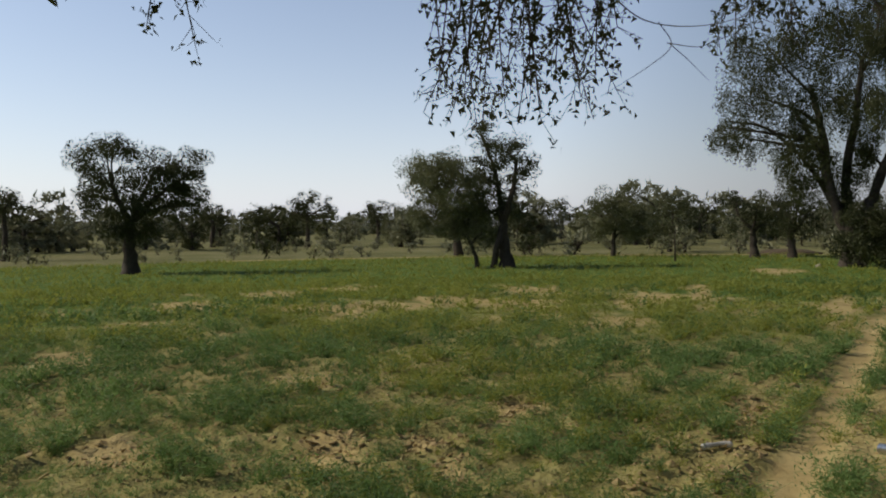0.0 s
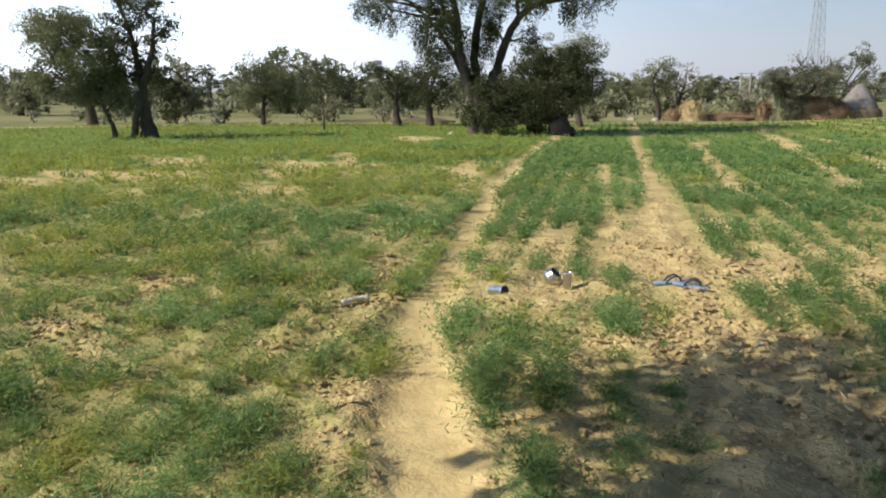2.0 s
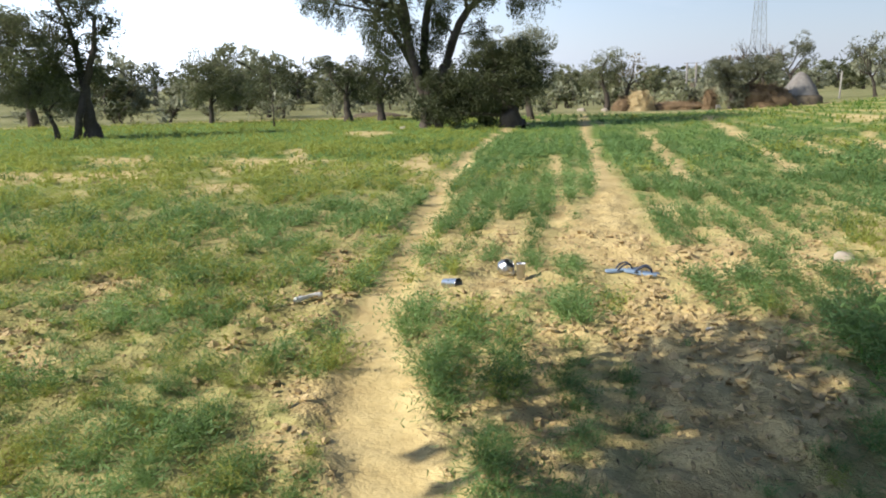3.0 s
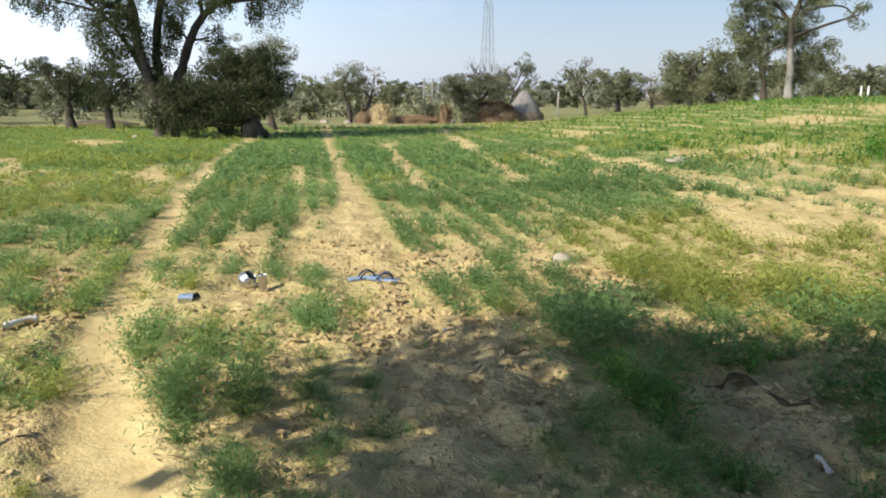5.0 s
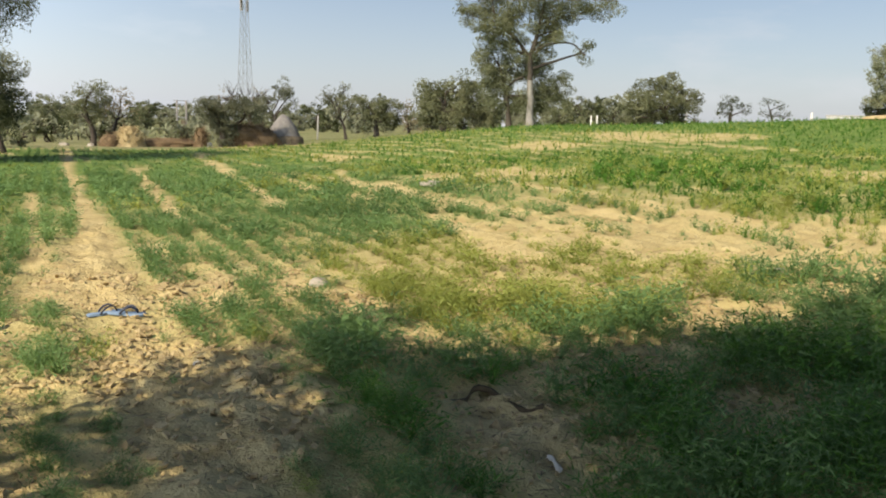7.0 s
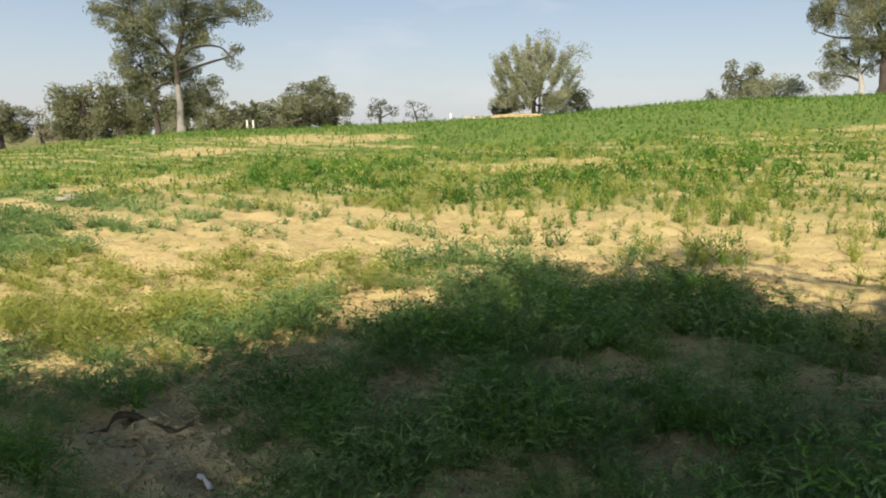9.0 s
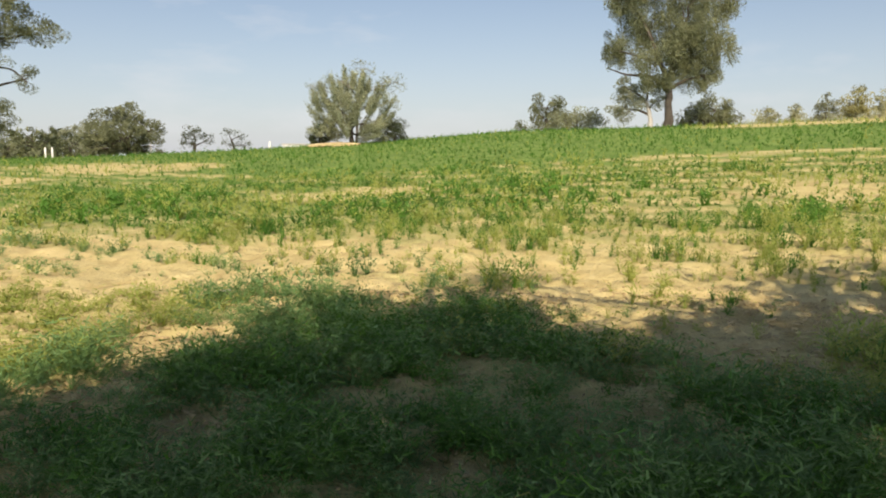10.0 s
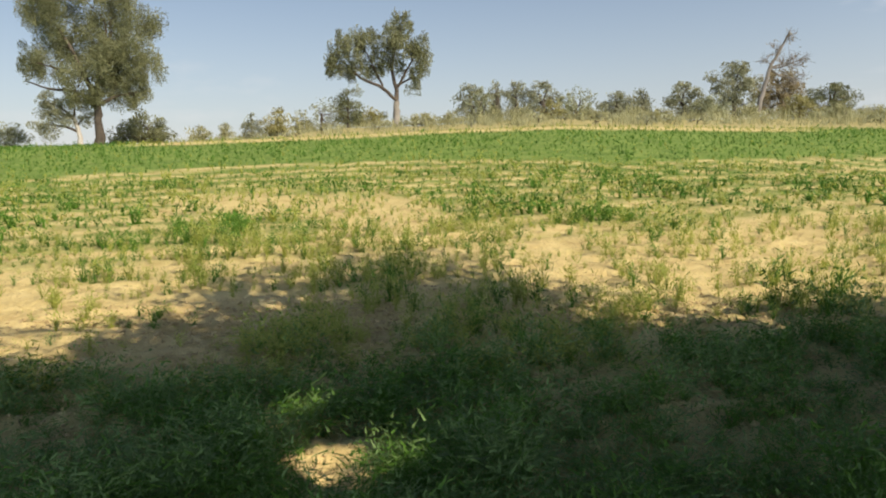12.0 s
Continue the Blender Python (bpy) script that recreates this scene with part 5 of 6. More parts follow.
# ---- distant trees and scrub ----
def scatter_far():
    rng = np.random.default_rng(7)
    kinds = []
    for i, (leaf, wide, high) in enumerate([(leaf_dark, 2.6, 4.4), (leaf_olive, 2.2, 3.8), (leaf_grey, 3.0, 4.2), (leaf_grey, 2.0, 3.4)]):
        lobes = [(wide * math.cos(k * 2.4) * 0.6, high * (0.45 + 0.33 * math.sin(k * 1.7)), wide * 0.6, high * 0.26) for k in range(7)]
        kinds.append((leaf, lobes, high))
    spots = [(a, dd) for a, dd in zip(np.linspace(-42, 76, 230) + rng.uniform(-1.5, 1.5, 230), 60 + 170 * rng.uniform(0, 1, 230) ** 1.3)]
    first = {}
    for n, (a, dd) in enumerate(spots):
        k = n % 4
        if a > 56:
            dd = dd * 0.5 + 40
        elif a > 30:
            dd = dd * 0.5 + 72
        x, y = dd * math.sin(radians(a)), dd * math.cos(radians(a))
        g = float(ground_at(np.array(x), np.array(y)))
        if k not in first:
            leaf, lobes, high = kinds[k]
            first[k] = grow("tree", "tree", "distant rounded thorn tree on the plain", a, dd, [(0, -0.1, 0.2), (0.1, high * 0.25, 0.16), (0.05, high * 0.45, 0.13)], lobes, "fine", 1.15, leaf, bark, "distant trees", leaf_size=0.48)
        else:
            sc = rng.uniform(0.72, 1.12) * (0.8 + 0.35 * dd / 150) * (0.86 if 34 < a < 64 else 1.0)
            copy_thing(first[k], pose(x, y, g, 0, 0, rng.uniform(0, 360)) @ Matrix.Diagonal((sc, sc, sc * rng.uniform(0.85, 1.1), 1)))
    first = {}
    for n in range(280):
        k = n % 5
        a, dd = rng.uniform(-36, 50), 42.5 + 60 * rng.uniform(0, 1) ** 1.8
        if a > 37:
            dd = max(dd, 53)
        x, y = dd * math.sin(radians(a)), dd * math.cos(radians(a))
        g = float(ground_at(np.array(x), np.array(y)))
        if k not in first:
            wide, leaf = (0.5, 0.65, 0.45, 0.8, 0.55)[k], (leaf_olive, leaf_grey, leaf_pale, leaf_dark, leaf_grey)[k]
            first[k] = grow("bush", "bush", "low grey-green scrub bush on the plain", a, dd, [(0, -0.05, 0.03), (0.03, 0.15, 0.025), (0, 0.3, 0.02)],
                            [(-wide * 0.4, wide * 0.55, wide * 0.55, wide * 0.5), (wide * 0.4, wide * 0.5, wide * 0.6, wide * 0.45), (0, wide * 0.85, wide * 0.5, wide * 0.4)], "fine", 0.7, leaf, bark, "scrub bushes", leaf_size=0.21)
        else:
            sc = rng.uniform(0.7, 2.2) * (0.62 if a < 9 and dd < 60 else 1.0)
            copy_thing(first[k], pose(x, y, g, 0, 0, rng.uniform(0, 360)) @ Matrix.Diagonal((sc, sc, sc * rng.uniform(0.8, 1.2), 1)))
    # low dry growth along the sandy bank
    first = {}
    for n in range(64):
        k = n % 4
        a, dd = 121 + 50 * (n + rng.uniform(0, 1)) / 64, rng.uniform(51, 60)
        x, y = dd * math.sin(radians(a)), dd * math.cos(radians(a))
        g = float(ground_at(np.array(x), np.array(y)))
        if k not in first:
            wide, leaf = (0.5, 0.6, 0.4, 0.55)[k], (leaf_straw, leaf_pale, leaf_straw, leaf_grey)[k]
            first[k] = grow("shrub", "shrub", "low dry straw-coloured scrub along the sandy bank", a, dd, [(0, -0.05, 0.02), (0.03, 0.1, 0.018), (0, 0.22, 0.015)],
                            [(-wide * 0.4, wide * 0.45, wide * 0.6, wide * 0.4), (wide * 0.45, wide * 0.4, wide * 0.6, wide * 0.4)], "fine", 0.8, leaf, bark, "bank scrub", leaf_size=0.17)
        else:
            sc = rng.uniform(0.6, 1.4)
            copy_thing(first[k], pose(x, y, g, 0, 0, rng.uniform(0, 360)) @ Matrix.Diagonal((sc * 1.3, sc, sc, 1)))


scatter_far()


# ---- the tree that shades the camera ----
SHADE_RIM = [(2.05, 3.25), (2.6, 4.0), (2.9, 3.7), (3.3, 3.55), (4.0, 3.35), (4.2, 2.9), (4.9, 3.5), (4.95, 2.5), (5.0, 1.85), (5.5, 1.5), (6.1, 0.95), (7.0, 0.7), (7.8, -0.1), (8.6, -0.4), (9.1, -1.3), (9.5, -2.2), (9.3, -3.0), (7.6, -2.75), (6.5, -2.7), (6.1, -3.1), (6.8, -3.4), (7.6, -4.1), (8.9, -5.4), (9.5, -7.2), (8.5, -8.0), (7.9, -8.8), (6.1, -8.1), (5.1, -7.2), (4.0, -6.7), (3.2, -6.8), (2.9, -7.5), (2.8, -8.4), (2.3, -8.8), (1.2, -9.5), (-4, -9.5), (-6, -4), (-5.5, 1), (-4.5, 2.0), (-2.0, 0.8), (0.8, 0.8), (1.8, 2.0)]
GAPS = ((3.0, -3.05, 0.38), (3.95, -3.4, 0.22), (2.54, 2.61, 0.08), (3.65, 2.65, 0.11), (6.4, -1.4, 0.14), (7.4, -1.9, 0.16), (8.3, -1.3, 0.14), (6.9, -5.2, 0.16), (7.9, -6.3, 0.17), (5.9, -6.6, 0.13))


def clear_of_gaps(w, margin, each=False, gaps=GAPS):
    """Gaps in the crown let patches of sun reach the ground."""
    gx, gy = w[:, 0] - sun_dir.x / sun_dir.z * w[:, 2], w[:, 1] - sun_dir.y / sun_dir.z * w[:, 2]
    ok = np.ones(len(w), bool)
    for hx, hy, hr in gaps:
        ok &= (gx - hx) ** 2 + (gy - hy) ** 2 > (hr + margin) ** 2
    return ok if each else bool(ok.all())


def shade_tree():
    rng = np.random.default_rng(99)
    bx, by = -3.2, -2.6
    base = thing("tree", "large tree overhead with hanging leafy twigs, shading the field", "tree", bx, by, 0)
    o = np.array([bx, by, 0.0])
    stem = smooth_line([(0, 0, -0.1, 0.34), (0.1, 0.05, 1.2, 0.28), (0.25, 0.2, 2.6, 0.26), (0.5, 0.3, 3.6, 0.22)], 6)
    v, f = tube(stem[:, :3], stem[:, 3] * (1 + 0.5 * np.exp(-np.maximum(stem[:, 2], 0) / 0.3)), 12, rng, 0.05)
    arrays("trunk", v, f, bark, base, smooth=True)
    # the crown's lobes fill the outline of the shade that it throws: place of the lobe's shade, height, half width
    rim = np.array(SHADE_RIM)
    nxt = np.roll(rim, -1, 0)
    lobes = []
    for _ in range(1400):
        q = np.array([rng.uniform(-6, 9.7), rng.uniform(-10, 4.2)])
        cross = ((rim[:, 1] > q[1]) != (nxt[:, 1] > q[1])) & (q[0] < (nxt[:, 0] - rim[:, 0]) * (q[1] - rim[:, 1]) / (nxt[:, 1] - rim[:, 1] + 1e-9) + rim[:, 0])
        if cross.sum() % 2 == 0:
            continue
        f = np.clip(((q - rim) * (nxt - rim)).sum(1) / ((nxt - rim) ** 2).sum(1), 0, 1)
        edge = np.linalg.norm(rim + (nxt - rim) * f[:, None] - q, axis=1).min()
        near = min([math.hypot(q[0] - u, q[1] - w) / min(rr, edge) for u, w, _, rr in lobes], default=9)
        if edge < 0.22 or near < 0.62:
            continue
        r = min(edge * 1.02, 1.25)
        lobes.append((q[0], q[1], 3.1 + 0.46 * max(0.0, q[0] - 2.0) + rng.uniform(0, 0.7) + 0.5 * (q[0] < 0), r))
    spots = []
    for sx, sy, h, r in lobes:
        c = np.array([sx + sun_dir.x / sun_dir.z * h, sy + sun_dir.y / sun_dir.z * h, h]) - o
        k = min(len(stem) - 1, int(len(stem) * 0.55) + rng.integers(0, 9))
        p0 = stem[k, :3]
        for turn in range(60):
            mid = p0 + (c - p0) * [0.45, 0.45, 0.7] + (0.15 + 0.02 * turn) * rng.standard_normal(3) * [1, 1, 0.4]
            limb = smooth_line([p0, mid, c], 6)
            if clear_of_gaps(limb + o, 0.1, gaps=GAPS[:2]):
                break
        pieces = [tube(limb, np.linspace(0.09, 0.02, len(limb)), 6, rng, 0.05)]
        for _ in range(4 if h < 5.7 else 2):
            q = c + rng.standard_normal(3) * r * 0.5 * [1, 1, 0.6]
            way = smooth_line([limb[rng.integers(6, len(limb))], (c + q) / 2 + 0.1 * rng.standard_normal(3), q], 3)
            if clear_of_gaps(way + o, 0.02, gaps=GAPS[:2]):
                pieces.append(tube(way, np.linspace(0.016, 0.005, 7), 4))
        v, f = join(pieces)
        arrays("limb", v, f, bark, base, smooth=True)
        thin = (0.30 + 0.8 * float(sm((r - 0.35) / 0.8))) * (1 - 0.82 * float(sm((sx - 5.4) / 1.6)))
        thin *= 1 - 0.2 * float(sm((sy - 0.3) / 0.8))
        n = int((960 * r * r + 45) * thin)
        hubs = c + rng.standard_normal((int(26 * r * r) + 4, 3)) * r * [0.55, 0.55, 0.32]
        spots.append(hubs[rng.integers(0, len(hubs), n)] + rng.standard_normal((n, 3)) * 0.15)
    p = np.vstack(spots)
    w = p + o
    up = np.degrees(np.arctan2(w[:, 2] - 1.55, np.hypot(w[:, 0], w[:, 1])))
    a = bearing(w[:, 0], w[:, 1])
    keep = (up > 17.5) | (a < -45) | (a > 185)
    keep &= np.array(clear_of_gaps(w, 0.0, True))
    v, f = leaves(p[keep], 0.156, rng, 0.55, 0.3)
    arrays("crown", v, f, leaf_dark, base)
    # twigs that hang low ahead: bearing, distance, lowest height, spread
    for az, dd, low, spread, count in ((0.5, 3.9, 2.25, 0.05, 3), (2.0, 3.8, 2.06, 0.09, 5), (4.2, 3.9, 2.02, 0.14, 8), (6.8, 4.0, 2.06, 0.16, 9), (9.2, 3.9, 2.1, 0.12, 6), (11.0, 4.0, 2.38, 0.08, 4), (-16.5, 3.8, 2.42, 0.10, 6), (-25.5, 3.8, 2.5, 0.06, 3), (18.8, 4.0, 2.42, 0.10, 6), (21.5, 4.2, 2.36, 0.12, 7), (24.0, 4.2, 2.4, 0.12, 6)):
        c = np.array([dd * math.sin(radians(az - 0.45)), dd * math.cos(radians(az - 0.45)), 3.1]) - o
        pieces, pts = [], []
        for _ in range(count):
            top = c + [rng.normal(0, spread * 1.2), rng.normal(0, 0.2), rng.uniform(-0.1, 0.35)]
            end = np.array([c[0] + rng.normal(0, spread * 1.5), c[1] + rng.normal(0, 0.2), low + abs(rng.normal(0, 0.18)) * 1.3])
            line = smooth_line([top, (top + end) / 2 + rng.normal(0, 0.05, 3), end + rng.normal(0, 0.03, 3) * [1, 1, 0]], 8)
            pieces.append(tube(line, np.linspace(0.006, 0.002, len(line)), 4))
            for q in line[3:]:
                for _ in range(rng.integers(1, 4)):
                    e = q + rng.normal(0, 0.045, 3) + [0, 0, -0.03]
                    pieces.append(tube([q, (q + e) / 2, e], [0.002, 0.0018, 0.0012], 3))
                    pts.append(e + rng.normal(0, 0.016, (rng.integers(2, 6), 3)))
        v, f = join(pieces)
        twig = arrays("twig", v, f, bark, base)
        v, f = leaves(np.vstack(pts), 0.032, rng, 0.5, 1.2)
        arrays("twig_leaves", v, f, leaf_dark, twig)
    # bare forked twig
    fork = [[(0.75, 4.0, 2.72), (0.95, 4.0, 2.56), (1.22, 3.95, 2.52), (1.5, 3.9, 2.58)], [(1.0, 4.0, 2.55), (1.06, 4.0, 2.44), (0.95, 4.0, 2.34), (0.72, 4.0, 2.2)], [(1.06, 4.0, 2.44), (1.15, 4.0, 2.36), (1.25, 4.0, 2.26)], [(1.35, 3.9, 2.55), (1.42, 3.9, 2.62), (1.4, 3.9, 2.75)], [(1.06, 4.0, 2.44), (1.2, 4.0, 2.42), (1.28, 4.0, 2.44)]]
    pieces = []
    for line in fork:
        q = smooth_line(np.array(line) - o, 6) + rng.normal(0, 0.006, 3)
        pieces.append(tube(q, np.linspace(0.0045 if line is fork[0] else 0.0028, 0.001, len(q)), 5))
    v, f = join(pieces)
    arrays("twig", v, f, bark_grey, base, "bare forked twig")


shade_tree()


# ---- farmyard at the field's far side ----
def place(az, d):
    x, y = d * math.sin(radians(az)), d * math.cos(radians(az))
    return x, y, float(ground_at(np.array(x), np.array(y)) + relief(np.array(x), np.array(y)))


def heap(name, label, category, az, d, wide, deep, high, mat, seed, blades=500, blade=0.5, peak=0.0, mantle=None):
    """A loose heap: a lumpy mound with stalks sticking out of it."""
    rng = np.random.default_rng(seed)
    base = thing(name, label, category, *place(az, d), turn=-az)
    bm = bmesh.new()
    bmesh.ops.create_icosphere(bm, subdivisions=4, radius=1.0)
    for q in bm.verts:
        n = noise.noise(q.co * 2.3 + Vector((seed, 0, 0))) * 0.3 + noise.noise(q.co * 6 + Vector((0, seed, 0))) * 0.12
        u = max(0.0, q.co.z)
        slim = 1 - peak * u * 0.75
        q.co = Vector((q.co.x * wide * slim * (1 + n), q.co.y * deep * slim * (1 + n), (u ** (0.8 if peak == 0 else 1.0)) * high * (1 + 0.4 * n) - 0.05))
    part("mound", bm, mat, base)
    if blades:
        th, u = rng.uniform(0, 2 * math.pi, blades), rng.uniform(0.05, 0.95, blades)
        rr = np.sqrt(1 - u ** 2)
        p = np.stack([np.cos(th) * rr * wide, np.sin(th) * rr * deep, u * high], -1)
        d3 = rng.standard_normal((blades, 3)) + p / np.linalg.norm(p, axis=1)[:, None] * 0.8
        d3 /= np.linalg.norm(d3, axis=1)[:, None]
        s = np.cross(d3, rng.standard_normal((blades, 3)))
        s /= np.linalg.norm(s, axis=1)[:, None]
        L = blade * rng.uniform(0.4, 1.2, (blades, 1))
        v = np.stack([p - d3 * L * 0.4 - s * 0.012, p - d3 * L * 0.4 + s * 0.012, p + d3 * L * 0.6 + s * 0.006, p + d3 * L * 0.6 - s * 0.006], 1).reshape(-1, 3)
        v[:, 2] = np.maximum(v[:, 2], 0.01)
        arrays("straw", v, np.arange(4 * blades).reshape(-1, 4), mat, base)
    return base


heap("straw_heap", "golden peaked heap of straw standing in the yard", "straw", 41.9, 46, 0.78, 0.7, 1.1, straw, 3, 700, 0.35, 0.6)
heap("straw_heap", "low brown-gold heap of straw with a ragged top", "straw", 40.8, 46, 0.6, 0.6, 0.7, brushwood, 4, 300, 0.3)
heap("straw_heap", "low spread of trampled straw in the yard", "straw", 44.3, 47, 1.7, 0.9, 0.5, brushwood, 5, 400, 0.3)
heap("straw_heap", "upright bundle of dry stalks beside a thorn bush", "straw", 46.4, 46, 0.35, 0.4, 1.0, brushwood, 6, 300, 0.6)
heap("brush_pile", "reddish brown pile of cut brushwood", "brushwood", 49.6, 46, 1.55, 0.9, 1.2, brushwood, 7, 1400, 0.5)
heap("straw_layer", "pale straw lying on a pile of brushwood", "straw", 49.4, 46.6, 1.1, 0.7, 1.15, straw, 8, 500, 0.5)


def fodder_stack():
    base = thing("fodder_stack", "grey conical fodder stack with a darker mud-daubed foot", "stack", *place(51.9, 47))
    bm = bmesh.new()
    n, rings = 40, [(1.1, 0.0), (1.04, 0.3), (0.9, 0.65), (0.72, 1.0), (0.52, 1.3), (0.34, 1.52), (0.18, 1.67), (0.05, 1.74)]
    loops = []
    for r, z in rings:
        loops.append([bm.verts.new((r * math.cos(k * 2 * math.pi / n) * (1 + 0.06 * noise.noise((math.cos(k * 0.157) * 2, math.sin(k * 0.157) * 2, z * 2))), r * math.sin(k * 2 * math.pi / n), z - 0.05 + 0.05 * noise.noise((k * 0.3, z * 3, 1)))) for k in range(n)])
    for a, b in zip(loops, loops[1:]):
        for k in range(n):
            bm.faces.new((a[k], a[(k + 1) % n], b[(k + 1) % n], b[k]))
    bm.faces.new(loops[-1])
    part("cone", bm, stack_grey, base)
    bm = bmesh.new()
    loops = []
    for r, z in [(1.14, -0.05), (1.12, 0.3), (1.06, 0.45), (0.98, 0.5)]:
        loops.append([bm.verts.new((r * math.cos(k * 2 * math.pi / n), r * math.sin(k * 2 * math.pi / n), z + 0.06 * noise.noise((k * 0.5, z, 5)))) for k in range(n)])
    for a, b in zip(loops, loops[1:]):
        for k in range(n):
            bm.faces.new((a[k], a[(k + 1) % n], b[(k + 1) % n], b[k]))
    part("foot", bm, stack_mud, base, "dark mud-daubed foot")


fodder_stack()


def bar(bm, p, q, w, h=None):
    """A squared bar between two points."""
    p, q = Vector(p), Vector(q)
    m = Matrix.Translation((p + q) / 2) @ (q - p).to_track_quat("Z", "Y").to_matrix().to_4x4() @ Matrix.Diagonal((w, h or w, (q - p).length, 1))
    bmesh.ops.create_cube(bm, size=1, matrix=m)


def mast():
    """Lattice telephone mast, far behind the yard."""
    d, high = 190.0, 52.0
    base = thing("lattice_mast", "tall grey steel lattice mast with small antennas", "mast", *place(49.3, d), turn=-20)
    half = lambda z: 1.35 * (1 - z / high) ** 2.2 + 0.32
    steps = [high * k / 22 for k in range(23)]
    corners = [(1, 1), (1, -1), (-1, -1), (-1, 1)]
    for cx, cy in corners:
        v, f = tube([(cx * half(z), cy * half(z), z) for z in steps], [0.055] * len(steps), 5)
        arrays("leg", v, f, mast_grey, base)
    for k in range(4):
        (ax, ay), (bx, by) = corners[k], corners[(k + 1) % 4]
        for a, b in zip(steps, steps[1:]):
            for p, q in (((ax * half(a), ay * half(a), a), (bx * half(b), by * half(b), b)), ((bx * half(a), by * half(a), a), (ax * half(b), ay * half(b), b)), ((ax * half(b), ay * half(b), b), (bx * half(b), by * half(b), b))):
                bm = bmesh.new()
                bar(bm, p, q, 0.038)
                part("brace", bm, mast_grey, base, smooth=False)
    for z, s in ((26.5, 1), (26.5, -1), (29.0, 1), (27.0, -1)):
        bm = bmesh.new()
        bmesh.ops.create_cube(bm, size=1, matrix=Matrix.Translation((s * (half(z) + 0.4), 0.4 * s, z)) @ Matrix.Diagonal((0.5, 0.3, 2.4, 1)))
        bar(bm, (s * half(z), 0, z), (s * (half(z) + 0.4), 0.4 * s, z), 0.12)
        part("antenna", bm, concrete, base, smooth=False)
    bm = bmesh.new()
    bmesh.ops.create_cone(bm, cap_ends=True, segments=16, radius1=0.9, radius2=0.7, depth=0.5, matrix=Matrix.Translation((1.6, 0, 38.5)) @ Matrix.Rotation(radians(90), 4, "Y"))
    bar(bm, (0.6, 0, 38.5), (1.5, 0, 38.5), 0.15)
    part("dish", bm, mast_grey, base)


mast()


def pole_mesh(high, r):
    bm = bmesh.new()
    bmesh.ops.create_cone(bm, cap_ends=True, segments=10, radius1=r * 1.25, radius2=r * 0.8, depth=high + 0.3, matrix=Matrix.Translation((0, 0, high / 2 - 0.15)))
    return bm


def h_pole():
    base = thing("power_pole", "short two-legged concrete pole frame with steel cross-arms", "power pole", *place(45.2, 58), turn=-45)
    for s in (-0.3, 0.3):
        p = part("pole", pole_mesh(2.75, 0.075), stack_grey, base)
        p.location = (s, 0, 0)
    for z, w in ((2.72, 0.5), (2.5, 0.34), (1.6, 0.3), (1.0, 0.3)):
        bm = bmesh.new()
        bar(bm, (-w, 0.085, z), (w, 0.085, z), 0.07, 0.05)
        part("cross_arm", bm, mast_grey, base, smooth=False)
    bm = bmesh.new()
    bmesh.ops.create_cube(bm, size=1, matrix=Matrix.Translation((0.08, 0, 1.25)) @ Matrix.Diagonal((0.26, 0.2, 0.36, 1)))
    part("transformer_box", bm, stack_mud, base, smooth=False)


h_pole()


def post(az, d, high, r, mat, label, lean=0.0):
    base = thing("post", label, "post", *place(az, d), group="field posts")
    p = part("shaft", pole_mesh(high, r), mat, base)
    p.rotation_euler = (0, radians(lean), 0)


post(54.2, 55, 1.6, 0.05, concrete, "grey stone fence post by the far field", 2)
post(47.6, 75, 3.6, 0.10, stack_mud, "dark wooden pole behind the thorn bush", 0)
post(73.2, 70, 1.1, 0.08, whitewash, "white boundary post beyond the crest")
post(73.6, 70, 1.1, 0.08, whitewash, "white boundary post beyond the crest")
post(79.5, 72, 1.5, 0.08, whitewash, "thin white post beyond the crest")
post(87.2, 90, 2.1, 0.14, whitewash, "white gate post at the end of a low wall")


def far_wall():
    base = thing("boundary_wall", "long low pale wall beyond the crest", "wall", *place(89.5, 92), turn=-89)
    bm = bmesh.new()
    bmesh.ops.create_cube(bm, size=1, matrix=Matrix.Translation((0, 0, 0.85)) @ Matrix.Diagonal((4.6, 0.35, 1.8, 1)))
    part("masonry", bm, whitewash, base, smooth=False)
    bm = bmesh.new()
    bmesh.ops.create_cube(bm, size=1, matrix=Matrix.Translation((0, 0, 1.81)) @ Matrix.Diagonal((4.8, 0.5, 0.12, 1)))
    part("coping", bm, concrete, base, smooth=False)


far_wall()


def mud_bank(az, d, wide, high):
    base = thing("mud_bank", "low dry mud bank at the edge of the field", "bank", *place(az, d), turn=-az)
    bm = bmesh.new()
    bmesh.ops.create_icosphere(bm, subdivisions=3, radius=1.0)
    for q in bm.verts:
        n = 0.25 * noise.noise(q.co * 3 + Vector((az, 0, 0)))
        q.co = Vector((q.co.x * wide * (1 + n), q.co.y * 0.5 * (1 + n), max(-0.05, q.co.z) * high * (1 + n)))
    part("earth", bm, stack_mud, base)


mud_bank(23.6, 42, 1.6, 0.26)
heap("sand_hump", "pale sandy hump under a feathery tree", "mound", 92.3, 41.5, 1.5, 0.9, 0.22, clod_mat, 12, 0)


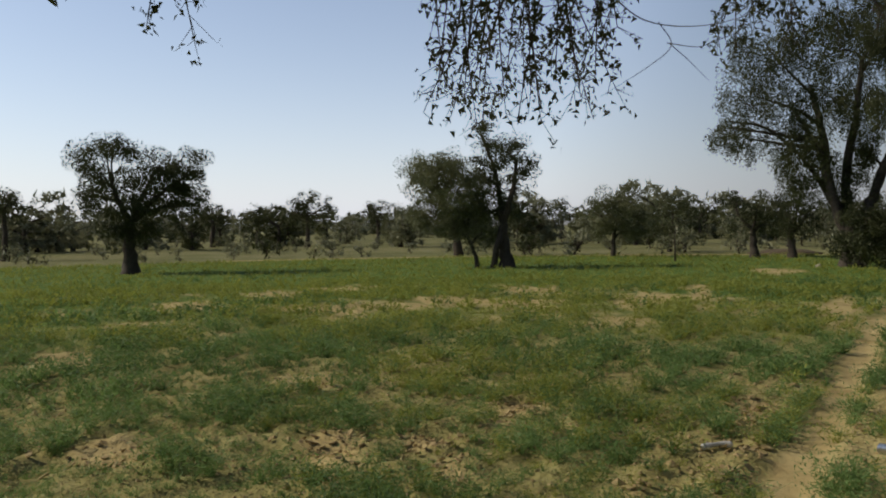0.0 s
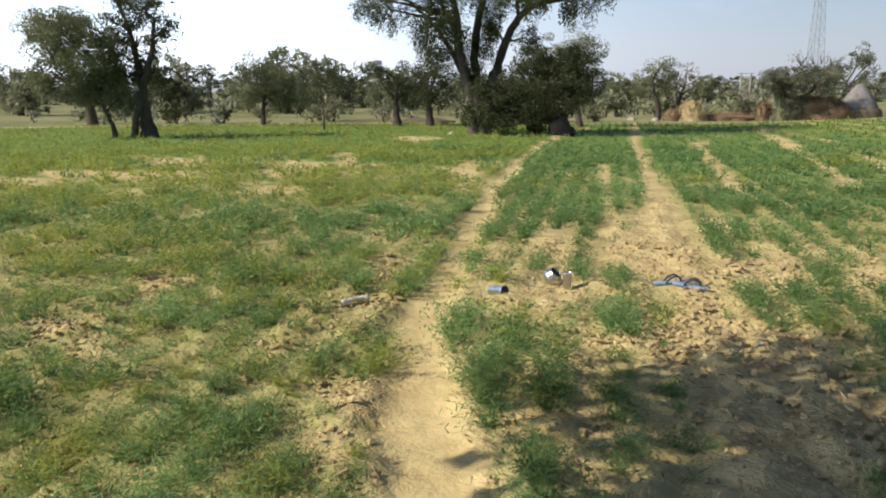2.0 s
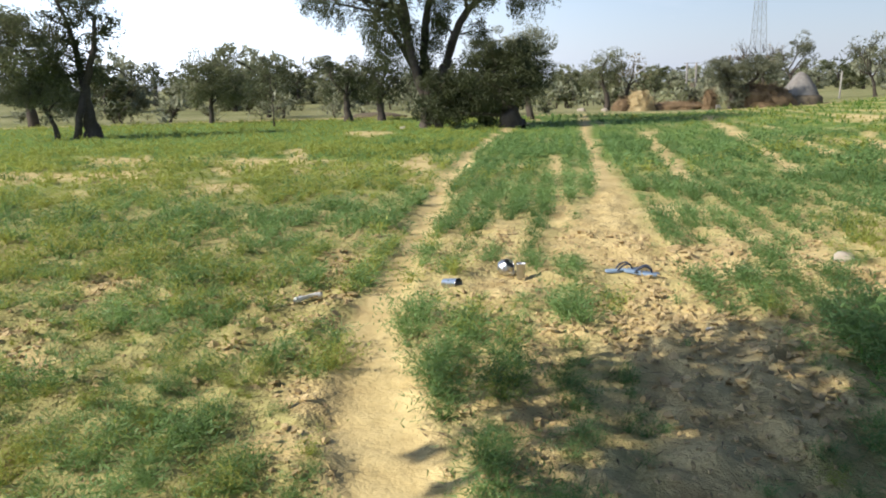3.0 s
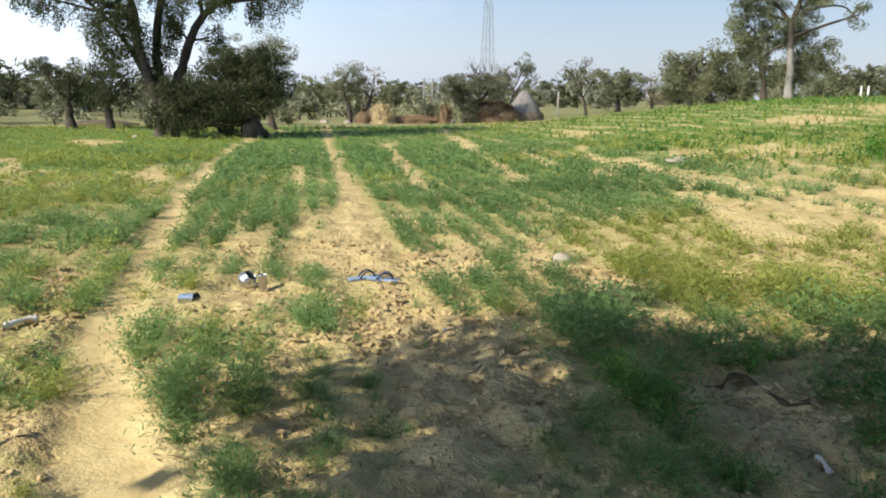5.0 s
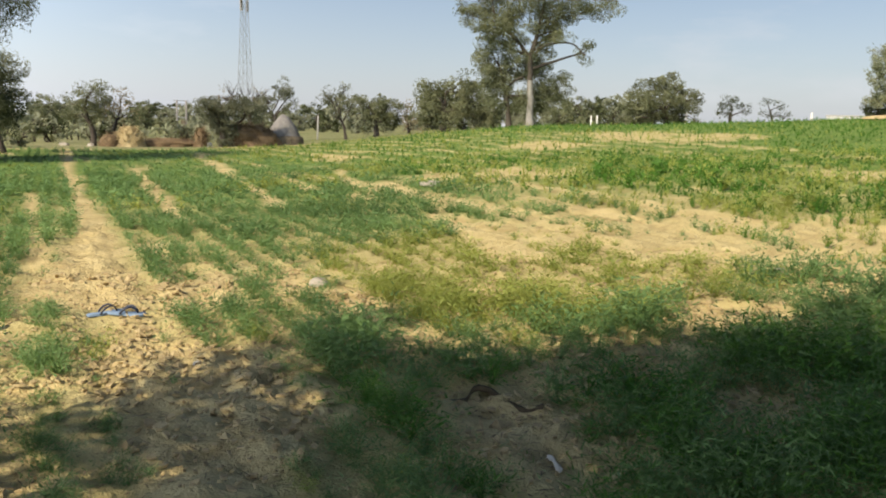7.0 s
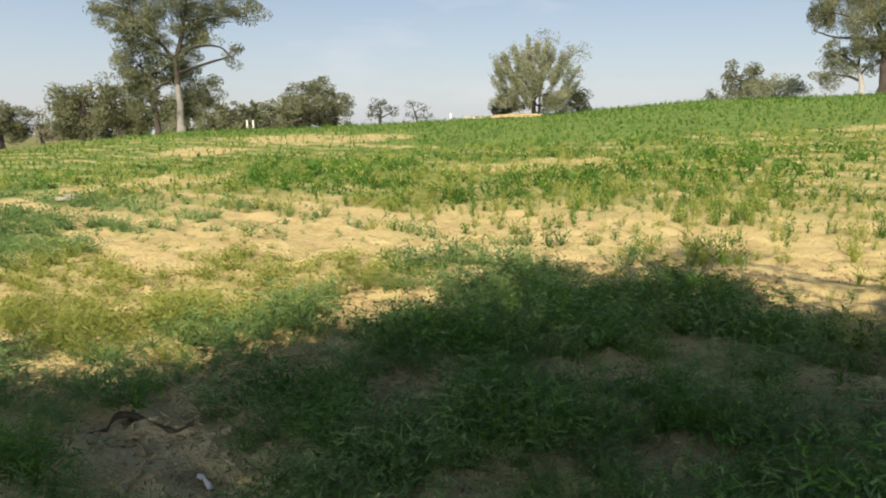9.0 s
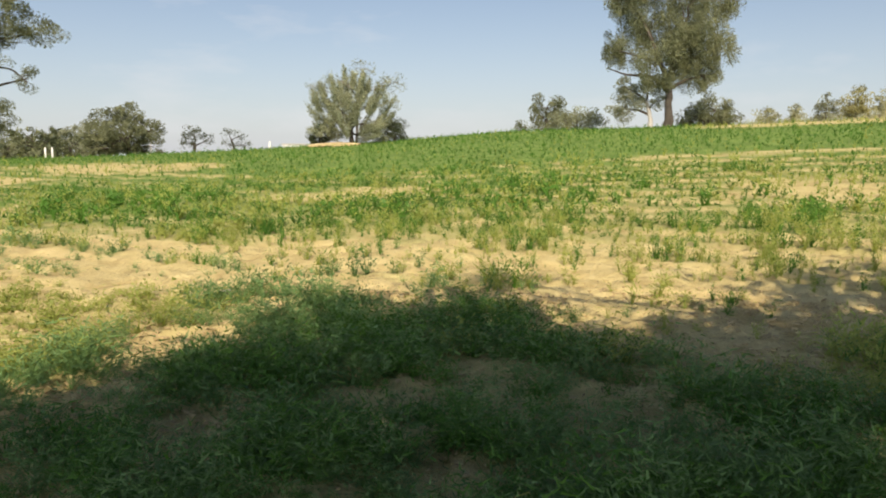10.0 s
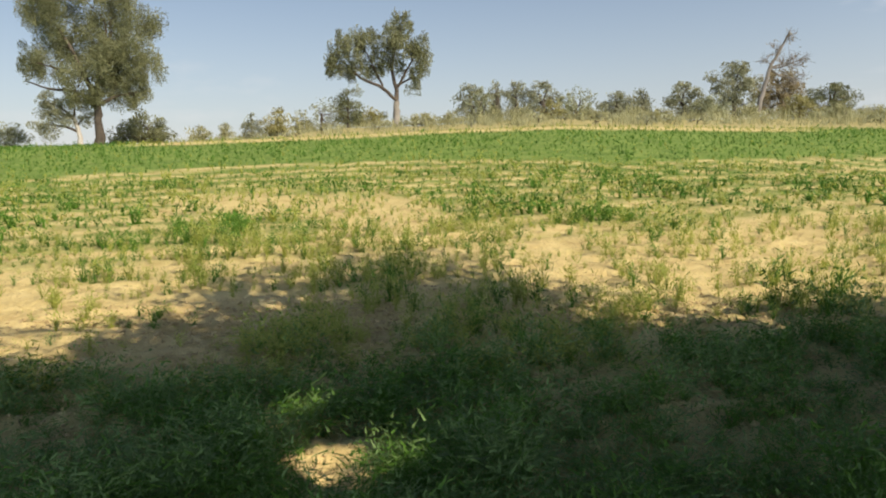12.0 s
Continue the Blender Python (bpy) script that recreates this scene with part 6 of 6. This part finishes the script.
# ---- things lying in the crop ----
def lathe(profile, n=28):
    bm = bmesh.new()
    loops = [[bm.verts.new((r * math.cos(k * 2 * math.pi / n), r * math.sin(k * 2 * math.pi / n), z)) for k in range(n)] for r, z in profile]
    for a, b in zip(loops, loops[1:]):
        for k in range(n):
            bm.faces.new((a[k], a[(k + 1) % n], b[(k + 1) % n], b[k]))
    bm.faces.new(loops[0][::-1])
    bm.faces.new(loops[-1])
    return bm


def tumbler(label, az, d, lie=0.0, turn=0.0, size=1.0):
    x, y, z = place(az, d)
    base = thing("tumbler", label, "tumbler", x, y, z + (0.045 if lie else 0.0), "steel cups", turn)
    base.scale = (size, size, size)
    part("cup", lathe([(0.026, 0.0), (0.028, 0.004), (0.034, 0.11), (0.036, 0.113), (0.034, 0.113), (0.032, 0.108), (0.026, 0.008), (0.004, 0.006)]), steel, base).rotation_euler = (radians(lie), 0, 0)


tumbler("shiny steel tumbler standing upright on the soil", 33.5, 6.55, size=1.15)
tumbler("shiny steel tumbler lying on its side in the crop", 28.0, 6.3, 84, 20, 1.35)


def bowl():
    x, y, z = place(32.2, 6.78)
    base = thing("bowl", "small round steel water pot tipped on the soil", "bowl", x, y, z + 0.02, "steel cups")
    part("pot", lathe([(0.03, 0.0), (0.06, 0.015), (0.078, 0.05), (0.07, 0.085), (0.05, 0.1), (0.055, 0.115), (0.052, 0.115), (0.047, 0.1), (0.066, 0.083), (0.073, 0.05), (0.055, 0.02), (0.004, 0.006)]), steel, base).rotation_euler = (radians(35), radians(20), 0)
    x, y, z = place(32.75, 6.75)
    bm = bmesh.new()
    bmesh.ops.create_icosphere(bm, subdivisions=3, radius=0.045)
    for q in bm.verts:
        q.co *= 1 + 0.5 * noise.noise(q.co * 40)
        q.co.z *= 0.6
    part("wad", bm, bag_white, thing("plastic_scrap", "crumpled white plastic scrap beside a steel pot", "litter", x, y, z + 0.02))


bowl()


def sandal(x, y, turn, tilt=0.0):
    z = float(ground_at(np.array(x), np.array(y)))
    base = thing("flip_flop", "worn blue flip-flop with a dark strap on bare sand", "sandal", x, y, z + 0.022, "pair of flip-flops", turn)
    outline = [(-0.14, 0.0), (-0.132, 0.026), (-0.1, 0.036), (-0.04, 0.034), (0.03, 0.04), (0.09, 0.05), (0.125, 0.042), (0.142, 0.015), (0.142, -0.012), (0.125, -0.036), (0.09, -0.044), (0.03, -0.036), (-0.04, -0.03), (-0.1, -0.034), (-0.132, -0.024)]
    o = smooth_line(outline + outline[:1], 3)[:-1]
    bm = bmesh.new()
    rows = [[bm.verts.new((px * k, py * k, h + 0.012 * max(0, px / 0.14) ** 2)) for px, py in o] for k, h in ((0.97, 0.0), (1.0, 0.004), (1.0, 0.016), (0.97, 0.02))]
    for a, b in zip(rows, rows[1:]):
        for i in range(len(o)):
            bm.faces.new((a[i], a[(i + 1) % len(o)], b[(i + 1) % len(o)], b[i]))
    bm.faces.new(rows[0][::-1])
    bm.faces.new(rows[-1])
    part("sole", bm, sole_blue, base)
    for s in (1, -1):
        line = smooth_line([(0.085, 0.004, 0.022), (0.07, 0.012 * s, 0.055), (0.03, 0.034 * s, 0.075), (-0.02, 0.042 * s, 0.05), (-0.045, 0.036 * s, 0.015)], 5)
        v, f = tube(line, np.linspace(0.007, 0.009, len(line)), 6)
        arrays("strap", v, f, strap_navy, base, smooth=True)
    base.rotation_euler[1] = radians(tilt)


sx, sy, _ = place(40.6, 6.72)
sandal(sx, sy, -28, 0)
sx, sy, _ = place(41.9, 6.66)
sandal(sx, sy, -52, 6)


def torn_strip():
    """A curled strip of old rubber half buried in the sand."""
    rng = np.random.default_rng(5)
    ends = [(64.2, 4.42), (65.5, 4.46), (66.1, 4.58), (67.2, 4.6), (68.6, 4.45), (70.0, 4.33), (71.2, 4.35)]
    lift = [0.02, 0.025, 0.055, 0.045, 0.03, 0.03, 0.05]
    x0, y0, z0 = place(67.5, 4.6)
    base = thing("torn_strip", "curled strip of old brown rubber half buried in sand", "litter", x0, y0, z0)
    line = smooth_line([(*np.array(place(a, dd))[:2] - [x0, y0], h) for (a, dd), h in zip(ends, lift)], 6)
    v = []
    for k, p in enumerate(line):
        for q in ((0, -0.03), (0.0, 0.0), (0.075, -0.014), (0.08, -0.04)):
            away = np.array([x0, y0]) / math.hypot(x0, y0)
            v.append((p[0] + away[0] * q[0], p[1] + away[1] * q[0], max(-0.02, p[2] + q[1]) + rng.normal(0, 0.002)))
    f = [(4 * i + j, 4 * i + (j + 1) % 4, 4 * i + 4 + (j + 1) % 4, 4 * i + 4 + j) for i in range(len(line) - 1) for j in range(4)]
    arrays("strip", v, f, rubber_brown, base, smooth=True)


torn_strip()


def stick(name, label, category, az, d, length, r, mat, turn, seed):
    rng = np.random.default_rng(seed)
    x, y, z = place(az, d)
    base = thing(name, label, category, x, y, z + r, turn=turn)
    line = smooth_line([(-length / 2, 0, 0), (-length * 0.15, rng.normal(0, length * 0.05), 0.01), (length * 0.2, rng.normal(0, length * 0.05), 0.012), (length / 2, 0, 0)], 5)
    w = r * (1 + 0.3 * np.cos(np.linspace(0, 2 * math.pi, len(line))))
    w[0] = w[-1] = r * 0.4
    v, f = tube(line, w, 10, rng, 0.08)
    arrays("shaft", v, f, mat, base, smooth=True)


stick("plastic_bag", "crumpled white plastic wrapper lying beside the path", "litter", 18.3, 6.08, 0.25, 0.02, bag_white, 12, 1)
stick("bone", "pale bleached bone lying on shaded sand", "bone", 72.2, 3.68, 0.16, 0.012, bone_white, 40, 2)
stick("paper_scrap", "small white paper scrap on the soil", "litter", 46.5, 5.35, 0.07, 0.008, bag_white, 5, 3)


def stone(label, az, d, w, h, seed, mat=stone_pale):
    x, y, z = place(az, d)
    base = thing("stone", label, "stone", x, y, z, "loose stones", turn=seed * 37.0)
    bm = bmesh.new()
    bmesh.ops.create_icosphere(bm, subdivisions=3, radius=1.0)
    for q in bm.verts:
        n = 0.35 * noise.noise(q.co * 1.6 + Vector((seed, 0, 0))) + 0.12 * noise.noise(q.co * 5 + Vector((seed, 3, 0)))
        q.co = Vector((q.co.x * w * (1 + n), q.co.y * w * 0.7 * (1 + n), max(-0.3, q.co.z) * h * (1 + n)))
    part("rock", bm, mat, base)


stone("flat pale stone slab lying in the crop", 62.4, 17.0, 0.38, 0.07, 1)
stone("pale stone at the foot of a tall tree", 25.6, 30.6, 0.16, 0.14, 2)
stone("small pale stone in the crop", 54.7, 7.6, 0.10, 0.06, 3)
stone("small pale stone on bare sand", 86.0, 8.9, 0.09, 0.05, 4)
stone("whitish sack-like stone near a straw heap", 46.9, 46, 0.26, 0.24, 5, whitewash)
stone("pale stones at the yard's edge", 39.6, 46, 0.28, 0.16, 6)
stone("pale stones at the yard's edge", 38.0, 47, 0.32, 0.15, 7)


# ---- clods, dry litter and the crop itself ----
def scatter(step, near, far, seed, lo=-46, hi=185):
    rng = np.random.default_rng(seed)
    g = np.arange(-far, far, step)
    X, Y = np.meshgrid(g, g)
    x, y = (X + rng.uniform(-0.5, 0.5, X.shape) * step).ravel(), (Y + rng.uniform(-0.5, 0.5, X.shape) * step).ravel()
    d, a = np.hypot(x, y), bearing(x, y)
    ok = (d >= near) & (d < far) & (a > lo) & (a < hi)
    return x[ok], y[ok], rng


def clods():
    x, y, rng = scatter(0.085, 1.6, 9, 61)
    den, _ = cover_at(x, y)
    ok = (rng.random(len(x)) < 0.16 + 0.7 * sm((fbm(x * 1.1, y * 1.1, 63) - 0.42) / 0.2)) & (np.abs(off_path(x, y)) > 0.2)
    x, y = x[ok], y[ok]
    n = len(x)
    s = rng.uniform(0.006, 0.022, n) * (1 + 0.7 * rng.random(n) ** 5)
    oct_v = np.array([(1, 0, 0), (0, 1, 0), (-1, 0, 0), (0, -1, 0), (0, 0, 0.7), (0, 0, -0.5)], float)
    oct_f = np.array([(0, 1, 4), (1, 2, 4), (2, 3, 4), (3, 0, 4), (1, 0, 5), (2, 1, 5), (3, 2, 5), (0, 3, 5)])
    # the largest near the footpath are pieces of their own
    near = np.where((x > 0.6) & (x < 5.2) & (y > 1.5) & (y < 5.6), s, 0)
    big = np.argsort(-near)[:280]
    shapes = [mesh_of("clod", oct_v * rng.uniform(0.6, 1.4, (6, 1)), oct_f, clod_mat) for _ in range(6)]
    for k, i in enumerate(big):
        piece = new("clod", shapes[k % 6])
        piece.parent = ground
        piece.matrix_basis = pose(x[i], y[i], float(ground_at(x[i], y[i]) + relief(x[i], y[i])) + 0.004, 0, 0, k * 77.0) @ Matrix.Diagonal((s[i] * 1.25, s[i] * 1.25, s[i] * 1.25, 1))
    rest = np.ones(n, bool)
    rest[big] = False
    x, y, s, n = x[rest], y[rest], s[rest], int(rest.sum())
    v = oct_v[None] * s[:, None, None] * rng.uniform(0.6, 1.4, (n, 6, 1))
    t = rng.uniform(0, 6.28, n)
    rot = np.stack([np.cos(t), -np.sin(t), np.sin(t), np.cos(t)], -1).reshape(n, 2, 2)
    v[..., :2] = np.einsum("nij,nkj->nki", rot, v[..., :2])
    v += np.stack([x, y, (ground_at(x, y) + relief(x, y)) + 0.004], -1)[:, None]
    f = (oct_f[None] + 6 * np.arange(n)[:, None, None]).reshape(-1, 3)
    # flakes of dried crust, tilted and curling off the sand
    x, y, rng = scatter(0.07, 1.6, 8.5, 65)
    den, _ = cover_at(x, y)
    wild = fbm(x * 1.3, y * 1.3, 67)
    ok = (rng.random(len(x)) < 0.8 * sm((wild - 0.30) / 0.25) * sm((1.05 - den) / 0.5)) & (np.abs(off_path(x, y)) > 0.24) & (across(x, y) < 11)
    x, y = x[ok], y[ok]
    m = len(x)
    k = np.arange(6) * math.pi / 3
    ring = np.stack([np.cos(k), np.sin(k)], -1)[None] * rng.uniform(0.55, 1.15, (m, 6, 1)) * (rng.uniform(0.012, 0.034, m) * (0.4 + 0.6 * sm((np.hypot(x, y) - 2.5) / 2.5)) * (1 + 0.6 * rng.random(m) ** 4))[:, None, None]
    ring[..., 1] *= rng.uniform(0.45, 1.0, (m, 1))
    t = math.pi / 2 - ROW + rng.normal(0, 0.7, m)
    rot = np.stack([np.cos(t), -np.sin(t), np.sin(t), np.cos(t)], -1).reshape(m, 2, 2)
    ring = np.einsum("nij,nkj->nki", rot, ring)
    tilt = rng.normal(0, 0.30, (m, 2))
    rise = (ring * tilt[:, None]).sum(-1)
    lift = (ground_at(x, y) + relief(x, y)) + rng.uniform(0.006, 0.03, m)
    top = np.concatenate([ring + np.stack([x, y], -1)[:, None], (rise + lift[:, None])[..., None]], -1)
    low = top - [0, 0, 0.012]
    plate = np.concatenate([top, low], 1)
    pf = [(0, 1, 2), (0, 2, 3), (0, 3, 4), (0, 4, 5)] + [q for a in range(6) for q in ((a, a + 6, (a + 1) % 6), ((a + 1) % 6, a + 6, (a + 1) % 6 + 6))]
    f = np.vstack([f, (np.array(pf)[None] + 6 * n + 12 * np.arange(m)[:, None, None]).reshape(-1, 3)])
    v = np.vstack([v.reshape(-1, 3), plate.reshape(-1, 3)])
    tagged(arrays("soil_clods", v.reshape(-1, 3), f, clod_mat), "small crumbly clods of sandy soil", "soil", kind="stuff")
    # dry stalks and leaf litter between the plants
    x, y, rng = scatter(0.065, 1.6, 12, 71)
    ok = (rng.random(len(x)) < (0.12 + 0.6 * sm((fbm(x * 0.9, y * 0.9, 73) - 0.42) / 0.15)) * np.where(off_path(x, y) < 0, 1.0, 0.8)) & (np.abs(off_path(x, y)) > 0.18)
    x, y = x[ok], y[ok]
    p = np.stack([x, y, (ground_at(x, y) + relief(x, y)) + 0.012], -1)
    n = len(p)
    t, L = rng.uniform(0, 6.28, n), rng.uniform(0.012, 0.048, n)
    d3 = np.stack([np.cos(t), np.sin(t), rng.normal(0, 0.12, n)], -1) * L[:, None]
    s = np.stack([-np.sin(t), np.cos(t), 0 * t], -1) * rng.uniform(0.002, 0.006, n)[:, None]
    v = np.stack([p - d3, p + s, p + d3, p - s], 1).reshape(-1, 3)
    tagged(arrays("dry_litter", v, np.arange(4 * n).reshape(-1, 4), litter_mat), "dry brown stalks and leaf litter on the soil", "litter", kind="stuff")


clods()


def plant_shape(rng, threads, slim, upright):
    """Triangles of one feathery plant, about one high: a loose dome of thread-like leaflets on a few arching stems."""
    stems = 7 if threads > 30 else 3
    way = rng.uniform(0, 6.28) + np.arange(stems) * 6.28 / stems + rng.normal(0, 0.4, stems)
    lean = rng.uniform(0.15, 0.95, stems) * (0.55 if upright else 1.0)
    top = rng.uniform(0.55, 1.0, stems)
    out = np.stack([np.cos(way), np.sin(way), 0 * way], -1)
    tip = out * (lean * top)[:, None] + np.stack([0 * way, 0 * way, top * (1 - 0.35 * lean)], -1)
    k = rng.integers(0, stems, threads)
    t = rng.uniform(0.0, 1.0, threads) ** 0.75
    p = tip[k] * t[:, None] + rng.normal(0, 0.11, (threads, 3)) * (0.5 + t)[:, None]
    p[:, 2] = np.maximum(p[:, 2], 0.02)
    d = rng.standard_normal((threads, 3)) * 0.8 + out[k] * 0.5 + [0, 0, 0.85 if upright else 0.45]
    d *= (rng.uniform(0.09, 0.21, threads) * (1.0 if threads > 60 else 1.5) / np.linalg.norm(d, axis=1))[:, None]
    side = np.cross(d, rng.standard_normal((threads, 3)))
    side *= (slim * rng.uniform(0.7, 1.4, threads) / np.linalg.norm(side, axis=1))[:, None]
    tri = np.stack([p - side, p + side, p + d], 1)
    across_stem = np.stack([-np.sin(way), np.cos(way), 0 * way], -1) * slim
    return np.concatenate([tri, np.stack([-across_stem, across_stem, tip], 1)])


LYING = [(33.5, 6.55), (28.0, 6.3), (32.2, 6.78), (40.6, 6.72), (41.9, 6.66), (18.3, 6.08), (65.5, 4.5), (68.0, 4.45), (70.5, 4.35), (72.2, 3.68)]


def trodden(x, y):
    """Plants do not stand on the things that lie about, nor just before them."""
    hit = np.zeros(len(x), bool)
    for az, d in LYING:
        for back in (0.0, 0.25, 0.5):
            px, py = (d - back) * math.sin(radians(az)), (d - back) * math.cos(radians(az))
            hit |= (x - px) ** 2 + (y - py) ** 2 < 0.26 ** 2
    return hit


def crop():
    out = {0: [], 1: [], 2: []}
    # spacing, nearest, farthest, leaflets to a plant, their half width
    zones = [(0.14, 1.7, 4.6, 270, 0.0115, 81), (0.145, 4.6, 8.0, 140, 0.017, 83), (0.165, 8.0, 14, 66, 0.026, 84), (0.21, 14, 24, 20, 0.055, 85), (0.34, 24, 48, 8, 0.085, 87), (0.42, 1.9, 13, 9, 0.08, 89)]
    for step, near, far, threads, slim, seed in zones:
        # the last zone closes the field behind the walker
        x, y, rng = scatter(step, near, far, seed) if seed < 89 else scatter(step, near, far, seed, -90, 270)
        if seed == 89:
            back = (bearing(x, y) > 185) | (bearing(x, y) < -46)
            x, y = x[back], y[back]
        # seedlings stand in rows
        r = across(x, y)
        shift = (np.round(r / 0.34) * 0.34 - r) * 0.5
        x, y = x + shift * math.cos(ROW), y - shift * math.sin(ROW)
        den, yel = cover_at(x, y)
        d = np.hypot(x, y)
        clump = fbm(x * 2.1, y * 2.1, 95)
        hill = np.maximum(sm((across(x, y) - 6.5) / 3) * sm((d - 6.2) / 1.5), sm((across(x, y) - 5.0) / 2.5) * sm((d - 4.8) / 1.6) * sm((3 - along(x, y)) / 3))
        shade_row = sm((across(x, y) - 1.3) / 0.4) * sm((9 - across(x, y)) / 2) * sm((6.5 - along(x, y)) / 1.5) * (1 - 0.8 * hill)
        tuft = 0.55 * shade_row * sm((d - 1.5) / 1) + (0.35 + 0.9 * sm((0.95 - den) / 0.5)) * (1 - 0.6 * sm((d - 20) / 15)) * (1 - 0.72 * hill)
        ok = rng.random(len(x)) < np.clip(den * 0.95 + 1.6 * tuft * (clump - 0.5) * sm(den / 0.15), 0, 1)
        ok &= ~trodden(x, y)
        x, y, den, yel, clump, hill, d, shade_row = x[ok], y[ok], den[ok], yel[ok], clump[ok], hill[ok], d[ok], shade_row[ok]
        z = ground_at(x, y) + relief(x, y)
        high = (0.075 + 0.065 * den) * rng.uniform(0.7, 1.25, len(x)) * (0.6 + 0.85 * sm((clump - 0.3) / 0.4)) * (1 + 0.6 * shade_row) * (1 + (0.9 - 0.36 * sm((d - 8) / 4) - 0.65 * sm((d - 18) / 5) * sm((den - 0.75) / 0.2)) * hill) * (1 + 0.25 * sm((d - 7) / 6) * (1 - sm((d - 18) / 6)) * (1 - hill))
        kind = (yel + 0.5 * (1 - 0.6 * sm((d - 15) / 10)) * (rng.random(len(x)) - 0.5) > 0.5).astype(int)
        kind = np.where(rng.random(len(x)) < hill * (0.27 + 0.75 * sm((den - 0.85) / 0.2)), 2, np.where(rng.random(len(x)) < hill, 1, kind))
        # half the green plants under the tree take the darker colour, as painted shade
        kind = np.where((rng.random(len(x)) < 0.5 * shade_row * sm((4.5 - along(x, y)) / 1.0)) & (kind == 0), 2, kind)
        # spreading plants on the level, upright seedlings on the slope
        forms = [plant_shape(rng, threads, slim, False) for _ in range(10)] + [plant_shape(rng, int(threads * 0.85), slim * 0.95, True) for _ in range(10)]
        pick = rng.integers(0, 10, len(x)) + 10 * (rng.random(len(x)) < hill)
        spread = 1.5 - 0.62 * hill * np.maximum(sm((1.0 - den) / 0.4), sm((15 - d) / 4))
        turn = rng.uniform(0, 6.28, len(x))
        for k in (0, 1, 2):
            for i, form in enumerate(forms):
                m = (kind == k) & (pick == i)
                if not m.any():
                    continue
                c, s, h = np.cos(turn[m])[:, None, None], np.sin(turn[m])[:, None, None], high[m][:, None, None]
                wide = h * spread[m][:, None, None]
                v = np.stack([(form[None, ..., 0] * c - form[None, ..., 1] * s) * wide + x[m][:, None, None], (form[None, ..., 0] * s + form[None, ..., 1] * c) * wide + y[m][:, None, None], form[None, ..., 2] * h + z[m][:, None, None]], -1)
                out[k].append(v.reshape(-1, 3).astype(np.float32))
    for k, mat, label in ((0, crop_green, "feathery blue-green crop plants growing in sandy soil"), (1, crop_bright, "yellow-green young crop plants growing in sandy soil"), (2, crop_lush_and_shade, "lush green upright seedlings up the slope, and plants coloured darker for tree shade")):
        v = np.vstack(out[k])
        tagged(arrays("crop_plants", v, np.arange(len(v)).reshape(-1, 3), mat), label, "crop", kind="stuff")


crop()
